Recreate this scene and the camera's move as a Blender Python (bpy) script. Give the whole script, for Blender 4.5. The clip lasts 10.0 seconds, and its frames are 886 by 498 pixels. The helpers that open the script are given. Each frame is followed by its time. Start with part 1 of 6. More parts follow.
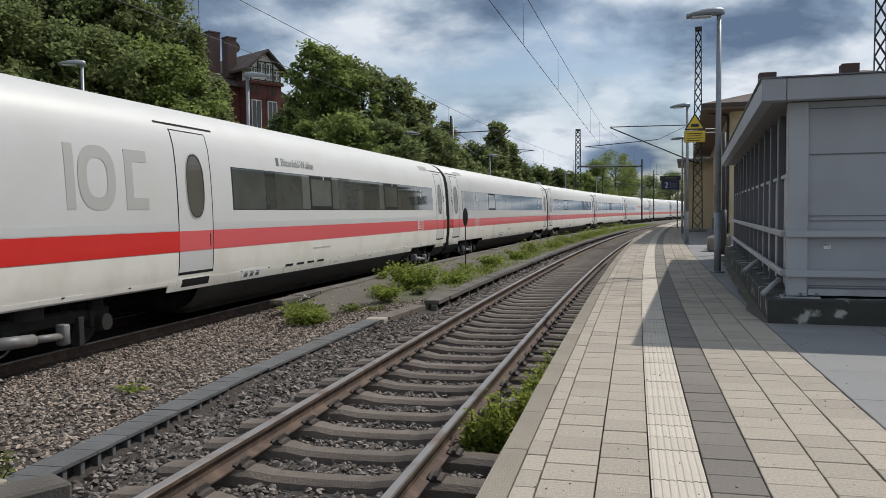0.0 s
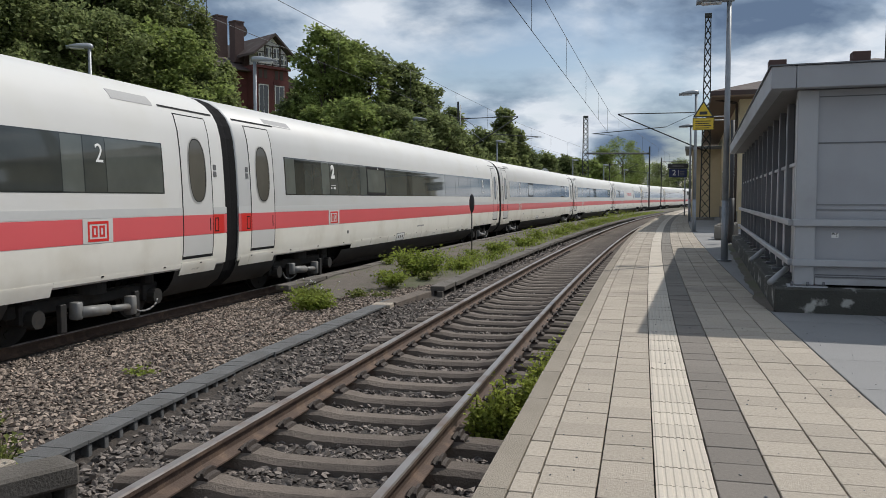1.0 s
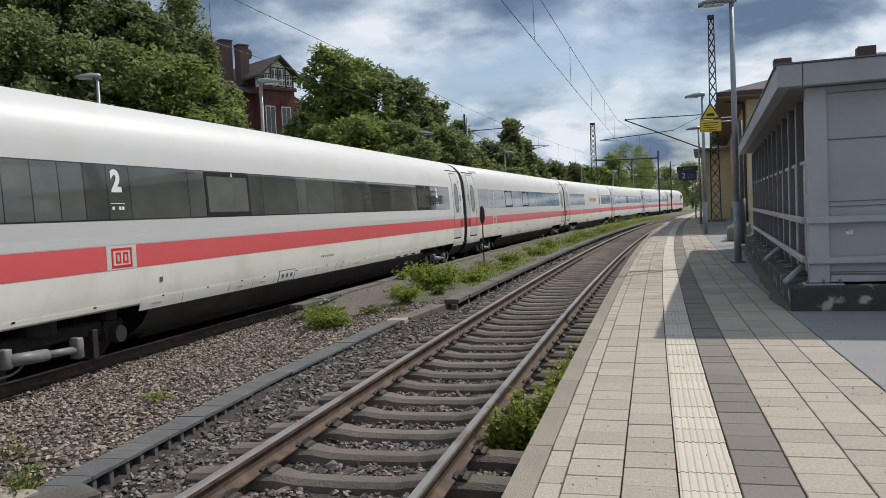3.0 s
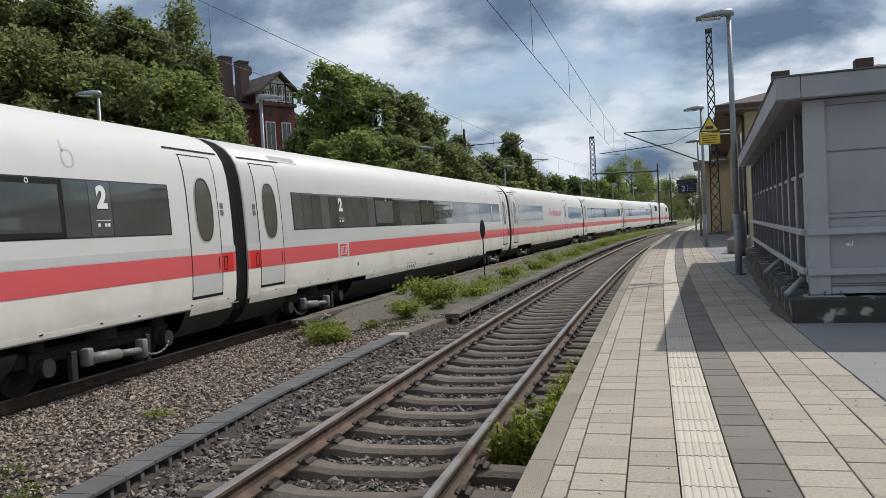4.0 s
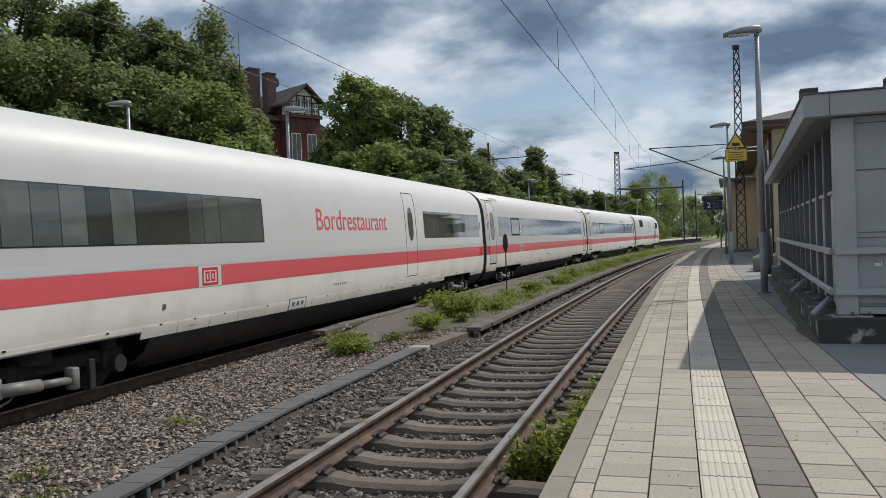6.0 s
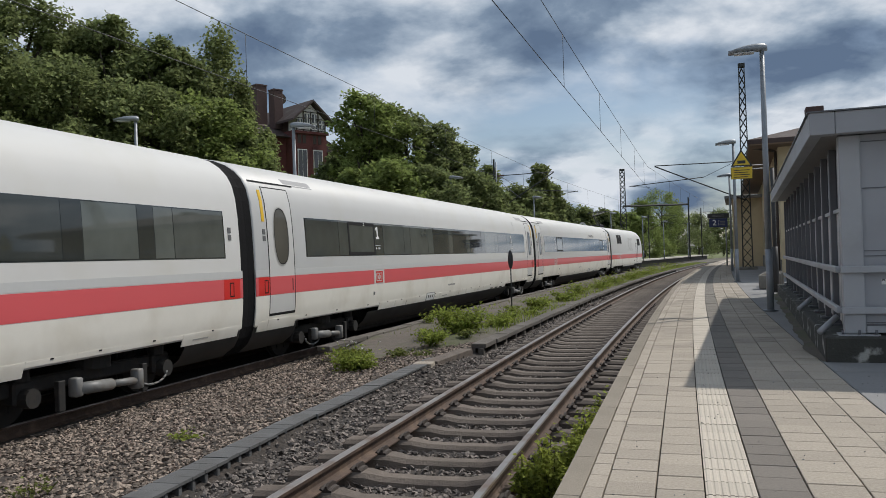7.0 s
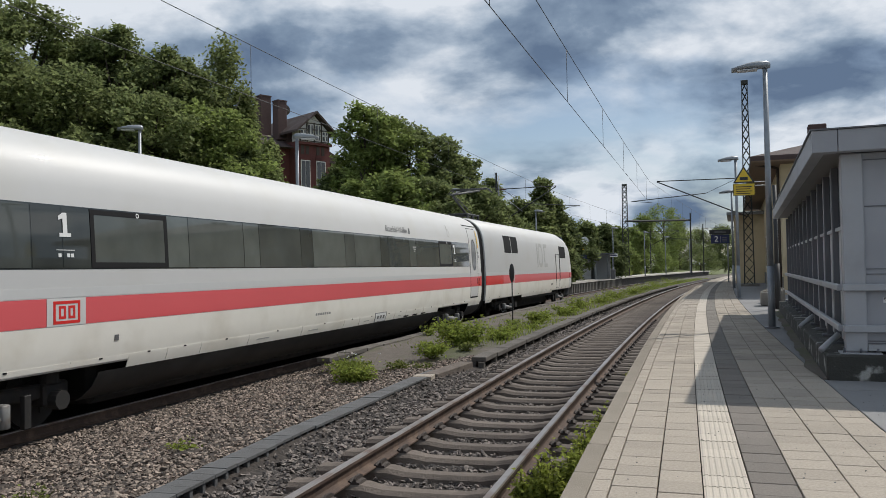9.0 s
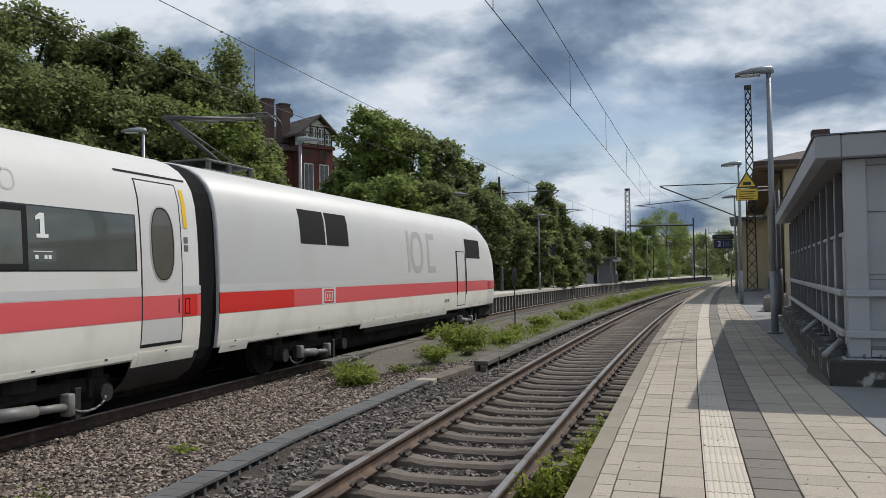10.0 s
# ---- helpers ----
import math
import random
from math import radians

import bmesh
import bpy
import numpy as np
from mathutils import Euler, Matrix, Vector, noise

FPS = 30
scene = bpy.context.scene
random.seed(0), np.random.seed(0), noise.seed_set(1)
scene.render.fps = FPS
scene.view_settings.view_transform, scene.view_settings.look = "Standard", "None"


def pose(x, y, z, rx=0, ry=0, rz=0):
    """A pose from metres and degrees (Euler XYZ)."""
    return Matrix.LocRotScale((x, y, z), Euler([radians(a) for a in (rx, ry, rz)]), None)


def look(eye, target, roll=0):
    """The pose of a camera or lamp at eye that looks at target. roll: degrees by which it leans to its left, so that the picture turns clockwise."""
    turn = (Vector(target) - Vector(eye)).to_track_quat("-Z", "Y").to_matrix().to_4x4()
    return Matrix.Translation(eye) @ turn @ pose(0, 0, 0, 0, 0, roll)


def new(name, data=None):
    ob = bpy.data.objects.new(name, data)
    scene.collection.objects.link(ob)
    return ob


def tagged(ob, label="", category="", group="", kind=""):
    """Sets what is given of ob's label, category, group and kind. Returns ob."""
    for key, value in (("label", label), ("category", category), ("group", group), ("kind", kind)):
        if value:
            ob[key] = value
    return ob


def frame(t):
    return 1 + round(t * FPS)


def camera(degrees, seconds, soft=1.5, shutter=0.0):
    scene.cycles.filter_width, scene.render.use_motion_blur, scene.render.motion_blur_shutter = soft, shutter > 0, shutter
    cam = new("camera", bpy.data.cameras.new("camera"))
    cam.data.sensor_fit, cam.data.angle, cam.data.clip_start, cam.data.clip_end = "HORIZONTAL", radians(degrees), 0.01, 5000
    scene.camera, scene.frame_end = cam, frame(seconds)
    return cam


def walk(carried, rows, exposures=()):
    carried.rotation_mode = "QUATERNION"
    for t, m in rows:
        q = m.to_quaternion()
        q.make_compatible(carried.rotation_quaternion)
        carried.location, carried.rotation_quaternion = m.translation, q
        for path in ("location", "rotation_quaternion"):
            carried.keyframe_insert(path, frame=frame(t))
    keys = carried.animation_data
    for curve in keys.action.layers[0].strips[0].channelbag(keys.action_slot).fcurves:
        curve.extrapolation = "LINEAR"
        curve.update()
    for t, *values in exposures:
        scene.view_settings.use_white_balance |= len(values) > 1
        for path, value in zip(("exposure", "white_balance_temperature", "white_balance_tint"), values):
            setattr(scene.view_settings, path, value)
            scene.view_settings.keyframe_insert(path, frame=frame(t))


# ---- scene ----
cam = camera(58.16, 10.0, soft=0.7)
EYE = (0.0, 0.0, 1.25)
PATH = [
    (0, pose(*EYE, 87.37, 0.53, -0.00)),
    (0.5, pose(*EYE, 86.91, 0.02, 0.35)),
    (1, pose(*EYE, 86.38, 0.11, 0.47)),
    (1.5, pose(*EYE, 86.08, 0.84, 0.62)),
    (2, pose(*EYE, 85.99, 1.50, 0.89)),
    (2.5, pose(*EYE, 86.55, 2.15, 1.04)),
    (4, pose(*EYE, 88.37, 2.94, 1.22)),
    (4.5, pose(*EYE, 88.51, 3.06, 0.95)),
    (5, pose(*EYE, 88.69, 2.68, 1.12)),
    (5.5, pose(*EYE, 88.87, 2.40, 2.25)),
    (7, pose(*EYE, 90.56, 1.77, 3.23)),
    (7.5, pose(*EYE, 90.69, 1.42, 3.09)),
    (8, pose(*EYE, 90.86, 1.34, 3.13)),
    (8.5, pose(*EYE, 91.11, 1.22, 3.30)),
    (9, pose(*EYE, 91.47, 1.02, 3.33)),
    (9.5, pose(*EYE, 91.70, 0.78, 3.39)),
    (10, pose(*EYE, 91.74, 0.77, 3.51)),
]
walk(cam, PATH, exposures=((0.0, -0.06), (1.0, -0.06), (1.5, 0.0), (2.5, 0.03), (4.0, 0.0), (5.5, -0.04), (7.0, -0.18), (8.0, -0.18), (9.0, -0.10), (10.0, -0.08)))

# ---- the line of the near track: an arc; s metres along it, u metres to its right ----
X0, TH0, RAD = -2.286, 0.2284, 743.0
ZR = -0.50            # top of the near rails; the platform is at 0
ZF = ZR - 0.30        # top of the far rails


def arc(s, u=0.0, z=0.0):
    th = TH0 + s / RAD
    x = X0 + RAD * (math.cos(TH0) - math.cos(th)) + u * math.cos(th)
    y = RAD * (math.sin(th) - math.sin(TH0)) - u * math.sin(th)
    return Vector((x, y, z))


def far_u(s):
    """Centre of the far track, which slowly parts from the near one."""
    return -7.1 - 0.0001 * max(0.0, s - 20.0) ** 2


def turn_at(s):
    return -math.degrees(TH0 + s / RAD)


def at(s, u, z=0.0, turn=0.0):
    p = arc(s, u, z)
    return pose(p.x, p.y, p.z, 0, 0, turn_at(s) + turn)


def bearing(az, dist, z=0.0):
    a = radians(az)
    return Vector((dist * math.sin(a), dist * math.cos(a), z))


# ---- sky, sun, exposure ----
SUN_HEADING, SUN_HEIGHT = 52.0, 51.0
world = bpy.data.worlds.new("sky")
scene.world = world
world.use_nodes = True
wn, wl = world.node_tree.nodes, world.node_tree.links
wn.clear()


def wnode(kind, **kw):
    n = wn.new(kind)
    for k, v in kw.items():
        n.inputs[k].default_value = v
    return n


w_out = wn.new("ShaderNodeOutputWorld")
w_bg = wnode("ShaderNodeBackground", Strength=1.0)
sky = wn.new("ShaderNodeTexSky")
sky.sky_type, sky.sun_disc = "NISHITA", False
sky.sun_elevation, sky.sun_rotation = radians(SUN_HEIGHT), radians(SUN_HEADING)
sky_dim = wn.new("ShaderNodeVectorMath")
sky_dim.operation = "SCALE"
sky_dim.inputs["Scale"].default_value = 0.10
wl.new(sky.outputs[0], sky_dim.inputs[0])
coord = wn.new("ShaderNodeTexCoord")
split = wn.new("ShaderNodeSeparateXYZ")
wl.new(coord.outputs["Generated"], split.inputs[0])
lift = wn.new("ShaderNodeMath")
lift.operation = "MAXIMUM"
lift.inputs[1].default_value = 0.0
wl.new(split.outputs["Z"], lift.inputs[0])
raised = wn.new("ShaderNodeMath")
raised.operation = "ADD"
raised.inputs[1].default_value = 0.34
wl.new(lift.outputs[0], raised.inputs[0])
plane = wn.new("ShaderNodeVectorMath")
plane.operation = "DIVIDE"
wl.new(coord.outputs["Generated"], plane.inputs[0])
wl.new(raised.outputs[0], plane.inputs[1])
# cloud cover, and the light and dark of the clouds
cover = wnode("ShaderNodeTexNoise", Scale=1.1, Detail=9.0, Roughness=0.55, Distortion=0.3)
wl.new(plane.outputs[0], cover.inputs["Vector"])
cover_ramp = wn.new("ShaderNodeValToRGB")
cover_ramp.color_ramp.elements[0].position, cover_ramp.color_ramp.elements[1].position = 0.36, 0.50
wl.new(cover.outputs[0], cover_ramp.inputs[0])
moved = wn.new("ShaderNodeVectorMath")
moved.operation = "ADD"
moved.inputs[1].default_value = (7.4, 1.9, 1.0)
wl.new(plane.outputs[0], moved.inputs[0])
tone = wnode("ShaderNodeTexNoise", Scale=2.7, Detail=11.0, Roughness=0.53, Distortion=0.12)
wl.new(moved.outputs[0], tone.inputs["Vector"])
tone_ramp = wn.new("ShaderNodeValToRGB")
el = tone_ramp.color_ramp.elements
el[0].position, el[0].color = 0.345, (0.13, 0.19, 0.295, 1)
el[1].position, el[1].color = 0.565, (0.78, 0.83, 0.90, 1)
mid = el.new(0.425)
mid.color = (0.235, 0.315, 0.43, 1)
mid = el.new(0.485)
mid.color = (0.44, 0.525, 0.635, 1)
wl.new(tone.outputs[0], tone_ramp.inputs[0])
mix = wn.new("ShaderNodeMix")
mix.data_type = "RGBA"
wl.new(cover_ramp.outputs[0], mix.inputs["Factor"])
wl.new(sky_dim.outputs[0], mix.inputs["A"])
wl.new(tone_ramp.outputs[0], mix.inputs["B"])
wl.new(mix.outputs["Result"], w_bg.inputs["Color"])
wl.new(w_bg.outputs[0], w_out.inputs[0])

sun = new("sun", bpy.data.lights.new("sun", "SUN"))
sun.data.energy, sun.data.angle, sun.data.color = 3.5, radians(0.8), (1.0, 0.955, 0.89)
sun.matrix_world = look(bearing(SUN_HEADING, 60 * math.cos(radians(SUN_HEIGHT)), 60 * math.sin(radians(SUN_HEIGHT))), (0, 0, 0))


# ---- materials ----
def material(name, color, rough=0.7, metal=0.0, vary=0.0, grain=8.0, bump=0.0, bump_scale=60.0, stain=None, stain_scale=1.5,
             stain_at=(0.5, 0.7), island=0.0, per_object=0.0, spec=0.5, coat=0.0, translucent=0.0, use_object=True):
    """A principled surface with grain, stains and relief at real size."""
    m = bpy.data.materials.new(name)
    m.use_nodes = True
    n, l = m.node_tree.nodes, m.node_tree.links
    b = n["Principled BSDF"]
    b.inputs["Roughness"].default_value, b.inputs["Metallic"].default_value = rough, metal
    b.inputs["Specular IOR Level"].default_value = spec
    b.inputs["Coat Weight"].default_value = coat
    tc = n.new("ShaderNodeTexCoord")
    src = tc.outputs["Object"] if use_object else tc.outputs["Generated"]
    col = n.new("ShaderNodeRGB")
    col.outputs[0].default_value = (*color, 1)
    out = col.outputs[0]

    def noise_tex(scale, detail=4.0):
        t = n.new("ShaderNodeTexNoise")
        t.inputs["Scale"].default_value, t.inputs["Detail"].default_value = scale, detail
        l.new(src, t.inputs["Vector"])
        return t.outputs[0]

    def value_mul(fac_out, low, high, prev):
        r = n.new("ShaderNodeMapRange")
        r.inputs["To Min"].default_value, r.inputs["To Max"].default_value = low, high
        l.new(fac_out, r.inputs["Value"])
        h = n.new("ShaderNodeHueSaturation")
        l.new(r.outputs[0], h.inputs["Value"])
        l.new(prev, h.inputs["Color"])
        return h.outputs[0]

    if vary:
        out = value_mul(noise_tex(grain, 6.0), 1 - vary, 1 + vary, out)
    if island:
        g = n.new("ShaderNodeNewGeometry")
        out = value_mul(g.outputs["Random Per Island"], 1 - island, 1 + island, out)
    if per_object:
        g = n.new("ShaderNodeObjectInfo")
        out = value_mul(g.outputs["Random"], 1 - per_object, 1 + per_object, out)
    if stain:
        ramp = n.new("ShaderNodeValToRGB")
        ramp.color_ramp.elements[0].position, ramp.color_ramp.elements[1].position = stain_at
        l.new(noise_tex(stain_scale, 7.0), ramp.inputs[0])
        mx = n.new("ShaderNodeMix")
        mx.data_type = "RGBA"
        mx.inputs["B"].default_value = (*stain, 1)
        l.new(ramp.outputs[0], mx.inputs["Factor"])
        l.new(out, mx.inputs["A"])
        out = mx.outputs["Result"]
    l.new(out, b.inputs["Base Color"])
    if bump:
        bp = n.new("ShaderNodeBump")
        bp.inputs["Strength"].default_value, bp.inputs["Distance"].default_value = bump, 0.02
        l.new(noise_tex(bump_scale, 5.0), bp.inputs["Height"])
        l.new(bp.outputs[0], b.inputs["Normal"])
    if translucent:
        tr = n.new("ShaderNodeBsdfTranslucent")
        l.new(out, tr.inputs["Color"])
        ms = n.new("ShaderNodeMixShader")
        ms.inputs[0].default_value = translucent
        l.new(b.outputs[0], ms.inputs[1])
        l.new(tr.outputs[0], ms.inputs[2])
        l.new(ms.outputs[0], n["Material Output"].inputs[0])
    return m


M = {}
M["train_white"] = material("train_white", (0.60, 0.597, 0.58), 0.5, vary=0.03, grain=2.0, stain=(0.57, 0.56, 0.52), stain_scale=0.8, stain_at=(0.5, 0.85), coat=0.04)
# cream lower side, coloured lighter than train_white to make up for weak side light
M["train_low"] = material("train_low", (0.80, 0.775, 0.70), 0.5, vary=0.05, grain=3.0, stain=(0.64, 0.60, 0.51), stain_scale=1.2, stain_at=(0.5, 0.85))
M["train_line"] = material("train_line", (0.56, 0.565, 0.555), 0.4, vary=0.03)
M["train_red"] = material("train_red", (0.70, 0.115, 0.125), 0.35, vary=0.05, grain=1.0, coat=0.2)
M["train_fresh_red"] = material("train_fresh_red", (0.66, 0.03, 0.025), 0.35, vary=0.04, grain=1.0, coat=0.2)
M["train_glass"] = material("train_glass", (0.035, 0.04, 0.038), 0.07, vary=0.25, grain=0.8, spec=0.6, coat=0.3)
M["pane"] = material("pane", (0.08, 0.088, 0.08), 0.05, vary=0.4, grain=1.6, spec=0.5, per_object=0.6, coat=0.3)
M["door_pane"] = material("door_pane", (0.10, 0.095, 0.08), 0.12, vary=0.3, grain=1.5, spec=0.5)
M["seal"] = material("seal", (0.016, 0.016, 0.017), 0.85, spec=0.2)
M["gangway"] = material("gangway", (0.009, 0.009, 0.01), 0.9, spec=0.12, vary=0.15, bump=0.3, bump_scale=20)
M["underframe"] = material("underframe", (0.012, 0.0115, 0.011), 0.8, vary=0.3, grain=4.0, stain=(0.04, 0.034, 0.028), stain_scale=2.5, stain_at=(0.45, 0.75))
M["fairing"] = material("fairing", (0.045, 0.044, 0.043), 0.6, vary=0.12, grain=3.0, stain=(0.025, 0.024, 0.023), stain_scale=1.6, stain_at=(0.35, 0.7))
M["bogie_metal"] = material("bogie_metal", (0.016, 0.015, 0.014), 0.75, vary=0.3, grain=10, stain=(0.03, 0.024, 0.02), stain_scale=6)
M["damper_grey"] = material("damper_grey", (0.17, 0.17, 0.165), 0.5, vary=0.2, grain=9, stain=(0.14, 0.12, 0.10), stain_scale=6)
M["tread"] = material("tread", (0.42, 0.41, 0.40), 0.3, metal=1.0, vary=0.1)
M["mark_grey"] = material("mark_grey", (0.44, 0.435, 0.41), 0.45)
M["mark_mid"] = material("mark_mid", (0.25, 0.25, 0.245), 0.5)
M["mark_pale"] = material("mark_pale", (0.54, 0.535, 0.51), 0.5)
M["mark_dark"] = material("mark_dark", (0.12, 0.12, 0.12), 0.5)
M["mark_white"] = material("mark_white", (0.78, 0.78, 0.76), 0.5)
M["mark_yellow"] = material("mark_yellow", (0.75, 0.47, 0.02), 0.45)
M["mark_green"] = material("mark_green", (0.05, 0.32, 0.12), 0.5)
M["vent"] = material("vent", (0.30, 0.30, 0.30), 0.55, vary=0.15, grain=30)
M["panto"] = material("panto", (0.10, 0.10, 0.10), 0.5, metal=0.4, vary=0.2)

M["rail_rust"] = material("rail_rust", (0.078, 0.05, 0.037), 0.8, vary=0.3, grain=6, stain=(0.15, 0.098, 0.068), stain_scale=5, bump=0.3, bump_scale=60)
M["rail_head"] = material("rail_head", (0.36, 0.33, 0.31), 0.36, metal=0.75, vary=0.15, grain=4, stain=(0.24, 0.17, 0.13), stain_scale=3.0)
M["sleeper"] = material("sleeper", (0.15, 0.122, 0.10), 0.85, vary=0.25, grain=9, stain=(0.075, 0.06, 0.05), stain_scale=2.6, stain_at=(0.42, 0.72), bump=0.5, bump_scale=50, per_object=0.14)
M["clip"] = material("clip", (0.045, 0.034, 0.028), 0.75, vary=0.4, grain=20, bump=0.4, bump_scale=80)
M["stone"] = material("stone", (0.155, 0.132, 0.116), 0.85, vary=0.25, grain=25, island=0.75, bump=0.4, bump_scale=90)
M["stone_brown"] = material("stone_brown", (0.225, 0.18, 0.145), 0.85, vary=0.25, grain=25, island=0.75, bump=0.4, bump_scale=90)
M["gravel_bed"] = material("gravel_bed", (0.055, 0.045, 0.038), 0.95, vary=0.6, grain=22, stain=(0.03, 0.025, 0.022), stain_scale=16, stain_at=(0.4, 0.65), bump=1.0, bump_scale=24)
M["dirt"] = material("dirt", (0.115, 0.098, 0.078), 0.95, vary=0.35, grain=5, stain=(0.07, 0.085, 0.03), stain_scale=0.6, stain_at=(0.45, 0.65), bump=0.7, bump_scale=18)
M["grass_ground"] = material("grass_ground", (0.13, 0.155, 0.05), 0.95, vary=0.4, grain=3, stain=(0.13, 0.12, 0.07), stain_scale=0.35, stain_at=(0.5, 0.75), bump=0.8, bump_scale=12)
M["island_top"] = material("island_top", (0.118, 0.102, 0.086), 0.93, vary=0.25, grain=6, stain=(0.075, 0.082, 0.036), stain_scale=0.9, stain_at=(0.46, 0.68), bump=0.6, bump_scale=25)
M["kerb"] = material("kerb", (0.125, 0.112, 0.098), 0.9, vary=0.25, grain=8, stain=(0.07, 0.062, 0.052), stain_scale=2.0, stain_at=(0.42, 0.7), bump=0.5, bump_scale=45, per_object=0.12)
# darker copy of kerb; shade under platform edges is put into its colour
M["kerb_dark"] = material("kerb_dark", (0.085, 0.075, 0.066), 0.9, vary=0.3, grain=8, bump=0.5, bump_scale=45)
M["channel"] = material("channel", (0.105, 0.107, 0.108), 0.85, vary=0.15, grain=12, stain=(0.075, 0.073, 0.07), stain_scale=2.0, stain_at=(0.45, 0.75), bump=0.3, bump_scale=70, per_object=0.1)
M["slab"] = material("slab", (0.388, 0.338, 0.276), 0.9, vary=0.33, grain=55, stain=(0.23, 0.203, 0.168), stain_scale=1.7, stain_at=(0.45, 0.80), bump=0.5, bump_scale=130, per_object=0.10)
M["slab_joined"] = material("slab_joined", (0.388, 0.338, 0.276), 0.9, vary=0.33, grain=55, stain=(0.23, 0.203, 0.168), stain_scale=1.7, stain_at=(0.45, 0.80), bump=0.5, bump_scale=130, island=0.10)
M["slab_dark"] = material("slab_dark", (0.19, 0.168, 0.145), 0.9, vary=0.22, grain=55, stain=(0.13, 0.118, 0.10), stain_scale=1.2, stain_at=(0.45, 0.8), bump=0.35, bump_scale=200, per_object=0.09)
M["slab_dark_joined"] = material("slab_dark_joined", (0.185, 0.168, 0.145), 0.88, vary=0.12, grain=70, bump=0.35, bump_scale=200, island=0.09)
M["tactile"] = material("tactile", (0.51, 0.455, 0.38), 0.82, vary=0.08, grain=30, stain=(0.36, 0.32, 0.265), stain_scale=2.2, stain_at=(0.52, 0.8), bump=0.2, bump_scale=150, per_object=0.06)
M["edge_slab"] = material("edge_slab", (0.275, 0.238, 0.19), 0.9, vary=0.16, grain=60, stain=(0.20, 0.175, 0.135), stain_scale=1.4, stain_at=(0.42, 0.75), bump=0.5, bump_scale=120, per_object=0.10)
M["joint"] = material("joint", (0.075, 0.066, 0.055), 0.95, vary=0.3, grain=10, stain=(0.05, 0.055, 0.025), stain_scale=2.5)
M["grey_slab"] = material("grey_slab", (0.235, 0.232, 0.23), 0.85, vary=0.10, grain=60, stain=(0.18, 0.178, 0.175), stain_scale=0.7, stain_at=(0.4, 0.8), bump=0.25, bump_scale=160)
M["concrete_wall"] = material("concrete_wall", (0.25, 0.235, 0.205), 0.9, vary=0.2, grain=5, stain=(0.11, 0.10, 0.085), stain_scale=1.5, stain_at=(0.42, 0.72), bump=0.5, bump_scale=40)
M["plinth"] = material("plinth", (0.05, 0.05, 0.043), 0.92, vary=0.3, grain=5, stain=(0.36, 0.36, 0.33), stain_scale=4.5, stain_at=(0.58, 0.66), bump=0.6, bump_scale=35)
M["shelter_grey"] = material("shelter_grey", (0.335, 0.345, 0.365), 0.5, vary=0.05, grain=2.5, stain=(0.26, 0.265, 0.28), stain_scale=0.9, stain_at=(0.45, 0.8))
M["shelter_frame"] = material("shelter_frame", (0.37, 0.38, 0.395), 0.45, vary=0.06, grain=4, stain=(0.26, 0.26, 0.26), stain_scale=2.0, stain_at=(0.5, 0.85))
M["shelter_panel"] = material("shelter_panel", (0.62, 0.62, 0.62), 0.35, vary=0.06, grain=3, stain=(0.48, 0.48, 0.47), stain_scale=1.2)
M["shelter_dark"] = material("shelter_dark", (0.12, 0.125, 0.135), 0.5, vary=0.08, grain=4)
M["shelter_roof"] = material("shelter_roof", (0.22, 0.215, 0.21), 0.7, vary=0.12, grain=3)
M["lamp_metal"] = material("lamp_metal", (0.27, 0.29, 0.31), 0.45, metal=0.35, vary=0.1, grain=6, stain=(0.19, 0.20, 0.21), stain_scale=2.5)
M["lamp_cover"] = material("lamp_cover", (0.55, 0.56, 0.57), 0.3, vary=0.05)
M["mast_steel"] = material("mast_steel", (0.045, 0.048, 0.045), 0.65, metal=0.3, vary=0.2, grain=5)
M["wire"] = material("wire", (0.05, 0.052, 0.055), 0.5, metal=0.5)
M["insulator"] = material("insulator", (0.10, 0.055, 0.04), 0.35)
M["sign_yellow"] = material("sign_yellow", (0.72, 0.50, 0.035), 0.45, vary=0.04)
M["sign_black"] = material("sign_black", (0.03, 0.03, 0.03), 0.5)
M["sign_blue"] = material("sign_blue", (0.022, 0.03, 0.10), 0.4)
M["sign_grey"] = material("sign_grey", (0.16, 0.16, 0.16), 0.6)
M["plaster_yellow"] = material("plaster_yellow", (0.58, 0.48, 0.31), 0.9, vary=0.08, grain=3, stain=(0.36, 0.28, 0.17), stain_scale=0.8, stain_at=(0.5, 0.8), bump=0.2, bump_scale=60)
M["soffit"] = material("soffit", (0.18, 0.12, 0.075), 0.75, vary=0.15, grain=6)
M["roof_tile"] = material("roof_tile", (0.07, 0.047, 0.042), 0.8, vary=0.2, grain=4, stain=(0.098, 0.085, 0.075), stain_scale=1.2, bump=0.6, bump_scale=9)
M["brick_red"] = material("brick_red", (0.125, 0.040, 0.034), 0.9, vary=0.2, grain=7, stain=(0.08, 0.028, 0.025), stain_scale=1.1, bump=0.3, bump_scale=25)
M["chimney"] = material("chimney", (0.095, 0.06, 0.055), 0.9, vary=0.2, grain=6)
M["timber_white"] = material("timber_white", (0.70, 0.68, 0.63), 0.7, vary=0.06)
M["timber_dark"] = material("timber_dark", (0.06, 0.045, 0.035), 0.8)
M["dark_glass"] = material("dark_glass", (0.03, 0.035, 0.04), 0.1, spec=0.6)
M["pale_concrete"] = material("pale_concrete", (0.52, 0.49, 0.43), 0.9, vary=0.12, grain=5, stain=(0.36, 0.33, 0.28), stain_scale=0.8, stain_at=(0.5, 0.8))
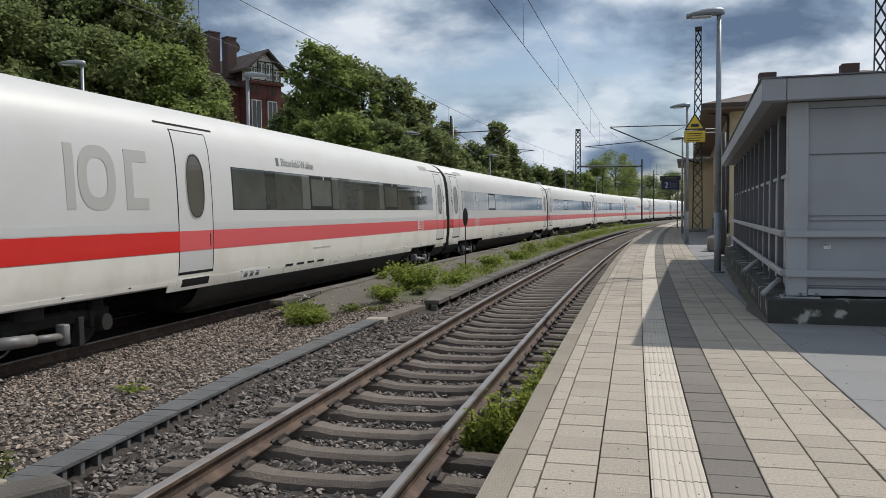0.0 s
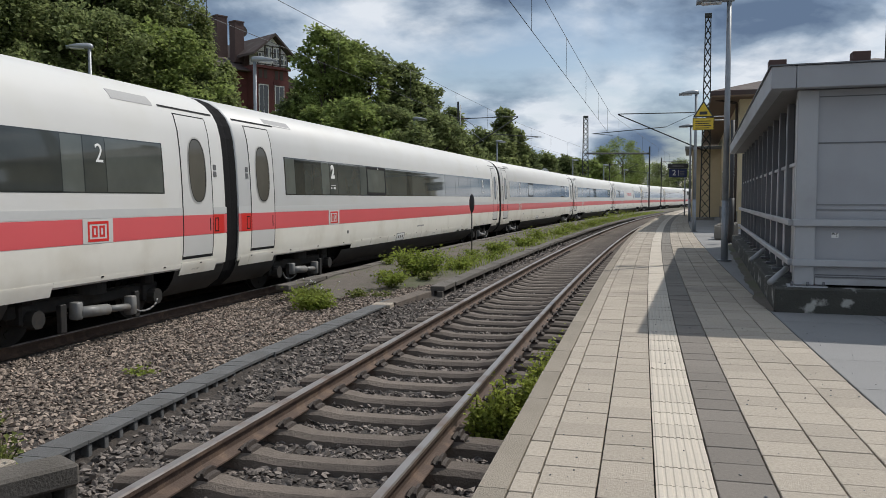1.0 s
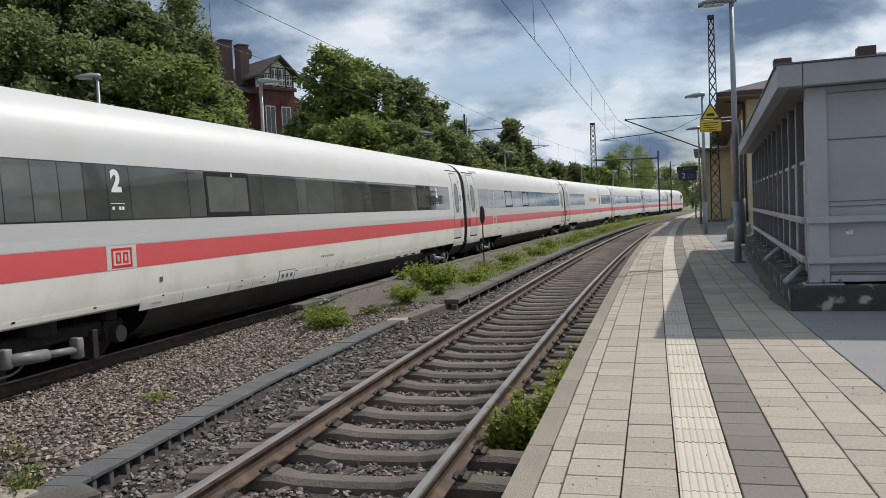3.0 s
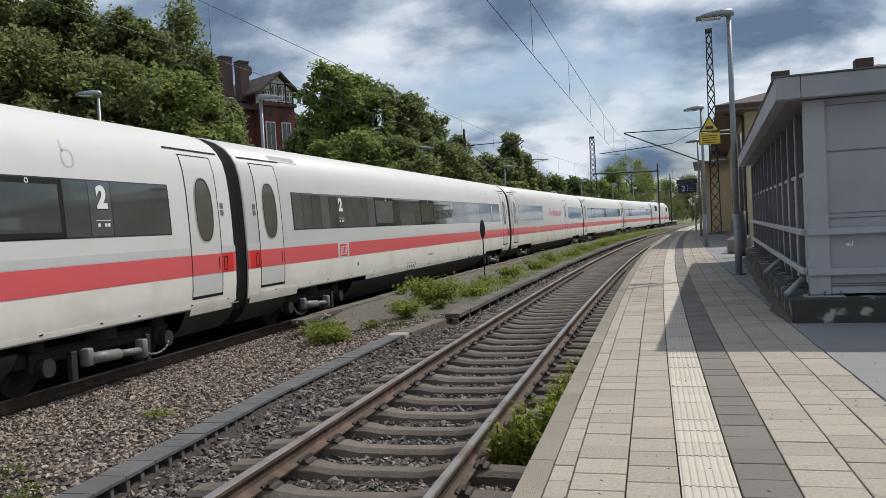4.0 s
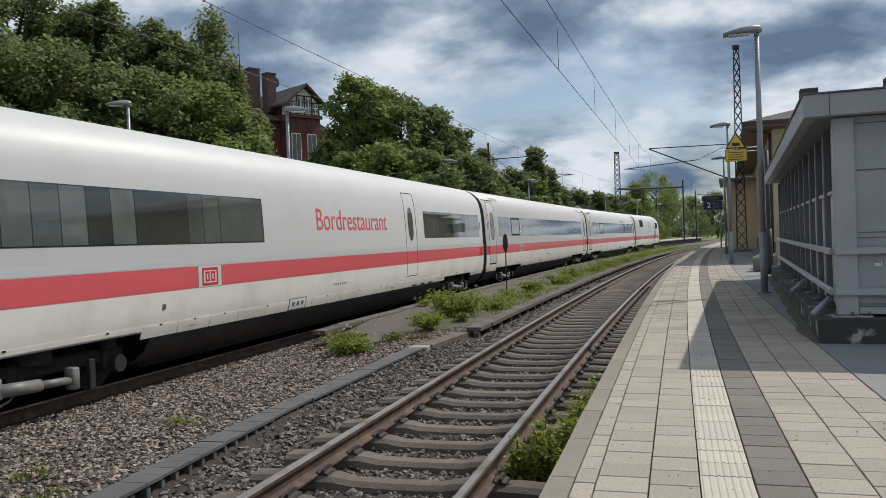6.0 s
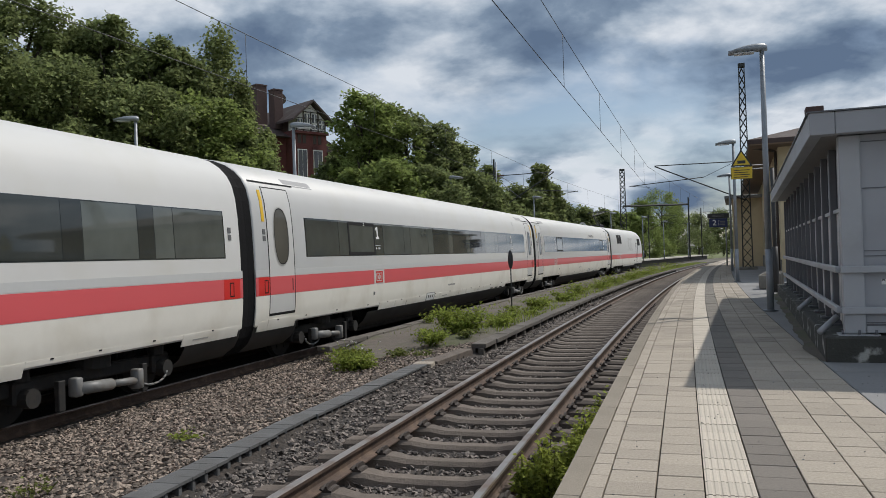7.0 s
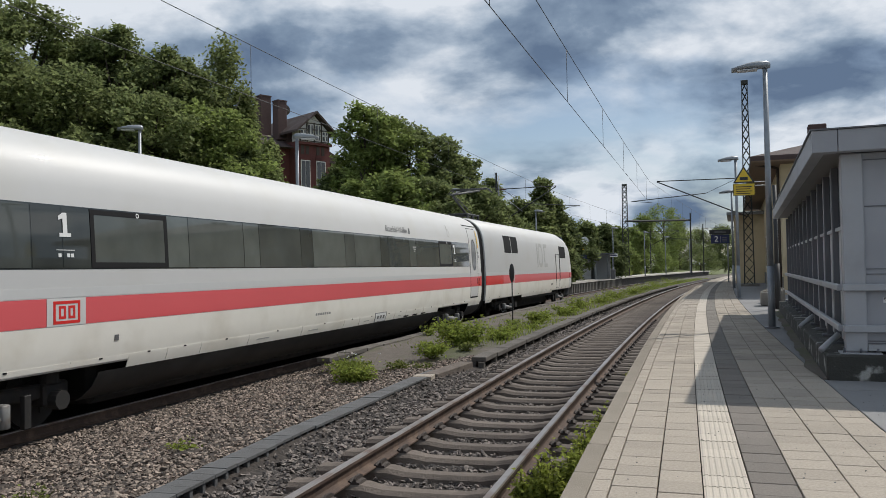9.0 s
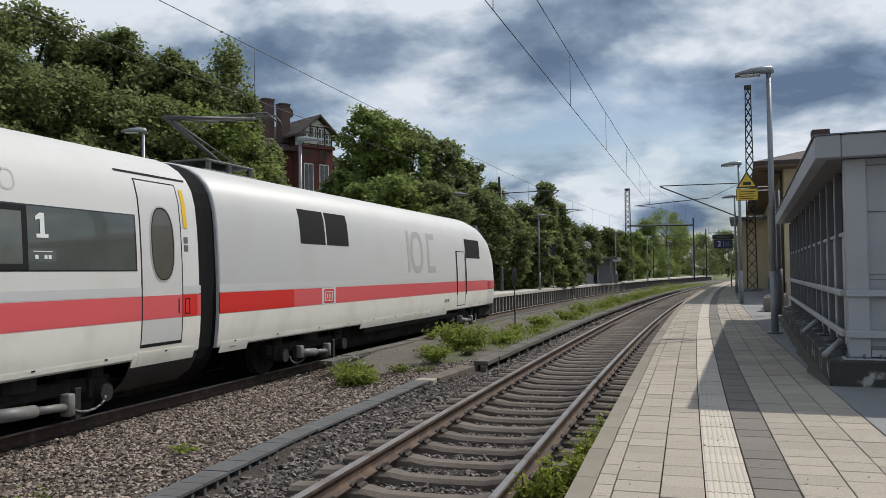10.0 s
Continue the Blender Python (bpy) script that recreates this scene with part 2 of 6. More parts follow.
M["hut"] = material("hut", (0.30, 0.31, 0.31), 0.6, vary=0.1)
M["bark"] = material("bark", (0.085, 0.068, 0.052), 0.95, vary=0.3, grain=6, bump=0.8, bump_scale=22)
M["bark_pale"] = material("bark_pale", (0.40, 0.38, 0.34), 0.9, vary=0.3, grain=5, stain=(0.06, 0.055, 0.05), stain_scale=5)


def leaf_material(name, color, spread):
    return material(name, color, 0.7, vary=0.3, grain=0.6, island=spread, translucent=0.48, spec=0.15)


M["leaf_oak"] = leaf_material("leaf_oak", (0.205, 0.242, 0.100), 0.5)
M["leaf_dark"] = leaf_material("leaf_dark", (0.150, 0.182, 0.075), 0.5)
M["leaf_bright"] = leaf_material("leaf_bright", (0.235, 0.290, 0.092), 0.45)
M["leaf_birch"] = leaf_material("leaf_birch", (0.215, 0.250, 0.098), 0.5)
M["leaf_weed"] = leaf_material("leaf_weed", (0.235, 0.285, 0.06), 0.45)
M["leaf_shrub"] = leaf_material("leaf_shrub", (0.30, 0.34, 0.07), 0.45)
M["leaf_verge"] = leaf_material("leaf_verge", (0.27, 0.285, 0.08), 0.4)
M["leaf_olive"] = leaf_material("leaf_olive", (0.17, 0.195, 0.06), 0.5)
M["petal"] = material("petal", (0.75, 0.73, 0.68), 0.7)


# ---- mesh tools ----
def mesh_of(name, verts, faces, mats, index=None, smooth=False):
    me = bpy.data.meshes.new(name)
    me.from_pydata([tuple(v) for v in verts], [], [tuple(f) for f in faces])
    for m in (mats if isinstance(mats, (list, tuple)) else [mats]):
        me.materials.append(M[m])
    if index is not None:
        me.polygons.foreach_set("material_index", index)
    if smooth:
        me.polygons.foreach_set("use_smooth", [True] * len(me.polygons))
    me.update()
    return me


def bulk_mesh(name, verts, quads, mat):
    """A large mesh of quads or triangles from number arrays."""
    me = bpy.data.meshes.new(name)
    k = quads.shape[1]
    me.vertices.add(len(verts))
    me.vertices.foreach_set("co", np.asarray(verts, dtype=np.float32).ravel())
    me.loops.add(len(quads) * k)
    me.loops.foreach_set("vertex_index", quads.astype(np.int32).ravel())
    me.polygons.add(len(quads))
    me.polygons.foreach_set("loop_start", np.arange(0, len(quads) * k, k, dtype=np.int32))
    me.polygons.foreach_set("loop_total", np.full(len(quads), k, dtype=np.int32))
    me.polygons.foreach_set("use_smooth", np.zeros(len(quads), dtype=bool))
    me.materials.append(M[mat])
    me.update()
    me.validate()
    return me


def bm_mesh(name, bm, mat, smooth=False):
    me = bpy.data.meshes.new(name)
    bmesh.ops.recalc_face_normals(bm, faces=bm.faces[:])
    bm.to_mesh(me)
    bm.free()
    me.materials.append(M[mat])
    if smooth:
        me.polygons.foreach_set("use_smooth", [True] * len(me.polygons))
    return me


def part(name, data, parent, label="", m=None):
    ob = new(name, data)
    ob.parent = parent
    if m is not None:
        ob.matrix_basis = m
    if label:
        tagged(ob, label)
    return ob


def thing(name, m, label, category, group="", kind="", data=None):
    ob = new(name, data)
    ob.matrix_basis = m
    return tagged(ob, label, category, group, kind)


def bm_box(bm, lo, hi, bevel=0.0):
    lo, hi = Vector(lo), Vector(hi)
    r = bmesh.ops.create_cube(bm, size=1.0, matrix=Matrix.Translation((lo + hi) / 2) @ Matrix.Diagonal((*(hi - lo), 1)))
    if bevel:
        es = list({e for v in r["verts"] for e in v.link_edges})
        bmesh.ops.bevel(bm, geom=es, offset=bevel, segments=1, affect="EDGES")


def box(name, lo, hi, mat, bevel=0.0):
    bm = bmesh.new()
    bm_box(bm, lo, hi, bevel)
    return bm_mesh(name, bm, mat)


def bm_rod(bm, a, b, r0, r1=None, seg=8):
    a, b = Vector(a), Vector(b)
    d = b - a
    m = Matrix.Translation((a + b) / 2) @ d.to_track_quat("Z", "Y").to_matrix().to_4x4()
    bmesh.ops.create_cone(bm, cap_ends=True, segments=seg, radius1=r0, radius2=r0 if r1 is None else r1, depth=d.length, matrix=m)


def rods(name, list_of, mat, seg=8, smooth=True):
    bm = bmesh.new()
    for a, b, r in list_of:
        bm_rod(bm, a, b, r, seg=seg)
    return bm_mesh(name, bm, mat, smooth)


def sweep(name, profile, s0, s1, step, mat, u_of=lambda s: 0.0, closed=True, mats=None, index_of=None):
    """Draws a profile of (u, z) points along the curve of the track."""
    n = max(1, int(round((s1 - s0) / step)))
    verts, faces, index, k = [], [], [], len(profile)
    for i in range(n + 1):
        s = s0 + (s1 - s0) * i / n
        for u, z in profile:
            verts.append(arc(s, u_of(s) + u, z))
    for i in range(n):
        for j in range(k if closed else k - 1):
            a, b = i * k + j, i * k + (j + 1) % k
            faces.append((a, b, b + k, a + k))
            index.append(index_of(j) if index_of else 0)
    if closed:
        faces.append(tuple(range(k)))
        faces.append(tuple(n * k + j for j in reversed(range(k))))
        index += [0, 0]
    me = mesh_of(name, verts, faces, mats or mat, index)
    bm = bmesh.new()
    bm.from_mesh(me)
    bmesh.ops.recalc_face_normals(bm, faces=bm.faces[:])
    bm.to_mesh(me)
    bm.free()
    return me


def letters(name, text, size, mat, parent, m, depth=0.002, label="", weight=0.0):
    c = bpy.data.curves.new(name, "FONT")
    c.body, c.size, c.extrude, c.align_x, c.align_y = text, size, depth, "CENTER", "CENTER"
    c.offset = weight
    c.materials.append(M[mat])
    ob = new(name, c)
    ob.parent = parent
    ob.matrix_basis = m
    if label:
        tagged(ob, label)
    return ob


rng = np.random.default_rng(5)


# ---- ground, ballast, platforms ----
def ground():
    verts, faces = [], []
    for r in (0.0, 60.0, 200.0, 700.0, 4000.0):
        for k in range(32):
            a = 2 * math.pi * k / 32
            verts.append((r * math.sin(a), r * math.cos(a) + 30, ZR - 1.0))
    for i in range(4):
        for k in range(32):
            faces.append((i * 32 + k, i * 32 + (k + 1) % 32, i * 32 + 32 + (k + 1) % 32, i * 32 + 32 + k))
    thing("ground", pose(0, 0, 0), "rough green grassland reaching to the horizon", "ground", kind="structure", data=mesh_of("ground", verts, faces, "grass_ground"))


def bed_z(u):
    """Height of the ballast across the tracks, well below the sleepers' tops."""
    pts = ((-16, ZF - 0.5), (-8.6, ZF - 0.2), (-6.5, ZF - 0.18), (-6.0, ZF - 0.17), (-4.6, ZR - 0.36), (-2.5, ZR - 0.17), (-2.15, ZR - 0.13), (-1.9, ZR - 0.25), (-1.3, ZR - 0.27), (-0.95, ZR - 0.26), (-0.7, ZR - 0.28), (0.7, ZR - 0.28), (1.0, ZR - 0.28), (1.62, ZR - 0.36))
    for (a, za), (b, zb) in zip(pts, pts[1:]):
        if u <= b:
            return za + (zb - za) * (u - a) / (b - a)
    return pts[-1][1]


def ballast():
    us = [-14, -12, -10, -9, -8.4, -7.5, -6.6, -5.9] + [-5.9 + 0.12 * k for k in range(1, 62)]
    ss = [-180 + 10 * k for k in range(18)] + [0.2 * k for k in range(0, 120)] + [24 + 2.0 * k for k in range(80)] + [190 + 10 * k for k in range(8)]
    verts, faces, w = [], [], len(us)
    for s in ss:
        for u in us:
            d = 0.025 * noise.noise((s * 3.1, u * 3.1, 0)) + 0.012 * noise.noise((s * 9, u * 9, 3)) if 0 <= s < 26 and u > -6 else 0
            verts.append(arc(s, u, bed_z(u) + d))
    for i in range(len(ss) - 1):
        for j in range(w - 1):
            a = i * w + j
            faces.append((a, a + 1, a + 1 + w, a + w))
    thing("ballast_bed", pose(0, 0, 0), "dark brown compacted gravel bed beneath the railway tracks", "gravel", kind="structure", data=mesh_of("ballast_bed", verts, faces, "gravel_bed"))


def stones(name, label, mat, s0, s1, u0, u1, per_m2, size, avoid=None, falloff=0.0, level=None, category="gravel"):
    """Loose broken stones lying on the bed, joined into one heap."""
    n = int((s1 - s0) * (u1 - u0) * per_m2)
    ss, uu = rng.uniform(s0, s1, n), rng.uniform(u0, u1, n)
    if falloff:
        keep = rng.uniform(0, 1, n) < 1 - falloff * (ss - s0) / (s1 - s0)
        ss, uu = ss[keep], uu[keep]
    if avoid is not None:
        keep = ~avoid(ss, uu)
        ss, uu = ss[keep], uu[keep]
    n = len(ss)
    base = np.array([(1, 0, 0), (-1, 0, 0), (0, 1, 0), (0, -1, 0), (0, 0, 1), (0, 0, -1), (.6, .6, .5), (-.6, -.55, .5)])
    tri = np.array([(6, 0, 2), (6, 2, 4), (6, 4, 0), (2, 1, 4), (7, 4, 1), (7, 1, 3), (7, 3, 4), (3, 0, 4), (2, 0, 5), (1, 2, 5), (3, 1, 5), (0, 3, 5)])
    v = base[None] * rng.uniform(0.65, 1.25, (n, 8, 1)) + rng.normal(0, 0.10, (n, 8, 3))
    v = v * (rng.uniform(0.6, 1.3, (n, 1, 1)) * size) * rng.uniform(0.6, 1.25, (n, 1, 3)) * np.array([[[1.15, 0.95, 0.62]]])
    a, b = rng.uniform(0, 2 * math.pi, n), rng.normal(0, 0.6, n)
    ca, sa, cb, sb = np.cos(a), np.sin(a), np.cos(b), np.sin(b)
    x, y, z = v[..., 0].copy(), v[..., 1].copy(), v[..., 2].copy()
    y2, z2 = y * cb[:, None] - z * sb[:, None], y * sb[:, None] + z * cb[:, None]
    v[..., 0], v[..., 1], v[..., 2] = x * ca[:, None] - y2 * sa[:, None], x * sa[:, None] + y2 * ca[:, None], z2
    th = TH0 + ss / RAD
    px = X0 + RAD * (math.cos(TH0) - np.cos(th)) + uu * np.cos(th)
    py = RAD * (np.sin(th) - math.sin(TH0)) - uu * np.sin(th)
    pz = np.array([bed_z(u) for u in uu]) + rng.uniform(-0.008, 0.022, n) if level is None else np.full(n, level)
    v += np.stack([px, py, pz], 1)[:, None, :]
    f = (tri[None] + (np.arange(n) * 8)[:, None, None]).reshape(-1, 3)
    thing(name, pose(0, 0, 0), label, category, kind="stuff", data=bulk_mesh(name, v.reshape(-1, 3), f, mat))


RAIL_FOOT = [(-0.075, 0), (-0.075, 0.012), (-0.02, 0.03), (-0.009, 0.045), (-0.009, 0.118), (0.009, 0.118), (0.009, 0.045), (0.02, 0.03), (0.075, 0.012), (0.075, 0)]
RAIL_HEAD = [(-0.009, 0.118), (-0.034, 0.128), (-0.036, 0.156), (-0.028, 0.168), (0.028, 0.168), (0.036, 0.156), (0.034, 0.128), (0.009, 0.118)]


def rails():
    for which, u_of, zr, s0, s1 in (("near", lambda s: 0.0, ZR, -60, 190), ("far", far_u, ZF, -180, 240)):
        for side in (-0.753, 0.753):
            rail = thing("rail", pose(0, 0, 0), "curved steel rail with rusty web and worn shiny head", "rail", group="rails of the " + which + " track")
            part("rail_foot", sweep("rail_foot", [(side + u, zr - 0.168 + z) for u, z in RAIL_FOOT], s0, s1, 1.5, "rail_rust", u_of), rail, "rusty brown foot and web")
            part("rail_head", sweep("rail_head", [(side + u, zr - 0.168 + z) for u, z in RAIL_HEAD], s0, s1, 1.5, None, u_of, mats=["rail_rust", "rail_head"], index_of=lambda j: 1 if j in (2, 3, 4) else 0), rail, "worn running head")


def sleeper_mesh():
    bm = bmesh.new()
    half = [(-1.30, 0.135), (-0.98, 0.150), (-0.55, 0.150), (-0.38, 0.118), (0, 0.112)]
    prof = half + [(-x, t) for x, t in reversed(half[:-1])]
    rows = []
    for x, top in prof:
        w = 0.135 if abs(x) > 0.5 else 0.115
        rows.append([bm.verts.new(p) for p in ((x, -w - 0.03, -0.10), (x, -w, top - 0.035), (x, -w + 0.05, top), (x, w - 0.05, top), (x, w, top - 0.035), (x, w + 0.03, -0.10))])
    for a, b in zip(rows, rows[1:]):
        for j in range(5):
            bm.faces.new((a[j], a[j + 1], b[j + 1], b[j]))
    bm.faces.new(rows[0])
    bm.faces.new(rows[-1])
    return bm_mesh("sleeper", bm, "sleeper")


def fastening_mesh(sx):
    """One spring clip with its bolt, on one side of the rail."""
    prof = [(0.045, 0.0), (0.045, 0.035), (0.065, 0.052), (0.085, 0.030), (0.102, 0.040), (0.104, 0.075), (0.126, 0.075), (0.128, 0.040), (0.155, 0.030), (0.165, 0.0)]
    verts = [(sx * x, y, 0.145 + z * (1.0 if abs(y) < 0.05 else 0.72)) for y in (-0.085, -0.04, 0.04, 0.085) for x, z in prof]
    n = len(prof)
    faces = [(r * n + j, r * n + (j + 1) % n, (r + 1) * n + (j + 1) % n, (r + 1) * n + j) for r in range(3) for j in range(n)]
    faces += [tuple(range(n)), tuple(3 * n + j for j in reversed(range(n)))]
    me = mesh_of("rail_fastening", verts, faces, "clip")
    bm = bmesh.new()
    bm.from_mesh(me)
    return bm_mesh("rail_fastening", bm, "clip")


def sleepers():
    me, clips = sleeper_mesh(), (fastening_mesh(-1), fastening_mesh(1))
    base = ZR - 0.168 - 0.150
    for k in range(150):
        s = 1.6 + 0.63 * k
        ob = thing("sleeper", at(s, 0, base, rng.normal(0, 0.4)), "weathered brown concrete sleeper with sunken middle", "sleeper", group="sleepers of the near track", data=me)
        if k < 45:
            for x in (-0.753, 0.753):
                for clip in clips:
                    part("rail_fastening", clip, ob, m=pose(x, 0, 0))
    for k in range(60):
        s = 24 + 0.7 * k
        thing("sleeper", at(s, far_u(s), base + ZF - ZR), "weathered brown concrete sleeper with sunken middle", "sleeper", group="sleepers of the far track", data=me)


def cable_channel():
    """Concrete trough with lid plates, its side cut into teeth."""
    top = ZR - 0.10
    n = 0
    s = 3.0
    while s < 13.6:
        u = -1.95 - 0.055 * min(s + 0.5 - 5.0, 4.3) - 0.012 * max(0.0, s - 9.3)
        trough = thing("cable_trough", at(s, u, top + rng.normal(0, 0.004), 2.6 if s < 9 else 0.6), "dark grey concrete cable trough section with slotted side", "cable trough", group="cable trough sections")
        body = bmesh.new()
        bm_box(body, (-0.125, 0.0, -0.20), (-0.085, 1.05, -0.04))
        bm_box(body, (0.03, 0.0, -0.20), (0.055, 1.05, -0.04))
        bm_box(body, (0.055, 0.0, -0.20), (0.118, 1.05, -0.15))
        # concrete back coloured black, so the slots look deep and shaded
        part("trough_back", bm_mesh("trough_back", body, "sign_black"), trough, "trough back coloured black for the shade in its slots")
        for j in range(5):
            y = j * 0.21
            part("rib", box("rib", (0.05, y + 0.015, -0.20), (0.122, y + 0.07, -0.041), "channel", 0.006), trough)
            part("lid", box("lid", (-0.135, y + 0.001, -0.034), (0.137, y + 0.209, rng.normal(0, 0.0015)), "channel", 0.003), trough, "grey lid plate")
        s += 1.05
    base = thing("concrete_block", at(4.94, -1.38, ZR + 0.05, -29), "old weathered concrete block with a hollow underside beside the trough", "block")
    part("top_slab", box("top_slab", (-0.15, -1.1, -0.15), (0.14, 0.0, 0.0), "kerb", 0.02), base)
    part("block_leg", box("block_leg", (-0.13, -0.09, -0.42), (0.12, -0.01, -0.149), "kerb", 0.012), base)
    part("block_back", box("block_back", (-0.14, -1.08, -0.42), (-0.05, -0.1, -0.149), "kerb", 0.012), base)
    thing("cover_slab", at(4.95, -2.15, ZR - 0.05, -6), "pale concrete slab lying in the gravel by the block", "slab", data=box("cover_slab", (-0.45, -0.55, -0.10), (0.2, 0.15, 0.0), "slab", 0.012))
    thing("cover_slab", at(13.75, -2.2, ZR - 0.095, 6), "pale concrete cover slab at the end of the trough", "slab", data=box("cover_slab", (-0.18, -0.12, -0.14), (0.16, 0.22, 0.0), "slab", 0.01))
    thing("timber_beam", at(14.05, -2.18, ZR - 0.10, -4), "weathered brown timber beam joining the trough to the old kerb", "beam", data=box("timber_beam", (-0.14, 0.0, -0.14), (0.14, 1.9, 0.0), "sleeper", 0.012))


def island():
    """Old overgrown platform between the tracks."""
    def far_edge(s):
        return far_u(s) + 1.95
    verts, faces = [], []
    ss = [15.6 + 0.5 * k for k in range(60)] + [46 + 3 * k for k in range(40)]
    w = 9
    for s in ss:
        a, b = far_edge(s) + 0.22, -1.95
        for j in range(w):
            u = a + (b - a) * j / (w - 1)
            d = 0.03 * noise.noise((s * 0.8, u * 1.3, 0)) - 0.01 - 0.2 * max(0.0, min(1.0, (18.2 + 0.8 * noise.noise((u * 1.5, 0, 0)) - s) / 2.2))
            verts.append(arc(s, u, ZR - 0.06 + d))
    for i in range(len(ss) - 1):
        for j in range(w - 1):
            k = i * w + j
            faces.append((k, k + 1, k + 1 + w, k + w))
    # dark sheet behind the stub posts, standing for the shaded void under the kerb
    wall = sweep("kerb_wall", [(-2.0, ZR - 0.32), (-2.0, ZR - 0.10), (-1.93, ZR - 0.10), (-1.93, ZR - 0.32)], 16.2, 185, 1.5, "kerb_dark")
    isl = thing("old_platform", pose(0, 0, 0), "disused low platform of worn asphalt overgrown with weeds", "platform", kind="structure", data=mesh_of("old_platform", verts, faces, "island_top"))
    me = box("kerb_stone", (-0.15, 0.004, -0.10), (0.15, 0.996, 0.0), "kerb", 0.012)
    for k in range(60):
        s = 16.2 + k * 1.0
        part("kerb_stone", me, isl, m=at(s, -1.86, ZR - 0.03 + rng.normal(0, 0.006), rng.normal(0, 0.5)))
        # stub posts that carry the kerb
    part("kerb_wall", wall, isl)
    post = box("kerb_post", (-0.06, -0.07, -0.30), (0.06, 0.07, -0.101), "kerb", 0.008)
    for k in range(45):
        part("kerb_post", post, isl, m=at(16.2 + k * 1.0, -1.80, ZR - 0.03))
    for k in range(45):
        s = 15.6 + k * 1.0
        part("kerb_stone", me, isl, m=at(s, far_edge(s) + 0.11, ZR - 0.03 + rng.normal(0, 0.006), rng.normal(0, 0.5)))
    part("kerb_rest", sweep("kerb_rest", [(-1.97, ZR - 0.3), (-1.97, ZR - 0.03), (-1.75, ZR - 0.03), (-1.75, ZR - 0.3)], 76.3, 185, 2, "kerb"), isl)


# from, to across the platform; surface; slab length; where a joint lies
COLS = [(1.56, 1.70, "edge_slab", 0.80, 4.66), (1.70, 1.81, "slab", 0.246, 4.33), (1.81, 2.07, "slab", 0.246, 4.215), (2.07, 2.315, "slab", 0.2525, 4.355),
        (2.315, 2.573, "tactile", 0.2465, 4.315), (2.573, 2.826, "slab_dark", 0.25, 4.44), (2.826, 3.105, "slab", 0.245, 4.36), (3.105, 3.365, "slab", 0.2455, 4.505), (3.365, 3.625, "slab", 0.25, 4.42)]


def slab_mesh(name, w, d, mat, ribs=False):
    g = 0.004
    bm = bmesh.new()
    if not ribs:
        bm_box(bm, (g, g, -0.05), (w - g, d - g, 0.0), 0.003)
    else:
        bm_box(bm, (g, g, -0.05), (w - g, d - g, -0.005))
        n = 7
        step = (w - 2 * g) / n
        for k in range(n):
            a = g + k * step
            v = [bm.verts.new(p) for p in ((a + 0.006, g, -0.006), (a + 0.013, g, -0.001), (a + step - 0.006, g, -0.001), (a + step, g, -0.006),
                                           (a + 0.006, d - g, -0.006), (a + 0.013, d - g, -0.001), (a + step - 0.006, d - g, -0.001), (a + step, d - g, -0.006))]
            for q in ((0, 1, 5, 4), (1, 2, 6, 5), (2, 3, 7, 6), (0, 3, 2, 1), (4, 5, 6, 7)):
                bm.faces.new([v[i] for i in q])
    return bm_mesh(name, bm, mat)


SLAB_SPLIT = 11.0


def platform():
    base = sweep("platform", [(1.60, ZR - 0.6), (1.60, -0.045), (1.64, -0.035), (3.63, -0.035), (3.64, -0.012), (24, -0.012), (24, ZR - 0.6)], -40, 190, 2.0, None,
                 mats=["concrete_wall", "joint", "grey_slab"], index_of=lambda j: {2: 1, 3: 1, 4: 2}.get(j, 0))
    plat = thing("platform", pose(0, 0, 0), "station platform of beige and grey concrete slabs with a ribbed guide strip", "platform", kind="structure", data=base)
    # slabs beyond the nearest stretch, joined
    for u0, u1, mat, d, phase in COLS:
        start = phase + math.ceil((SLAB_SPLIT - phase) / d) * d
        n = int((75 - start) / d)
        verts, faces = [], []
        for k in range(n):
            s0 = start + k * d
            g = 0.004
            z = rng.normal(0, 0.0012)
            i = len(verts)
            for (s, u) in ((s0 + g, u0 + g), (s0 + g, u1 - g), (s0 + d - g, u1 - g), (s0 + d - g, u0 + g)):
                verts.append(arc(s, u, z))
            for (s, u) in ((s0 + g, u0 + g), (s0 + g, u1 - g), (s0 + d - g, u1 - g), (s0 + d - g, u0 + g)):
                verts.append(arc(s, u, -0.03))
            faces.append((i, i + 1, i + 2, i + 3))
            for a, b in ((0, 1), (1, 2), (2, 3), (3, 0)):
                faces.append((i + b, i + a, i + 4 + a, i + 4 + b))
        joined = {"slab": "slab_joined", "slab_dark": "slab_dark_joined"}.get(mat, mat)
        tagged(part("distant_slabs", mesh_of("distant_slabs", verts, faces, joined), plat), kind="stuff")
        part("strip_beyond", sweep("strip_beyond", [(u0 + 0.003, -0.03), (u0 + 0.003, 0), (u1 - 0.003, 0), (u1 - 0.003, -0.03)], 75.1, 190, 2.5, joined), plat)
        part("strip_behind", sweep("strip_behind", [(u0 + 0.003, -0.03), (u0 + 0.003, 0), (u1 - 0.003, 0), (u1 - 0.003, -0.03)], -40, 1.55, 2.5, joined), plat)
    # wide grey slabs beside the strip
    me = box("grey_slab", (0.004, 0.004, -0.03), (0.996, 0.996, 0.0), "grey_slab", 0.004)
    for i in range(4):
        for j in range(9):
            u = 3.63 + i * 1.0
            s = 1.2 + j * 1.0
            if u > 3.5 and s < 10:
                part("grey_slab", me, plat, m=at(s, u, -0.002 + rng.normal(0, 0.001)))
    return plat


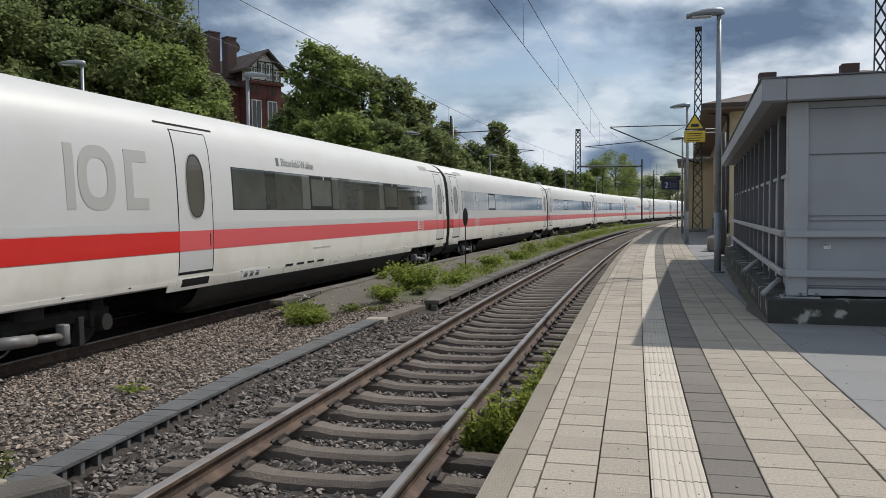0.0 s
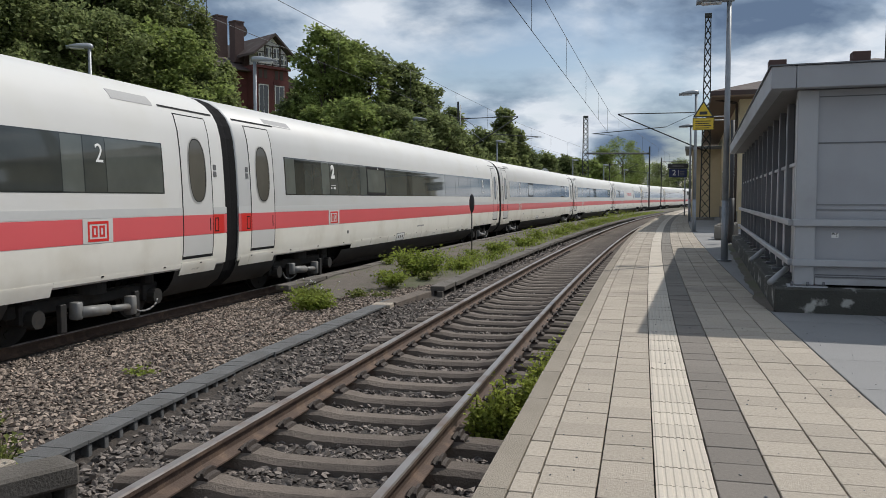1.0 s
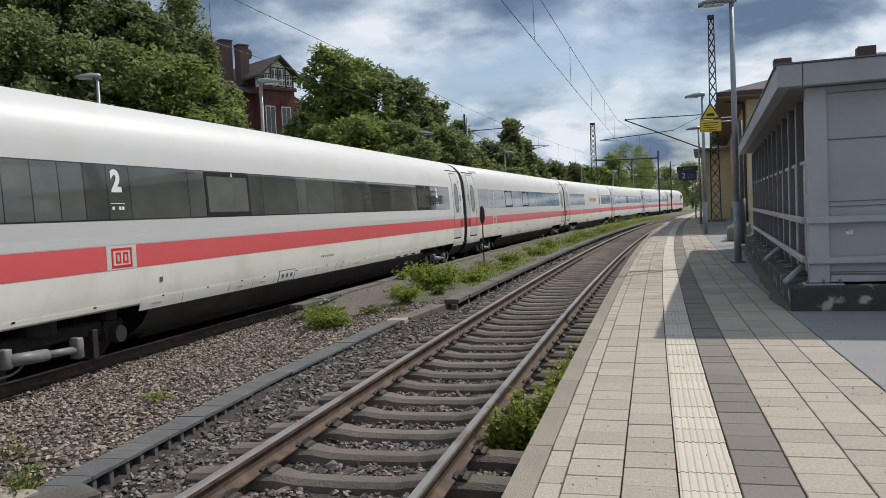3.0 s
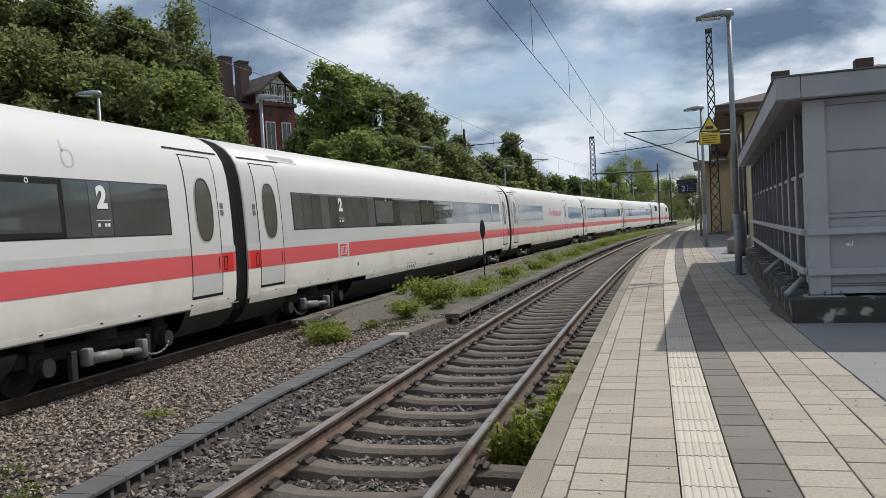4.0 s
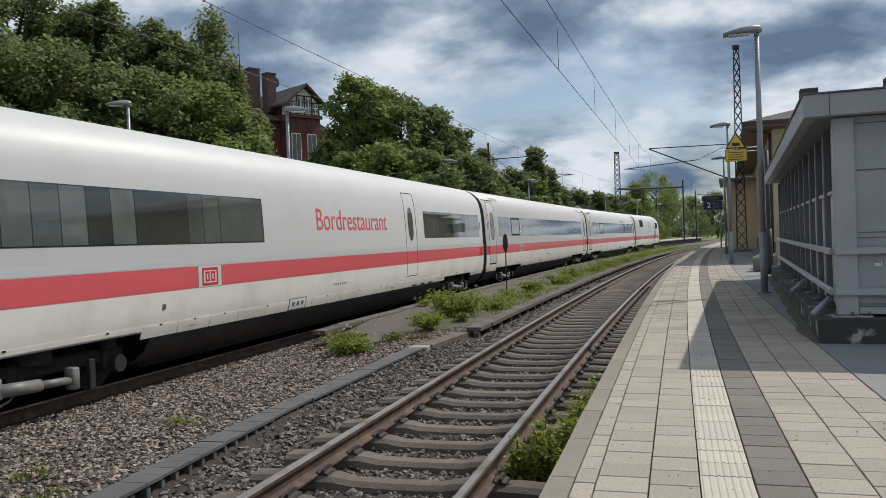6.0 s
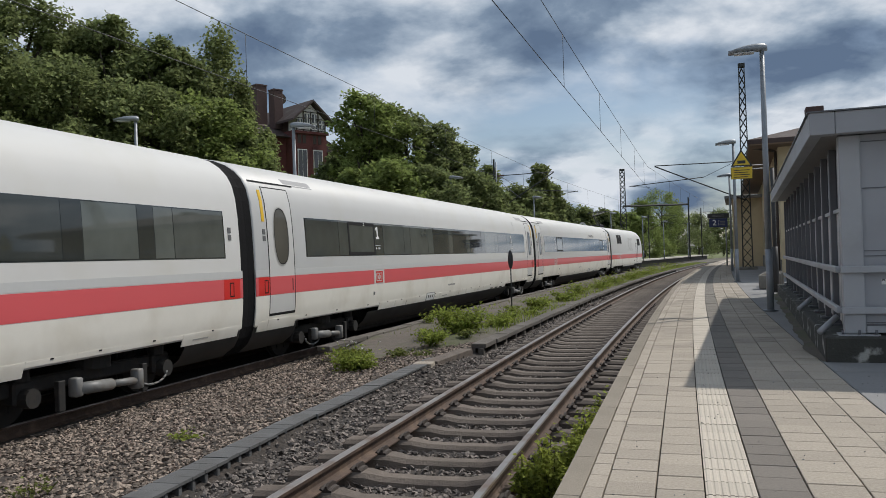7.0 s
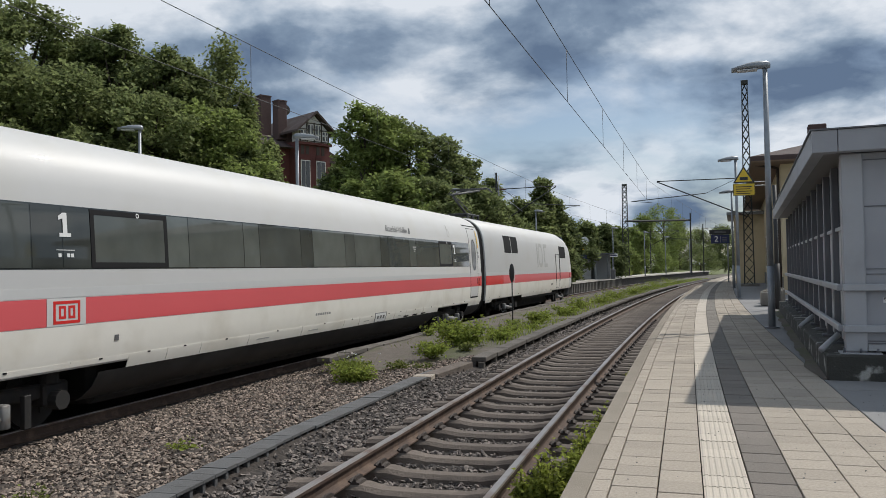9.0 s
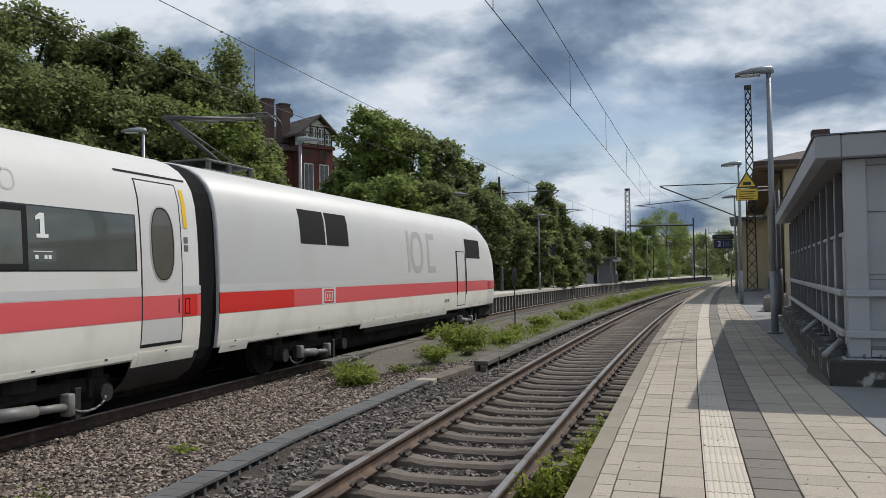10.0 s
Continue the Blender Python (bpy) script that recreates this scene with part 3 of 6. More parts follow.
def near_slabs(plat):
    for u0, u1, mat, d, phase in COLS:
        me = slab_mesh("tactile_slab" if mat == "tactile" else "slab", u1 - u0, d, mat, mat == "tactile")
        start = phase + math.ceil((SLAB_SPLIT - phase) / d) * d
        s = start - int((start - 1.6) / d) * d
        while s + d <= start + 0.01:
            part("tactile_slab" if mat == "tactile" else "slab", me, plat, m=at(s, u0, rng.normal(0, 0.0014), rng.normal(0, 0.12)))
            s += d


def far_platform():
    def edge(s):
        return far_u(s) - 1.72
    z = 0.02
    # faces under and behind the lip are coloured dark for the shade between ribs
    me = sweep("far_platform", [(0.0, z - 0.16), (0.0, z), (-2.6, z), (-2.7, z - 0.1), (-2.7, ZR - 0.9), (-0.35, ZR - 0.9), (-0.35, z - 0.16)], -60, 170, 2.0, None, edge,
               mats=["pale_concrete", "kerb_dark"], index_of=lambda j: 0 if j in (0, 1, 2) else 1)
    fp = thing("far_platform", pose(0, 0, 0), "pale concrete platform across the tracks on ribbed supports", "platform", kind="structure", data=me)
    rib = box("support_rib", (-0.33, -0.09, ZR - 0.7 - z), (-0.03, 0.09, -0.17), "concrete_wall", 0.01)
    for k in range(90):
        s = 28 + 0.7 * k
        part("support_rib", rib, fp, m=at(s, edge(s), z))
    # grassy bank behind it
    verts, faces = [], []
    prof = [(-2.7, 0.0), (-4.0, 0.12), (-7.0, 0.35), (-12.0, 1.3), (-20.0, 2.6), (-40.0, 3.0), (-75, 3.0)]
    ss = [-60 + 4 * k for k in range(60)]
    for s in ss:
        for u, zz in prof:
            verts.append(arc(s, edge(s) + u, zz + 0.25 * noise.noise((s * 0.2, u * 0.3, 1)) * (u < -3)))
    w = len(prof)
    for i in range(len(ss) - 1):
        for j in range(w - 1):
            a = i * w + j
            faces.append((a, a + w, a + w + 1, a + 1))
    thing("bank", pose(0, 0, 0), "grassy bank rising behind the far platform", "bank", kind="structure", data=mesh_of("bank", verts, faces, "grass_ground"))


# ---- the train ----
SIDE = [(0.92, -0.06), (1.12, 0.04), (1.29, 0.18), (1.39, 0.34), (1.46, 0.55), (1.495, 0.85), (1.51, 1.15), (1.51, 1.55), (1.505, 1.85), (1.49, 2.2), (1.465, 2.6), (1.425, 2.95), (1.36, 3.20),
        (1.26, 3.38), (1.11, 3.54), (0.91, 3.67), (0.66, 3.765), (0.34, 3.825), (0.0, 3.84)]


def side_x(z):
    for (x0, z0), (x1, z1) in zip(SIDE, SIDE[1:]):
        if z <= z1:
            return x0 + (x1 - x0) * (z - z0) / (z1 - z0)
    return 0.0


def skin(name, y0, y1, z0, z1, mat, proud=0.003, sides=(1,), thick=0.012, ny=1):
    """A plate that follows the curved side of the car."""
    zs = [z0] + [z for _, z in SIDE if z0 + 0.02 < z < z1 - 0.02] + [z1]
    verts, faces = [], []
    for sd in sides:
        for y in (y0, y1):
            for z in zs:
                verts.append((sd * (side_x(z) + proud), y, z))
            for z in zs:
                verts.append((sd * (side_x(z) + proud - thick), y, z))
    n = len(zs)
    for q in range(len(sides)):
        o = q * 4 * n
        for j in range(n - 1):
            f = (o + j, o + 2 * n + j, o + 2 * n + j + 1, o + j + 1)
            faces.append(f if sides[q] > 0 else f[::-1])
        ring0 = [o + j for j in range(n)] + [o + n + j for j in reversed(range(n))]
        faces.append(ring0)
        faces.append([v + 2 * n for v in reversed(ring0)])
        faces.append((o, o + n, o + 3 * n, o + 2 * n))
        faces.append((o + n - 1, o + 2 * n - 1, o + 4 * n - 1, o + 3 * n - 1))
    # the outer face has points of its own, so that it shades smoothly up to its edges
    fronts = [k for k in range(len(faces)) if k % (n + 3) < n - 1]
    own = {}
    for k in fronts:
        for v in faces[k]:
            if v not in own:
                own[v] = len(verts)
                verts.append(verts[v])
        faces[k] = tuple(own[v] for v in faces[k])
    me = mesh_of(name, verts, faces, mat)
    smooth = [False] * len(faces)
    for k in fronts:
        smooth[k] = True
    me.polygons.foreach_set("use_smooth", smooth)
    me.update()
    return me


def shell(name, sections, mat, low=0.50, smooth=True):
    """The closed body: sections of (y, width factor, height factor, drop of the roof)."""
    prof = [(x, z) for x, z in SIDE if z >= low]
    prof = [(side_x(low), low)] + prof
    ring = prof + [(-x, z) for x, z in reversed(prof[:-1])]
    verts, faces, k = [], [], len(ring)
    for y, w, h in sections:
        for x, z in ring:
            verts.append((x * w, y, low + (z - low) * h))
    for i in range(len(sections) - 1):
        for j in range(k):
            a, b = i * k + j, i * k + (j + 1) % k
            faces.append((a, a + k, b + k, b))
    faces.append(tuple(range(k)))
    faces.append(tuple((len(sections) - 1) * k + j for j in reversed(range(k))))
    me = mesh_of(name, verts, faces, mat, smooth=smooth)
    me.polygons[len(me.polygons) - 1].use_smooth = False
    me.polygons[len(me.polygons) - 2].use_smooth = False
    return me


def oval(name, yc, zc, ry, rz, mat, proud, inner=None):
    """A rounded door window, or a ring where inner is given."""
    n = 28

    def edge(r_y, r_z, k):
        a = 2 * math.pi * k / n
        c, sn = math.cos(a), math.sin(a)
        z = zc + r_z * math.copysign(abs(sn) ** 0.8, sn)
        return (side_x(z) + proud, yc + r_y * math.copysign(abs(c) ** 0.8, c), z)
    verts, faces = [edge(ry, rz, k) for k in range(n)], []
    if inner:
        verts += [edge(ry - inner, rz - inner, k) for k in range(n)]
        faces = [(k, (k + 1) % n, n + (k + 1) % n, n + k) for k in range(n)]
    else:
        for k in range(n // 4, 3 * n // 4):
            j = (n // 2 - k) % n
            j2 = (n // 2 - k - 1) % n
            faces.append((k, k + 1, j2, j) if k + 1 != j2 and k != j else tuple(dict.fromkeys((k, k + 1, j2, j))))
    faces = [f for f in faces if len(set(f)) > 2]
    return mesh_of(name, verts, faces, mat)


def outline(name, y0, y1, z0, z1, mat, proud, w=0.022):
    me = [skin(name, y0, y0 + w, z0, z1, mat, proud), skin(name, y1 - w, y1, z0, z1, mat, proud),
          skin(name, y0 + w, y1 - w, z0, z0 + w, mat, proud), skin(name, y0 + w, y1 - w, z1 - w, z1, mat, proud)]
    bm = bmesh.new()
    for m in me:
        bm.from_mesh(m)
    return bm_mesh(name, bm, mat)


def wheelset_mesh():
    bm = bmesh.new()
    bm_rod(bm, (-1.05, 0, 0), (1.05, 0, 0), 0.08, seg=10)
    for x in (-0.75, 0.75):
        sx = math.copysign(1, x)
        bm_rod(bm, (x - 0.06, 0, 0), (x + 0.06, 0, 0), 0.455, seg=28)
        bm_rod(bm, (x - sx * 0.06 - 0.015, 0, 0), (x - sx * 0.06 + 0.015, 0, 0), 0.485, seg=28)
        bm_rod(bm, (x + sx * 0.05, 0, 0), (x + sx * 0.085, 0, 0), 0.20, seg=14)
        for k in range(6):
            a = k * math.pi / 3
            bm_box(bm, (x + sx * 0.055, 0.28 * math.cos(a) - 0.04, 0.28 * math.sin(a) - 0.04), (x + sx * 0.075, 0.28 * math.cos(a) + 0.04, 0.28 * math.sin(a) + 0.04))
    for x in (-0.4, 0, 0.4):
        bm_rod(bm, (x - 0.05, 0, 0), (x + 0.05, 0, 0), 0.32, seg=20)
    return bm_mesh("wheelset", bm, "bogie_metal")


WHEELS = []
SHARED = {}


def bogie(car, y, flip):
    if not SHARED:
        SHARED["wheelset"] = wheelset_mesh()
        rim = bmesh.new()
        for x in (-0.75, 0.75):
            sx = math.copysign(1, x)
            ring = bmesh.ops.create_cone(rim, cap_ends=False, segments=28, radius1=0.455, radius2=0.43, depth=0.012, matrix=Matrix.Translation((x + sx * 0.067, 0, 0)) @ Matrix.Rotation(sx * math.pi / 2, 4, "Y"))
        SHARED["rim"] = bm_mesh("rim", rim, "tread")
        bm = bmesh.new()
        for sx in (-1, 1):
            bm_box(bm, (sx * 1.02 - 0.09, -1.75, 0.42), (sx * 1.02 + 0.09, 1.75, 0.62), 0.03)
            for yy in (-1.4, 1.4):
                bm_box(bm, (sx * 1.06 - 0.13, yy - 0.17, 0.32), (sx * 1.06 + 0.13, yy + 0.17, 0.62), 0.03)
                bm_rod(bm, (sx * 1.10, yy, 0.62), (sx * 1.10, yy, 0.82), 0.13, seg=12)
                bm_rod(bm, (sx * 1.16, yy, 0.40), (sx * 1.33, yy, 0.40), 0.13, seg=12)
            bm_rod(bm, (sx * 1.02, 0, 0.6), (sx * 1.02, 0, 0.95), 0.28, seg=16)
            bm_box(bm, (sx * 1.1 - 0.05, -0.5, 0.3), (sx * 1.1 + 0.05, -0.2, 0.5), 0.02)
            bm_box(bm, (sx * 1.30 - 0.04, 0.75, 0.12), (sx * 1.30 + 0.04, 0.87, 0.55), 0.01)
            bm_box(bm, (sx * 1.30 - 0.04, -0.98, 0.14), (sx * 1.30 + 0.04, -0.85, 0.55), 0.01)
        bm_box(bm, (-1.0, -0.35, 0.36), (1.0, 0.35, 0.58), 0.04)
        SHARED["bogie_frame"] = bm_mesh("bogie_frame", bm, "bogie_metal")
        bm = bmesh.new()
        bm_rod(bm, (1.37, -0.75, 0.40), (1.37, -0.10, 0.36), 0.085, seg=14)
        bm_rod(bm, (1.37, -0.10, 0.36), (1.37, 0.45, 0.33), 0.055, seg=12)
        bm_box(bm, (1.28, 0.42, 0.20), (1.44, 0.56, 0.50), 0.02)
        bm_box(bm, (1.28, -0.86, 0.30), (1.44, -0.72, 0.56), 0.02)
        SHARED["damper"] = bm_mesh("damper", bm, "damper_grey", True)
        bm = bmesh.new()
        pts = [Vector((1.34, -0.9 + 0.35 * math.cos(a), 0.36 + 0.16 * math.sin(a))) for a in [math.pi * (1 + k / 8) for k in range(9)]]
        for a, b in zip(pts, pts[1:]):
            bm_rod(bm, a, b, 0.018, seg=6)
        SHARED["hose"] = bm_mesh("hose", bm, "damper_grey", True)
    b = part("bogie", SHARED["bogie_frame"], car, "dark greasy bogie frame", m=pose(0, y, ZF - ZR))
    for yy in (-1.4, 1.4):
        ws = part("wheelset", SHARED["wheelset"], b, m=pose(0, yy, 0.46))
        WHEELS.append((ws, yy))
    part("damper", SHARED["damper"], b, "grey hydraulic damper", m=pose(0, 0.1 if flip else -0.1, 0))
    part("hose", SHARED["hose"], b, m=pose(0, 1.9 if flip else 0, 0))


def glazing(car, y0, y1, z0, z1, framed=(), strips=True, lead=None, tail=(0.50, 1.47), period=1.82):
    """Dark band with flush panes: narrow strips, then wide panes and narrow panels."""
    part("window_band", skin("window_band", y0, y1, z0, z1, "train_glass", 0.003, (1, -1)), car, "dark tinted window band")
    widths = [0.49] * 5 + [0.52] if strips else []
    widths = list(lead) if lead else widths
    left = y1 - y0 - 0.06 - sum(widths) - sum(tail)
    n = max(1, round(left / period))
    for k in range(n):
        widths += [left / n * 0.75, left / n * 0.25]
    widths += tail
    y, wide = y0 + 0.03, 0
    for w in widths:
        e = y + w
        wide += w > 1.0
        if w > 1.0 and wide in framed:
            part("window_frame", outline("window_frame", y, e, z0 + 0.02, z1 - 0.02, "seal", 0.010, 0.075), car, "black window frame")
            part("window_pane", skin("window_pane", y + 0.075, e - 0.075, z0 + 0.095, z1 - 0.095, "pane", 0.007), car)
            part("frame_mark", oval("frame_mark", (y + e) / 2 + 0.15, z1 - 0.06, 0.035, 0.035, "mark_white", 0.013, 0.014), car)
        else:
            part("window_pane", skin("window_pane", y + 0.011, e - 0.011, z0 + 0.02, z1 - 0.02, "pane", 0.006), car)
        y = e


def on_side(y, z, proud=0.004):
    """The pose of a flat mark on the side that faces the near platform."""
    tilt = math.degrees(math.atan2(side_x(z - 0.12) - side_x(z + 0.12), 0.24))
    return pose(side_x(z) + proud, y, z) @ pose(0, 0, 0, 0, 0, 90) @ pose(0, 0, 0, 90 - tilt, 0, 0)


def door(car, y0, y1, cls, vent_side):
    zb, zt = 0.70, 3.24
    d = part("door", skin("door", y0 + 0.02, y1 - 0.02, zb, zt, "train_white", 0.004), car, "white passenger door with rounded window")
    part("door_seal", outline("door_seal", y0, y1, zb - 0.02, zt + 0.02, "seal", 0.006, 0.022), d)
    yc, zc = (y0 + y1) / 2 + 0.02, 2.27
    part("door_window", oval("door_window", yc, zc, 0.27, 0.56, "door_pane", 0.008), d, "oval tinted window")
    part("window_ring", oval("window_ring", yc, zc, 0.31, 0.60, "mark_grey", 0.010, 0.035), d)
    part("window_gasket", oval("window_gasket", yc, zc, 0.285, 0.575, "seal", 0.012, 0.02), d)
    part("stripe", skin("stripe", y0 + 0.024, y1 - 0.024, 1.10, 1.46, "train_red", 0.007), d, "faded red stripe")
    part("handle_slot", skin("handle_slot", y1 - 0.13, y1 - 0.10, 1.16, 1.40, "seal", 0.009), d)
    part("sill", skin("sill", y0 + 0.03, y1 - 0.03, zb + 0.0, zb + 0.03, "seal", 0.009), d)
    drip = part("rain_strip", skin("rain_strip", y0 - 0.35, y1 + 0.35, 3.34, 3.37, "seal", 0.012), car)
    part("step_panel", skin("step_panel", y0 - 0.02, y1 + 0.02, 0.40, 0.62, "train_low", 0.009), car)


def end_fittings(car, yg, sgn, cls):
    """Marks beside a car end; sgn points from the gap into the car."""
    y = yg + sgn * 0.44
    part("fresh_stripe", skin("fresh_stripe", min(yg + sgn * 0.16, yg + sgn * 0.70), max(yg + sgn * 0.16, yg + sgn * 0.70), 1.10, 1.46, "train_fresh_red", 0.006), car)
    part("lock_box", outline("lock_box", y - 0.07, y + 0.07, 1.14, 1.40, "seal", 0.009, 0.02), car)
    if cls == 1:
        part("class_mark", skin("class_mark", y - 0.05, y + 0.05, 2.55, 3.18, "mark_yellow", 0.008), car, "yellow first class stripe")
    for k in range(2):
        part("pictogram", skin("pictogram", y - 0.05, y + 0.05, 2.30 - 0.13 * k, 2.40 - 0.13 * k, "mark_dark", 0.008), car)


def logo(car, y, fresh=False):
    part("logo_field", skin("logo_field", y - 0.34, y + 0.34, 1.10, 1.46, "train_white", 0.008), car)
    part("logo_frame", outline("logo_frame", y - 0.235, y + 0.235, 1.125, 1.425, "train_fresh_red", 0.011, 0.04), car, "red rounded emblem frame")
    for dy in (-0.08, 0.085):
        part("logo_bar", outline("logo_bar", y + dy - 0.06, y + dy + 0.06, 1.19, 1.36, "train_fresh_red", 0.011, 0.035), car)


def panels(car, y0, y1, trucks=(-9.5, 9.5)):
    """Skirt plates with joints, clips and small signs; cut short over the bogies."""
    y = y0
    while y < y1 - 0.3:
        w = float(rng.choice([0.9, 1.15, 1.5, 2.1]))
        e = min(y + w, y1)
        zb = 0.53 if min(abs((y + e) / 2 - b) for b in trucks) < 2.1 else 0.40
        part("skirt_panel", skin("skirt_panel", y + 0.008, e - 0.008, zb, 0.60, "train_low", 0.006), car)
        part("clip", skin("clip", (y + e) / 2 - 0.03, (y + e) / 2 + 0.03, 0.575, 0.598, "seal", 0.010), car)
        if zb < 0.5 and rng.uniform() < 0.35:
            part("small_sign", skin("small_sign", y + 0.3, y + 0.3 + w * 0.22, 0.475, 0.497, "mark_grey", 0.009), car)
        y = e


def ice_mark(car, y0, y1, z0, z1):
    """Three plain grey shapes of the emblem's size."""
    w = y1 - y0
    b = 0.19
    part("emblem_bar", skin("emblem_bar", y0, y0 + b, z0, z1, "mark_grey", 0.005), car, "plain grey emblem shape")
    part("emblem_ring", oval("emblem_ring", y0 + 0.28 + w * 0.21, (z0 + z1) / 2, w * 0.22, (z1 - z0) / 2 * 1.02, "mark_grey", 0.005, b), car)
    part("emblem_bar", skin("emblem_bar", y1 - w * 0.30, y1 - w * 0.30 + b, z0, z1, "mark_grey", 0.005), car)
    part("emblem_bar", skin("emblem_bar", y1 - w * 0.30 + b, y1, z0, z0 + b, "mark_grey", 0.005), car)
    part("emblem_bar", skin("emblem_bar", y1 - w * 0.30 + b, y1, z1 - b, z1, "mark_grey", 0.005), car)


CAR, GAP = 26.4, 0.46
HALF = CAR / 2 - GAP / 2


def common(car, y0, y1, low_from, low_to):
    part("grey_line", skin("grey_line", y0, y1, 1.47, 1.60, "train_line", 0.0035, (1, -1)), car)
    part("stripe", skin("stripe", y0, y1, 1.10, 1.46, "train_red", 0.004, (1, -1)), car, "faded red stripe")
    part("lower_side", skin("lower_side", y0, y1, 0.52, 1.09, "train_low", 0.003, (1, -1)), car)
    # equipment under the floor
    bm = bmesh.new()
    bm_box(bm, (-0.98, low_from, -0.14), (0.98, low_to, 0.54), 0.10)
    part("equipment_box", bm_mesh("equipment_box", bm, "underframe"), car)
    part("fairing", skin("fairing", low_from - 0.3, low_to + 0.3, -0.03, 0.395, "fairing", -0.02, (1, -1)), car, "black lower fairing")


def number_one(y, z0, z1):
    """A figure one with flag and foot, lying on the curved side."""
    bm = bmesh.new()
    pts = [(-0.10, z0), (0.10, z0), (0.10, z0 + 0.05), (0.04, z0 + 0.05), (0.04, z1), (-0.03, z1), (-0.11, z1 - 0.05), (-0.11, z1 - 0.10), (-0.035, z1 - 0.075), (-0.035, z0 + 0.05), (-0.10, z0 + 0.05)]
    a = [bm.verts.new((side_x(z) + 0.013, y + dy, z)) for dy, z in pts]
    b = [bm.verts.new((side_x(z) + 0.009, y + dy, z)) for dy, z in pts]
    bm.faces.new(a)
    bm.faces.new(b[::-1])
    for k in range(len(pts)):
        bm.faces.new((a[k], b[k], b[(k + 1) % len(pts)], a[(k + 1) % len(pts)]))
    return bm_mesh("class_number", bm, "mark_white")


def mid_car(name, cls, label, style, last=False):
    car = thing(name, pose(0, 0, 0), label, "railway car", group="cars of the train")
    part("body", shell("body", [(-HALF, 0.985, 0.992), (-HALF + 0.05, 1, 1), (HALF - 0.05, 1, 1), (HALF, 0.985, 0.992)], "train_white"), car, "smooth white car body")
    common(car, -HALF, HALF, -7.2, 7.2)
    for sgn in (-1, 1):
        d0, d1 = sorted((sgn * (HALF - 0.50), sgn * (HALF - 1.54)))
        if style != "restaurant" or sgn < 0:
            door(car, d0, d1, cls, sgn)
        end_fittings(car, sgn * (HALF + 0.06), -sgn, cls)
        part("end_fairing", skin("end_fairing", min(sgn * HALF, sgn * (HALF - 1.7)), max(sgn * HALF, sgn * (HALF - 1.7)), 0.02, 0.515, "fairing", -0.01), car)
        y = sgn * (HALF - 2.2)
        if sgn < 0 or style == (2,) and cls == 1:
            part("roof_vent", skin("roof_vent", y - 0.62, y + 0.62, 3.36, 3.50, "vent", 0.006), car, "grey louvred roof vent")
        bogie(car, sgn * 9.5, sgn > 0)
    part("gangway", shell("gangway", [(HALF - 0.02, 0.992, 0.997), (HALF + GAP / 2, 0.982, 0.993), (HALF + GAP + 0.02, 0.992, 0.997)], "gangway", 0.02, False), car, "black rubber gangway bellows")
    e = HALF - 2.07
    if style == "restaurant":
        glazing(car, -10.85, -4.1, 1.84, 2.69)
        glazing(car, 5.7, HALF - 0.55, 1.84, 2.69, strips=False)
        letters("word", "Bordrestaurant", 0.70, "train_red", car, on_side(0.35, 2.30), 0.002, "red lettering")
        logo(car, -6.0)
        part("service_door", outline("service_door", 4.0, 4.95, 0.72, 3.2, "seal", 0.005, 0.02), car)
        part("service_window", oval("service_window", 4.47, 2.27, 0.22, 0.5, "door_pane", 0.006), car)
    else:
        spots = (-e + 2.68, e - 1.72)
        if last:
            glazing(car, -e, 11.34, 1.84, 2.69, framed=(1, 8), lead=(0.52,) * 6, tail=(1.44, 2.06), period=2.1)
            spots = (-e + 2.68, 9.5)
            letters("name_lettering", "Bitterfeld-Wolfen", 0.235, "mark_mid", car, on_side(4.12, 2.89), 0.002, "dark grey lettering")
            part("coat_of_arms", skin("coat_of_arms", 5.08, 5.20, 2.81, 2.97, "mark_dark", 0.005), car)
            for w, z in ((0.14, 2.41), (0.09, 2.35), (0.035, 2.29)):
                part("wireless_mark", skin("wireless_mark", 5.47 - w, 5.47 + w, z, z + 0.03, "mark_grey", 0.010), car)
        elif cls == 1:
            glazing(car, -e, e, 1.84, 2.69, framed=style, lead=(1.62, 0.53, 1.61, 0.58), tail=(0.56, 2.4), period=2.1)
            spots = (-6.93, e - 2.68)
        else:
            glazing(car, -e, e, 1.84, 2.69, framed=style, period=2.1)
        for y in spots:
            if cls == 1:
                part("class_number", number_one(y, 2.27, 2.59), car, "white class number one")
            else:
                letters("class_number", "2", 0.44, "mark_white", car, on_side(y, 2.42, 0.012), 0.002, "white class number", 0.022)
            part("seat_sign", skin("seat_sign", y - 0.16, y + 0.16, 2.09, 2.10, "mark_white", 0.012), car)
            for q in (-0.13, 0.02, 0.09):
                part("seat_sign", skin("seat_sign", y + q, y + q + 0.05, 2.0, 2.05, "mark_white", 0.012), car)
        logo(car, -6.93 if cls == 1 and not last else -e + 2.68)
    if style and style != "restaurant":
        y = e - 2.3 if cls == 2 else e - 1.9
        part("pictogram", oval("pictogram", y, 2.98, 0.13, 0.14, "mark_pale", 0.004, 0.03), car, "pale grey pictogram")
        part("pictogram", skin("pictogram", y - 0.09, y - 0.05, 3.06, 3.24, "mark_pale", 0.004), car)
    panels(car, -HALF + 0.1, HALF - 0.1)
    for k in range(7):
        part("serial_mark", skin("serial_mark", -1.0 + 0.11 * k, -0.93 + 0.11 * k, 0.79, 0.84, "mark_mid", 0.006), car)
    g = 2.45 if last else -3.1
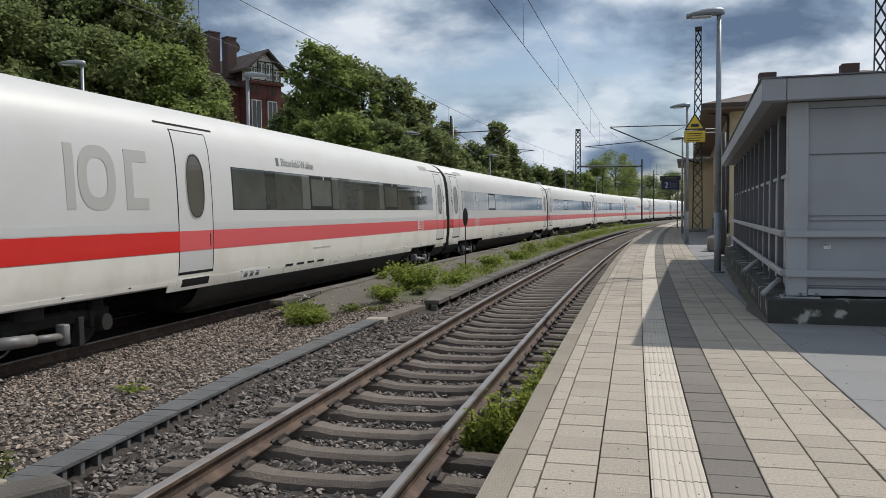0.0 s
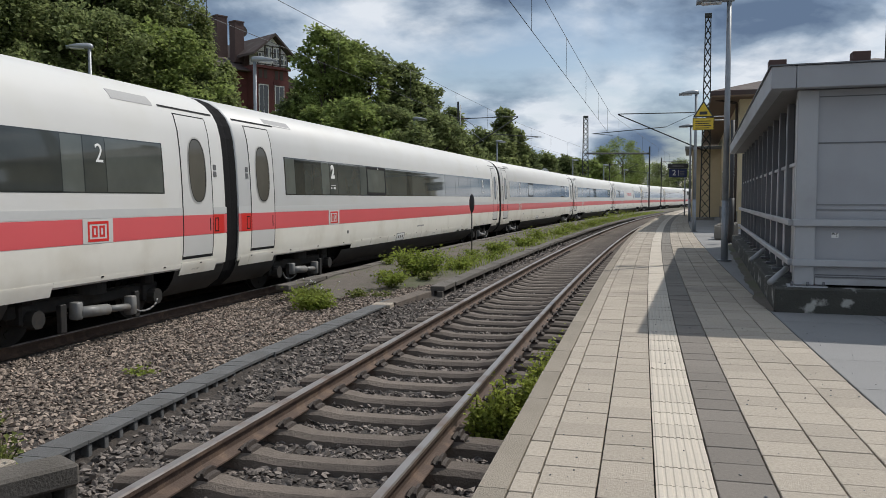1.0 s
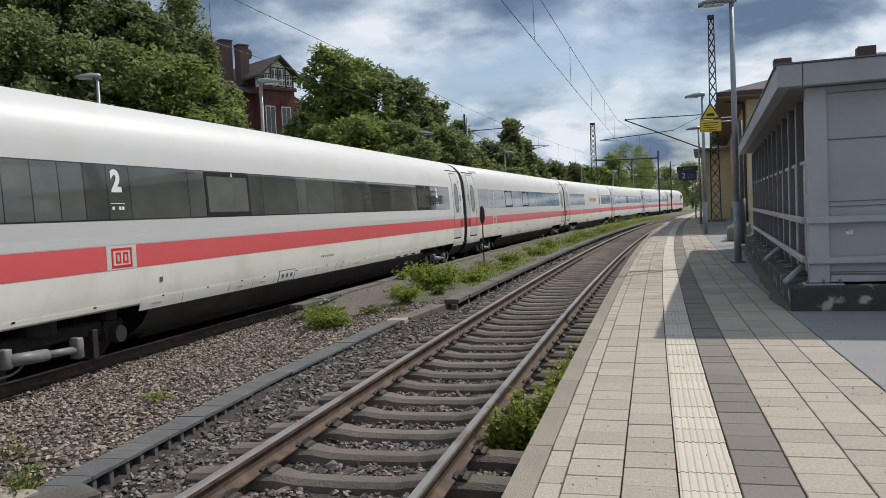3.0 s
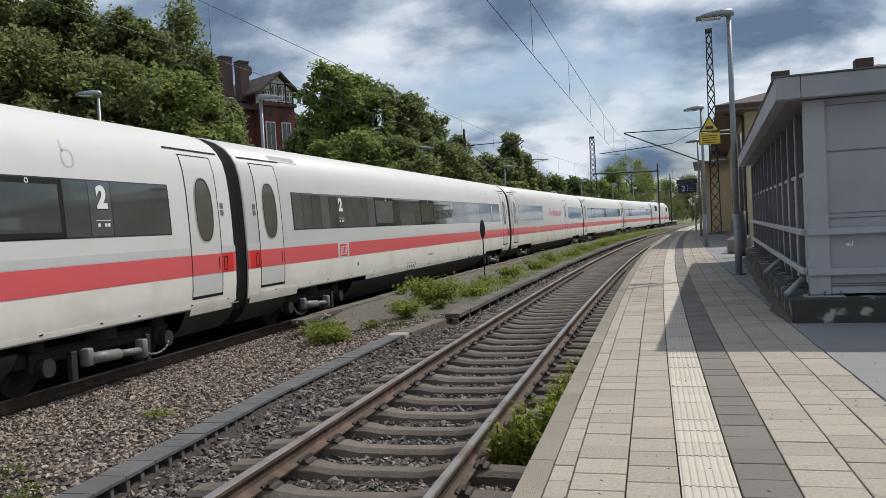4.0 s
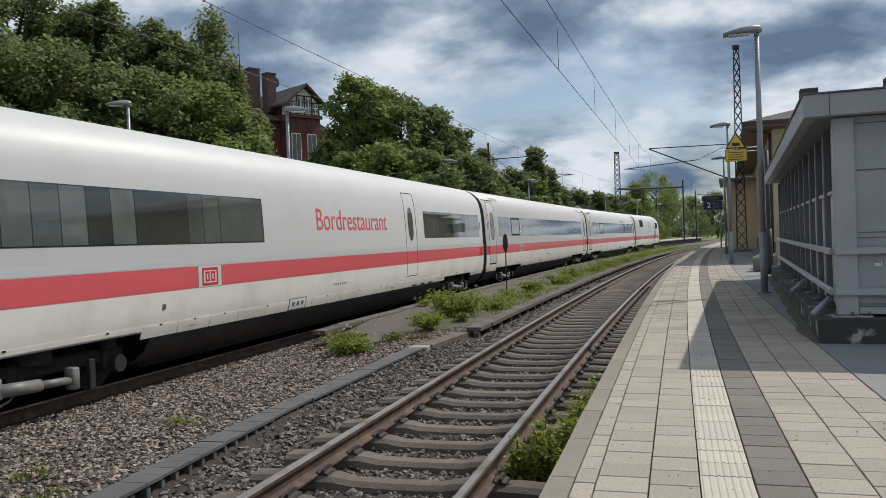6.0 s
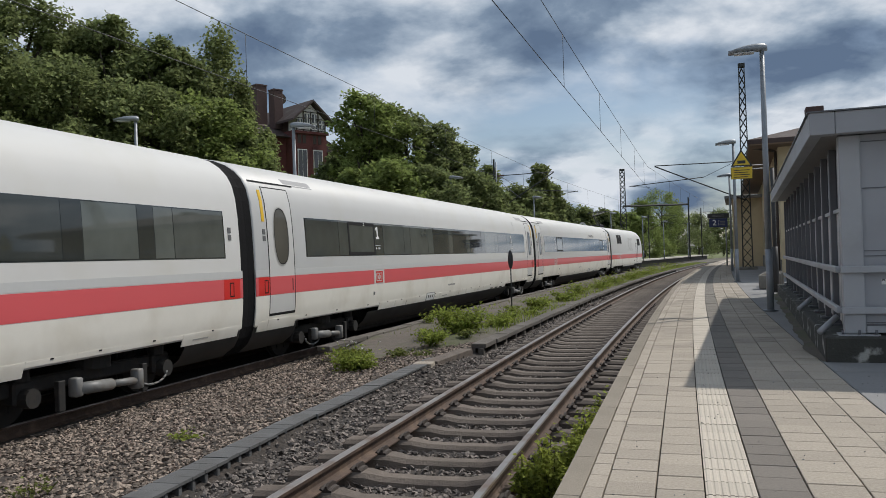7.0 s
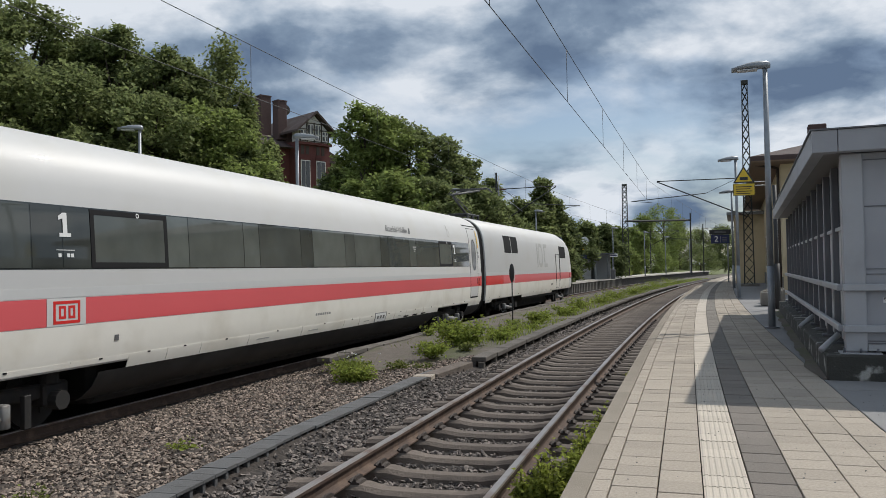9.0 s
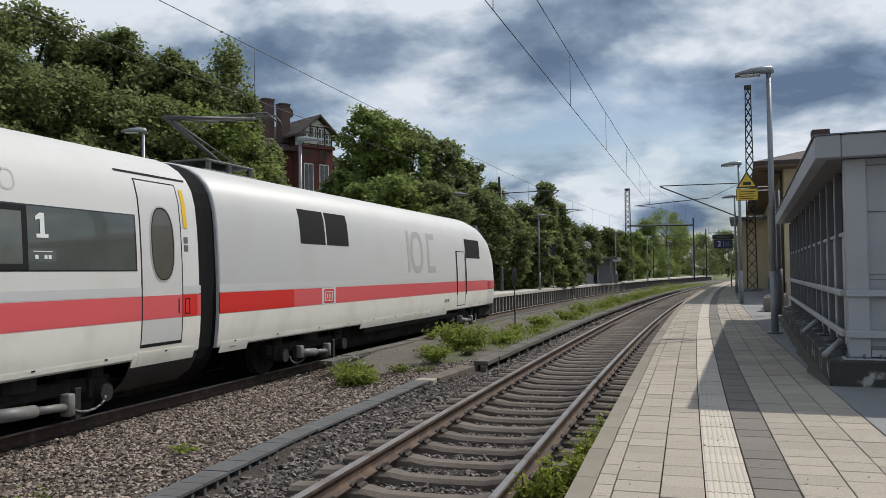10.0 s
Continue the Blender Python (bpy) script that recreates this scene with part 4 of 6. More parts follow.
    part("gauge_box", skin("gauge_box", g, g + 0.7, 0.42, 0.63, "mark_white", 0.012), car, "white gauge box with a recess edge drawn in grey")
    # grey outline drawn for the shade at the edge of the gauge recess
    part("gauge_shade", outline("gauge_shade", g - 0.03, g + 0.73, 0.40, 0.65, "mark_mid", 0.014, 0.02), car)
    for k in range(3):
        part("gauge", skin("gauge", g + 0.1 + 0.2 * k, g + 0.2 + 0.2 * k, 0.49, 0.57, "mark_dark", 0.016), car)
    for k in range(3):
        part("vent_slot", skin("vent_slot", 4.6 + 0.75 * k, 5.0 + 0.75 * k, 0.41, 0.45, "seal", 0.010), car)
    part("knob", skin("knob", -e + 3.6, -e + 3.68, 0.82, 0.90, "mark_dark", 0.012), car)
    return car


def trailer():
    """The leading driving trailer, seen from its last part."""
    car = thing("driving_trailer", pose(0, 0, 0), "white driving trailer with red stripe and pale grey emblem", "railway car", group="cars of the train")
    part("body", shell("body", [(-HALF, 0.35, 0.33), (-HALF + 0.15, 0.6, 0.5), (-HALF + 0.5, 0.82, 0.70), (-HALF + 1.1, 0.95, 0.88), (-HALF + 2.0, 1, 1), (HALF - 0.05, 1, 1), (HALF, 0.985, 0.992)], "train_white"), car, "white body with sloping nose")
    common(car, -HALF + 2.0, HALF, -5.0, 7.2)
    part("fresh_stripe", skin("fresh_stripe", -HALF + 2.0, 13.2 - 19.26, 1.10, 1.46, "train_fresh_red", 0.008), car, "fresh red stripe")
    part("windscreen", shell("windscreen", [(-HALF + 0.45, 0.5, 0.62), (-HALF + 1.25, 0.65, 0.88)], "train_glass", 1.7), car)
    door(car, 13.2 - 19.28, 13.2 - 18.13, 2, 1)
    door(car, HALF - 1.54, HALF - 0.50, 2, 1)
    end_fittings(car, HALF + 0.06, -1, 2)
    part("end_fairing", skin("end_fairing", HALF - 1.7, HALF, 0.02, 0.515, "fairing", -0.01), car)
    part("roof_vent", skin("roof_vent", HALF - 3.15, HALF - 2.05, 3.32, 3.48, "vent", 0.006), car)
    part("gangway", shell("gangway", [(HALF - 0.02, 0.992, 0.997), (HALF + GAP / 2, 0.982, 0.993), (HALF + GAP + 0.02, 0.992, 0.997)], "gangway", 0.02, False), car, "black rubber gangway bellows")
    glazing(car, 13.2 - 17.36, HALF - 2.07, 1.84, 2.69, framed=(3, 6), strips=False)
    ice_mark(car, 13.2 - 22.02, 13.2 - 20.1, 1.84, 2.80)
    letters("name_lettering", "Bitterfeld-Wolfen", 0.25, "mark_mid", car, on_side(13.2 - 14.18, 2.91), 0.002, "dark grey lettering")
    part("coat_of_arms", skin("coat_of_arms", 13.2 - 15.32, 13.2 - 15.19, 2.82, 3.00, "mark_dark", 0.005), car)
    letters("class_number", "2", 0.4, "mark_white", car, on_side(13.2 - 3.95, 2.42, 0.012), 0.002, "white class number")
    logo(car, 13.2 - 4.05)
    panels(car, -HALF + 2.1, HALF - 0.1, (-9.2, 9.5))
    part("gauge_box", skin("gauge_box", 13.2 - 17.0, 13.2 - 16.1, 0.40, 0.62, "mark_white", 0.010), car)
    for k in range(3):
        part("gauge", skin("gauge", 13.2 - 16.9 + 0.25 * k, 13.2 - 16.75 + 0.25 * k, 0.46, 0.57, "mark_dark", 0.013), car)
    part("step_recess", skin("step_recess", 13.2 - 19.15, 13.2 - 18.25, 0.46, 0.60, "seal", 0.010), car)
    for k in range(4):
        part("vent_slot", skin("vent_slot", 13.2 - 15.0 + 0.6 * k, 13.2 - 14.6 + 0.6 * k, 0.55, 0.60, "seal", 0.010), car)
    part("serial_mark", skin("serial_mark", 13.2 - 13.5, 13.2 - 12.4, 0.88, 0.92, "mark_grey", 0.006), car)
    bogie(car, -9.2, False)
    bogie(car, 9.5, True)
    return car


PLEN = 20.6


def power_car():
    """The pushing locomotive at the tail, its nose away from the gap."""
    h = PLEN / 2
    car = thing("power_car", pose(0, 0, 0), "white rear power car with raised pantograph and dark cab windows", "locomotive", group="cars of the train")
    y0 = -h + 0.18
    part("body", shell("body", [(y0, 0.985, 0.992), (y0 + 0.05, 1, 1), (h - 3.6, 1, 1), (h - 2.5, 0.985, 0.965), (h - 1.6, 0.95, 0.88), (h - 0.9, 0.89, 0.74), (h - 0.4, 0.80, 0.52), (h - 0.1, 0.66, 0.33), (h, 0.5, 0.22)], "train_white"), car, "white body with rounded sloping nose")
    part("grey_line", skin("grey_line", y0, h - 3.0, 1.47, 1.60, "train_line", 0.0035, (1, -1)), car)
    part("stripe", skin("stripe", y0, h - 2.5, 1.10, 1.46, "train_red", 0.004, (1, -1)), car, "faded red stripe")
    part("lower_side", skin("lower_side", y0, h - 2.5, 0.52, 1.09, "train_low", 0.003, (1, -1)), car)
    nose = shell("nose_stripe", [(h - 2.5, 0.99, 1), (h - 1.6, 0.957, 1), (h - 0.9, 0.90, 1), (h - 0.4, 0.815, 1), (h - 0.12, 0.68, 1)], "train_red", 1.11)
    bm = bmesh.new()
    bm.from_mesh(nose)
    bmesh.ops.bisect_plane(bm, geom=bm.verts[:] + bm.edges[:] + bm.faces[:], plane_co=(0, 0, 1.44), plane_no=(0, 0, 1), clear_outer=True)
    part("nose_stripe", bm_mesh("nose_stripe", bm, "train_red"), car)
    part("fresh_stripe", skin("fresh_stripe", y0, y0 + 2.65, 1.10, 1.46, "train_fresh_red", 0.008), car, "fresh red stripe")
    bm = bmesh.new()
    bm_box(bm, (-0.98, -4.0, -0.12), (0.98, 3.4, 0.54), 0.10)
    part("equipment_box", bm_mesh("equipment_box", bm, "underframe"), car)
    part("fairing", skin("fairing", -3.6, h - 6.0, 0.26, 0.395, "underframe", -0.02, (1, -1)), car)
    bm = bmesh.new()
    bm_box(bm, (-1.15, h - 2.6, -0.08), (1.15, h - 0.7, 0.54), 0.15)
    part("plough", bm_mesh("plough", bm, "underframe"), car)
    part("side_window", skin("side_window", -h + 3.2, -h + 4.35, 2.42, 3.16, "seal", 0.005), car, "black louvred side window")
    part("side_window", skin("side_window", -h + 4.43, -h + 5.57, 2.42, 3.16, "seal", 0.005), car, "black louvred side window")
    logo(car, -h + 4.42)
    ice_mark(car, -h + 9.5, -h + 11.92, 1.78, 2.98)
    part("cab_door", outline("cab_door", -h + 14.2, -h + 15.15, 0.62, 2.5, "seal", 0.006, 0.025), car)
    part("grab_rail", skin("grab_rail", -h + 14.1, -h + 14.15, 1.0, 2.5, "seal", 0.02), car)
    part("grab_rail", skin("grab_rail", -h + 15.2, -h + 15.25, 1.0, 2.3, "seal", 0.02), car)
    part("cab_window", skin("cab_window", -h + 15.25, -h + 17.1, 2.28, 2.95, "seal", 0.006), car, "dark cab side window")
    bm = bmesh.new()
    quad = [bm.verts.new(p) for p in ((-1.0, h - 2.2, 3.62), (1.0, h - 2.2, 3.62), (1.12, h - 1.0, 2.98), (-1.12, h - 1.0, 2.98))]
    quad2 = [bm.verts.new(Vector(v.co) + Vector((0, -0.2, -0.28))) for v in quad]
    bm.faces.new(quad)
    bm.faces.new(quad2)
    for a in range(4):
        bm.faces.new((quad[a], quad[(a + 1) % 4], quad2[(a + 1) % 4], quad2[a]))
    part("windscreen", bm_mesh("windscreen", bm, "train_glass"), car, "dark sloping windscreen")
    panels(car, y0 + 0.1, h - 3.0, (-h + 4.2, h - 5.0))
    for k in range(3):
        part("tail_lamp", skin("tail_lamp", h - 7.8 + 0.18 * k, h - 7.7 + 0.18 * k, 0.8, 0.9, "mark_dark", 0.01), car)
    # roof gear and raised current collector
    bm = bmesh.new()
    bm_box(bm, (-0.45, -h + 1.3, 3.78), (0.45, -h + 3.2, 3.84), 0.02)
    for yy in (1.5, 2.2, 3.0):
        for xx in (-0.38, 0.38):
            bm_rod(bm, (xx, -h + yy, 3.84), (xx, -h + yy, 4.02), 0.06, seg=8)
    bm_box(bm, (-0.42, -h + 1.4, 4.0), (0.42, -h + 3.1, 4.05), 0.015)
    part("roof_frame", bm_mesh("roof_frame", bm, "panto"), car, "dark pantograph base frame")
    p = rods("pantograph_arm", [((0, -h + 2.6, 4.06), (0, -h + 0.7, 4.75), 0.05), ((-0.06, -h + 0.7, 4.75), (-0.45, -h + 3.1, 5.12), 0.032), ((0.06, -h + 0.7, 4.75), (0.45, -h + 3.1, 5.12), 0.032),
                                ((0.2, -h + 2.9, 4.06), (0.12, -h + 0.8, 4.68), 0.02), ((0, -h + 0.7, 4.75), (0, -h + 3.0, 5.10), 0.02)], "panto")
    part("pantograph_arm", p, car, "black folding pantograph arm")
    head = rods("collector_head", [((-0.8, -h + 3.0, 5.2), (0.8, -h + 3.0, 5.2), 0.025), ((-0.8, -h + 3.35, 5.2), (0.8, -h + 3.35, 5.2), 0.025),
                                   ((-0.8, -h + 3.0, 5.2), (-0.98, -h + 3.1, 5.02), 0.02), ((0.8, -h + 3.0, 5.2), (0.98, -h + 3.1, 5.02), 0.02), ((-0.8, -h + 3.35, 5.2), (-0.98, -h + 3.3, 5.02), 0.02), ((0.8, -h + 3.35, 5.2), (0.98, -h + 3.3, 5.02), 0.02),
                                   ((-0.45, -h + 3.1, 5.12), (0.45, -h + 3.1, 5.12), 0.025)], "panto")
    part("collector_head", head, car, "collector bow touching the wire")
    bogie(car, -h + 4.2, False)
    bogie(car, h - 5.0, True)
    return car


SPEED, GAIN = 17.335, 0.0356
FIRST = 32.1          # where the first gap stands at the start
STEP = 26.2           # cars along the near track's line


def train():
    made = [(trailer(), FIRST - STEP / 2)]
    plan = [(2, "white second class car with dark window band", (2,)), (2, "white second class car with reflecting dark window band", (2, 8)), (2, "white second class car with faded red stripe", (2, 4)),
            ("r", "white restaurant car with red lettering", None), (1, "white first class car with dark window band", (2,)), (1, "white first class car next to the power car", (1, 8))]
    for k, (cls, label, style) in enumerate(plan):
        if cls == "r":
            car = mid_car("restaurant_car", 2, label, "restaurant")
        else:
            car = mid_car("passenger_car", cls, label, style, k == 5)
        made.append((car, FIRST + STEP * (k + 0.5)))
    made.append((power_car(), FIRST + STEP * 6 + PLEN / 2))
    return made


def car_pose(s):
    a, b = arc(s - 9.0, far_u(s - 9.0), ZR), arc(s + 9.0, far_u(s + 9.0), ZR)
    m = (a + b) / 2
    d = b - a
    return pose(m.x, m.y, ZR, 0, 0, -math.degrees(math.atan2(d.x, d.y)))


def run(t):
    """Way covered after t seconds; the train gathers speed a little."""
    return SPEED * t + GAIN * t * t


def motions():
    for car, s in TRAIN:
        walk(car, [(0.1 * k, car_pose(s - run(0.1 * k))) for k in range(101)])
    turn = math.degrees(1.0097 / 0.46)
    for ws, yy in WHEELS:
        walk(ws, [(k / FPS, pose(0, yy, 0.46, turn * run(k / FPS))) for k in range(301)])




# ---- lamps, masts and wires ----
def street_lamp(m, label, height=5.15, group="", face=1):
    """Round post with a flat shell head that reaches over the platform."""
    ob = thing("platform_lamp", m, label, "street lamp", group)
    bm = bmesh.new()
    bm_rod(bm, (0, 0, 0), (0, 0, 1.2), 0.068, 0.066, 16)
    bm_rod(bm, (0, 0, 1.2), (0, 0, height), 0.060, 0.046, 16)
    part("post", bm_mesh("post", bm, "lamp_metal", True), ob, "grey galvanised steel post")
    bm = bmesh.new()
    bm_rod(bm, (0, 0, 0), (0, 0, 0.02), 0.14, seg=16)
    part("base_flange", bm_mesh("base_flange", bm, "lamp_metal"), ob)
    bm = bmesh.new()
    rows = []
    for x, w, top, bot in ((0.10, 0.05, 0.06, -0.05), (0.04, 0.10, 0.10, -0.06), (-0.12, 0.13, 0.11, -0.05), (-0.32, 0.15, 0.085, -0.055), (-0.52, 0.13, 0.03, -0.075), (-0.62, 0.07, -0.03, -0.085)):
        ring = []
        for k in range(12):
            a = 2 * math.pi * k / 12
            z = (top if math.sin(a) > 0 else -bot) * math.sin(a)
            ring.append(bm.verts.new((x * face, w * math.cos(a), height + z)))
        rows.append(ring)
    for a, b in zip(rows, rows[1:]):
        for k in range(12):
            bm.faces.new((a[k], a[(k + 1) % 12], b[(k + 1) % 12], b[k]))
    bm.faces.new(rows[0])
    bm.faces.new(rows[-1])
    h = part("lamp_head", bm_mesh("lamp_head", bm, "lamp_metal", True), ob, "grey shell shaped lamp head")
    bm = bmesh.new()
    bm_box(bm, (min(-0.14 * face, -0.52 * face), -0.10, height - 0.078), (max(-0.14 * face, -0.52 * face), 0.10, height - 0.05), 0.01)
    part("lamp_glass", bm_mesh("lamp_glass", bm, "lamp_cover"), h, "milky lamp cover")
    return ob


def lattice_mast(m, height, w0, w1, label, bays=0, heavy=1.0):
    ob = thing("lattice_mast", m, label, "mast", "lattice masts")
    bays = bays or int(height / 0.62)
    for sx, sy in ((-1, -1), (1, -1), (1, 1), (-1, 1)):
        bm = bmesh.new()
        bm_rod(bm, (sx * w0, sy * w0, 0), (sx * w1, sy * w1, height), 0.035 * heavy, 0.03 * heavy, 4)
        part("corner_angle", bm_mesh("corner_angle", bm, "mast_steel"), ob)
    for f, (a, b) in enumerate((((-1, -1), (1, -1)), ((1, -1), (1, 1)), ((1, 1), (-1, 1)), ((-1, 1), (-1, -1)))):
        bm = bmesh.new()
        for k in range(bays):
            z0, z1 = height * k / bays, height * (k + 1) / bays
            c0, c1 = w0 + (w1 - w0) * k / bays, w0 + (w1 - w0) * (k + 1) / bays
            bm_rod(bm, (a[0] * c0, a[1] * c0, z0), (b[0] * c1, b[1] * c1, z1), 0.016 * heavy, seg=4)
            bm_rod(bm, (b[0] * c0, b[1] * c0, z0), (a[0] * c1, a[1] * c1, z1), 0.016 * heavy, seg=4)
        part("lattice_bracing", bm_mesh("lattice_bracing", bm, "mast_steel"), ob)
    part("mast_cap", box("mast_cap", (-w1 - 0.05, -w1 - 0.05, height - 0.22), (w1 + 0.05, w1 + 0.05, height), "mast_steel", 0.01), ob)
    part("footing", box("footing", (-w0 - 0.25, -w0 - 0.25, -0.8), (w0 + 0.25, w0 + 0.25, 0.12), "concrete_wall", 0.03), ob)
    return ob


def cantilever(m, reach, label, z_top, z_low, z_wire):
    """Bracket arm that holds the wires; it reaches along -x from the mast."""
    ob = thing("catenary_bracket", m, label, "bracket", "catenary brackets")
    part("top_tube", rods("top_tube", [((0, 0, z_top), (-reach, 0, z_top + 0.05), 0.028)], "mast_steel"), ob)
    part("stay_tube", rods("stay_tube", [((0, 0, z_low), (-reach, 0, z_top + 0.02), 0.035)], "mast_steel"), ob)
    part("registration_tube", rods("registration_tube", [((-reach * 0.45, 0, z_wire + 0.42), (-reach - 1.5, 0, z_wire + 0.12), 0.024), ((-reach * 0.45, 0, z_wire + 0.42), (-reach * 0.1, 0, z_top), 0.012)], "mast_steel"), ob)
    for x0, z_at in ((0.25, lambda d: z_top), (0.30, lambda d: z_low + d * (z_top - z_low) / reach)):
        prof = []
        for k in range(7):
            prof += [(x0 + 0.06 * k, 0.03), (x0 + 0.06 * k + 0.025, 0.07), (x0 + 0.06 * k + 0.035, 0.07)]
        verts, n = [], 8
        for d, r in prof:
            verts += [(-d, r * math.cos(2 * math.pi * i / n), z_at(d) + r * math.sin(2 * math.pi * i / n)) for i in range(n)]
        faces = [(j * n + i, j * n + (i + 1) % n, (j + 1) * n + (i + 1) % n, (j + 1) * n + i) for j in range(len(prof) - 1) for i in range(n)]
        part("insulator", mesh_of("insulator", verts, faces, "insulator"), ob, "brown ribbed insulator")
    part("steady_arm", rods("steady_arm", [((-reach - 1.4, 0, z_wire + 0.12), (-reach - 0.3, 0, z_wire), 0.014)], "mast_steel"), ob)
    return ob


def tube(name, pts, r, mat, seg=5):
    """One continuous wire through the points."""
    verts, faces = [], []
    for k, p in enumerate(pts):
        d = (pts[min(k + 1, len(pts) - 1)] - pts[max(k - 1, 0)]).normalized()
        side = Vector((d.y, -d.x, 0)).normalized()
        up = side.cross(d)
        for q in range(seg):
            a = 2 * math.pi * q / seg
            verts.append(p + side * (r * math.cos(a)) + up * (r * math.sin(a)))
    for k in range(len(pts) - 1):
        for q in range(seg):
            faces.append((k * seg + q, k * seg + (q + 1) % seg, (k + 1) * seg + (q + 1) % seg, (k + 1) * seg + q))
    faces += [tuple(range(seg)), tuple(range(len(verts) - seg, len(verts)))]
    return mesh_of(name, verts, faces, mat)


def wire_run(u_of, supports, label, z_contact, z_carry, sag):
    """Carrying cable, contact wire and droppers between the supports."""
    ob = thing("overhead_line", pose(0, 0, 0), label, "overhead wire", "overhead lines")
    contact, carry, drop = [], [], []
    for n, (a, b) in enumerate(zip(supports, supports[1:])):
        def pt(t, n=n, a=a, b=b):
            zig = 0.22 * (1 - 2 * t) * (1 if n % 2 else -1)
            p, q = arc(a, u_of(a)), arc(b, u_of(b))
            v = p.lerp(q, t)
            th = TH0 + (a + (b - a) * t) / RAD
            return v + Vector((math.cos(th), -math.sin(th), 0)) * zig
        k = 14
        for i in range(k + (n == len(supports) - 2)):
            t0 = i / k
            p0 = pt(t0)
            contact.append(Vector((p0.x, p0.y, z_contact)))
            carry.append(Vector((p0.x, p0.y, z_carry - sag * 4 * t0 * (1 - t0))))
        m = int(abs(b - a) / 6.5)
        for i in range(m):
            t = (i + 0.5) / m
            p = pt(t)
            drop.append(((p.x, p.y, z_contact), (p.x, p.y, z_carry - sag * 4 * t * (1 - t))))
    part("contact_wire", tube("contact_wire", contact, 0.0075, "wire"), ob)
    part("carrying_cable", tube("carrying_cable", carry, 0.008, "wire"), ob)
    for a, b in drop:
        part("dropper", rods("dropper", [(a, b, 0.006)], "wire", 4), ob)


# ---- the shelter ----
SH_TURN = 17.5
SH = Vector((3.57, 8.73, 0))
SH_LEN = 13.2


def shelter():
    """Local x to the right along the end wall, y along the platform; the origin is the plinth's near corner."""
    ob = thing("platform_shelter", pose(SH.x, SH.y, 0, 0, 0, -SH_TURN), "grey steel and glass platform shelter on a mossy concrete plinth", "shelter")
    L, W = SH_LEN, 4.2
    part("plinth", box("plinth", (0, 0, -0.03), (W, L, 0.27), "plinth", 0.02), ob, "dark mossy concrete plinth")
    x0, y0 = 0.20, 0.14
    # end wall
    part("end_wall", box("end_wall", (x0 + 0.10, y0 + 0.05, 0.30), (W - 0.1, y0 + 0.11, 2.42), "shelter_grey"), ob, "plain grey metal end wall")
    for z, h, d, mat in ((0.30, 0.07, 0.03, "shelter_frame"), (0.375, 0.012, 0.01, "shelter_dark"), (0.40, 0.01, 0.01, "shelter_dark"), (1.17, 0.008, 0.008, "shelter_dark"), (1.115, 0.008, 0.008, "shelter_dark"), (1.84, 0.012, 0.01, "shelter_dark"), (2.34, 0.01, 0.01, "shelter_dark")):
        part("wall_seam", box("wall_seam", (x0 + 0.22, y0 + 0.05 - d, z), (W - 0.1, y0 + 0.049, z + h), mat), ob)
    for z in (0.50, 0.94):
        part("end_rail", box("end_rail", (x0 - 0.02, y0 - 0.04, z), (W - 0.1, y0 + 0.03, z + 0.075), "shelter_frame", 0.008), ob, "grey bumper rail")
    part("corner_post", box("corner_post", (x0, y0, 0.29), (x0 + 0.21, y0 + 0.16, 2.42), "shelter_frame", 0.01), ob)
    part("foot_plate", box("foot_plate", (x0 - 0.06, y0 - 0.05, 0.27), (x0 + 0.34, y0 + 0.2, 0.285), "shelter_frame"), ob)
    for k in range(3):
        part("anchor_bolt", rods("anchor_bolt", [((x0 - 0.02 + 0.16 * k, y0 - 0.025, 0.28), (x0 - 0.02 + 0.16 * k, y0 - 0.025, 0.33), 0.014)], "shelter_dark", 6), ob)
    # long side: posts, glass above, panels below, rails in front
    n = 12
    step = (L - 0.5) / n
    for k in range(n):
        ya, yb = y0 + 0.16 + k * step, y0 + 0.16 + (k + 1) * step
        if k < n - 0:
            part("side_post", box("side_post", (x0 + 0.01, yb - 0.05, 0.28), (x0 + 0.09, yb + 0.03, 2.40), "shelter_dark", 0.006), ob)
            part("post_foot", box("post_foot", (x0 - 0.05, yb - 0.10, 0.27), (x0 + 0.12, yb + 0.08, 0.30), "shelter_dark", 0.005), ob)
        mid = (ya + yb) / 2
        part("side_mullion", box("side_mullion", (x0 + 0.05, mid - 0.02, 0.33), (x0 + 0.085, mid + 0.02, 2.40), "shelter_frame"), ob)
        part("side_panel", box("side_panel", (x0 + 0.075, ya + 0.03, 0.34), (x0 + 0.10, yb - 0.06, 1.62), "shelter_panel"), ob)
        part("side_transom", box("side_transom", (x0 + 0.04, ya, 1.62), (x0 + 0.10, yb - 0.05, 1.66), "shelter_frame"), ob)
        g = part("side_glass", box("side_glass", (x0 + 0.08, ya + 0.03, 1.66), (x0 + 0.092, yb - 0.06, 2.38), "dark_glass"), ob, "dark reflecting glass")
    for z in (0.50, 0.94):
        part("side_rail", box("side_rail", (x0 - 0.06, y0 + 0.10, z), (x0 - 0.005, L - 0.3, z + 0.07), "shelter_frame", 0.01), ob, "grey bumper rail")
    # roof with a deep fascia
    part("roof", box("roof", (0.02, 0.10, 2.43), (W, L + 0.05, 2.62), "shelter_roof"), ob)
    part("front_fascia", box("front_fascia", (0.16, -0.08, 2.42), (W + 0.1, 0.08, 2.655), "shelter_grey", 0.006), ob)
    part("corner_fascia", box("corner_fascia", (-0.09, -0.082, 2.418), (0.155, 0.10, 2.657), "shelter_grey", 0.006), ob)
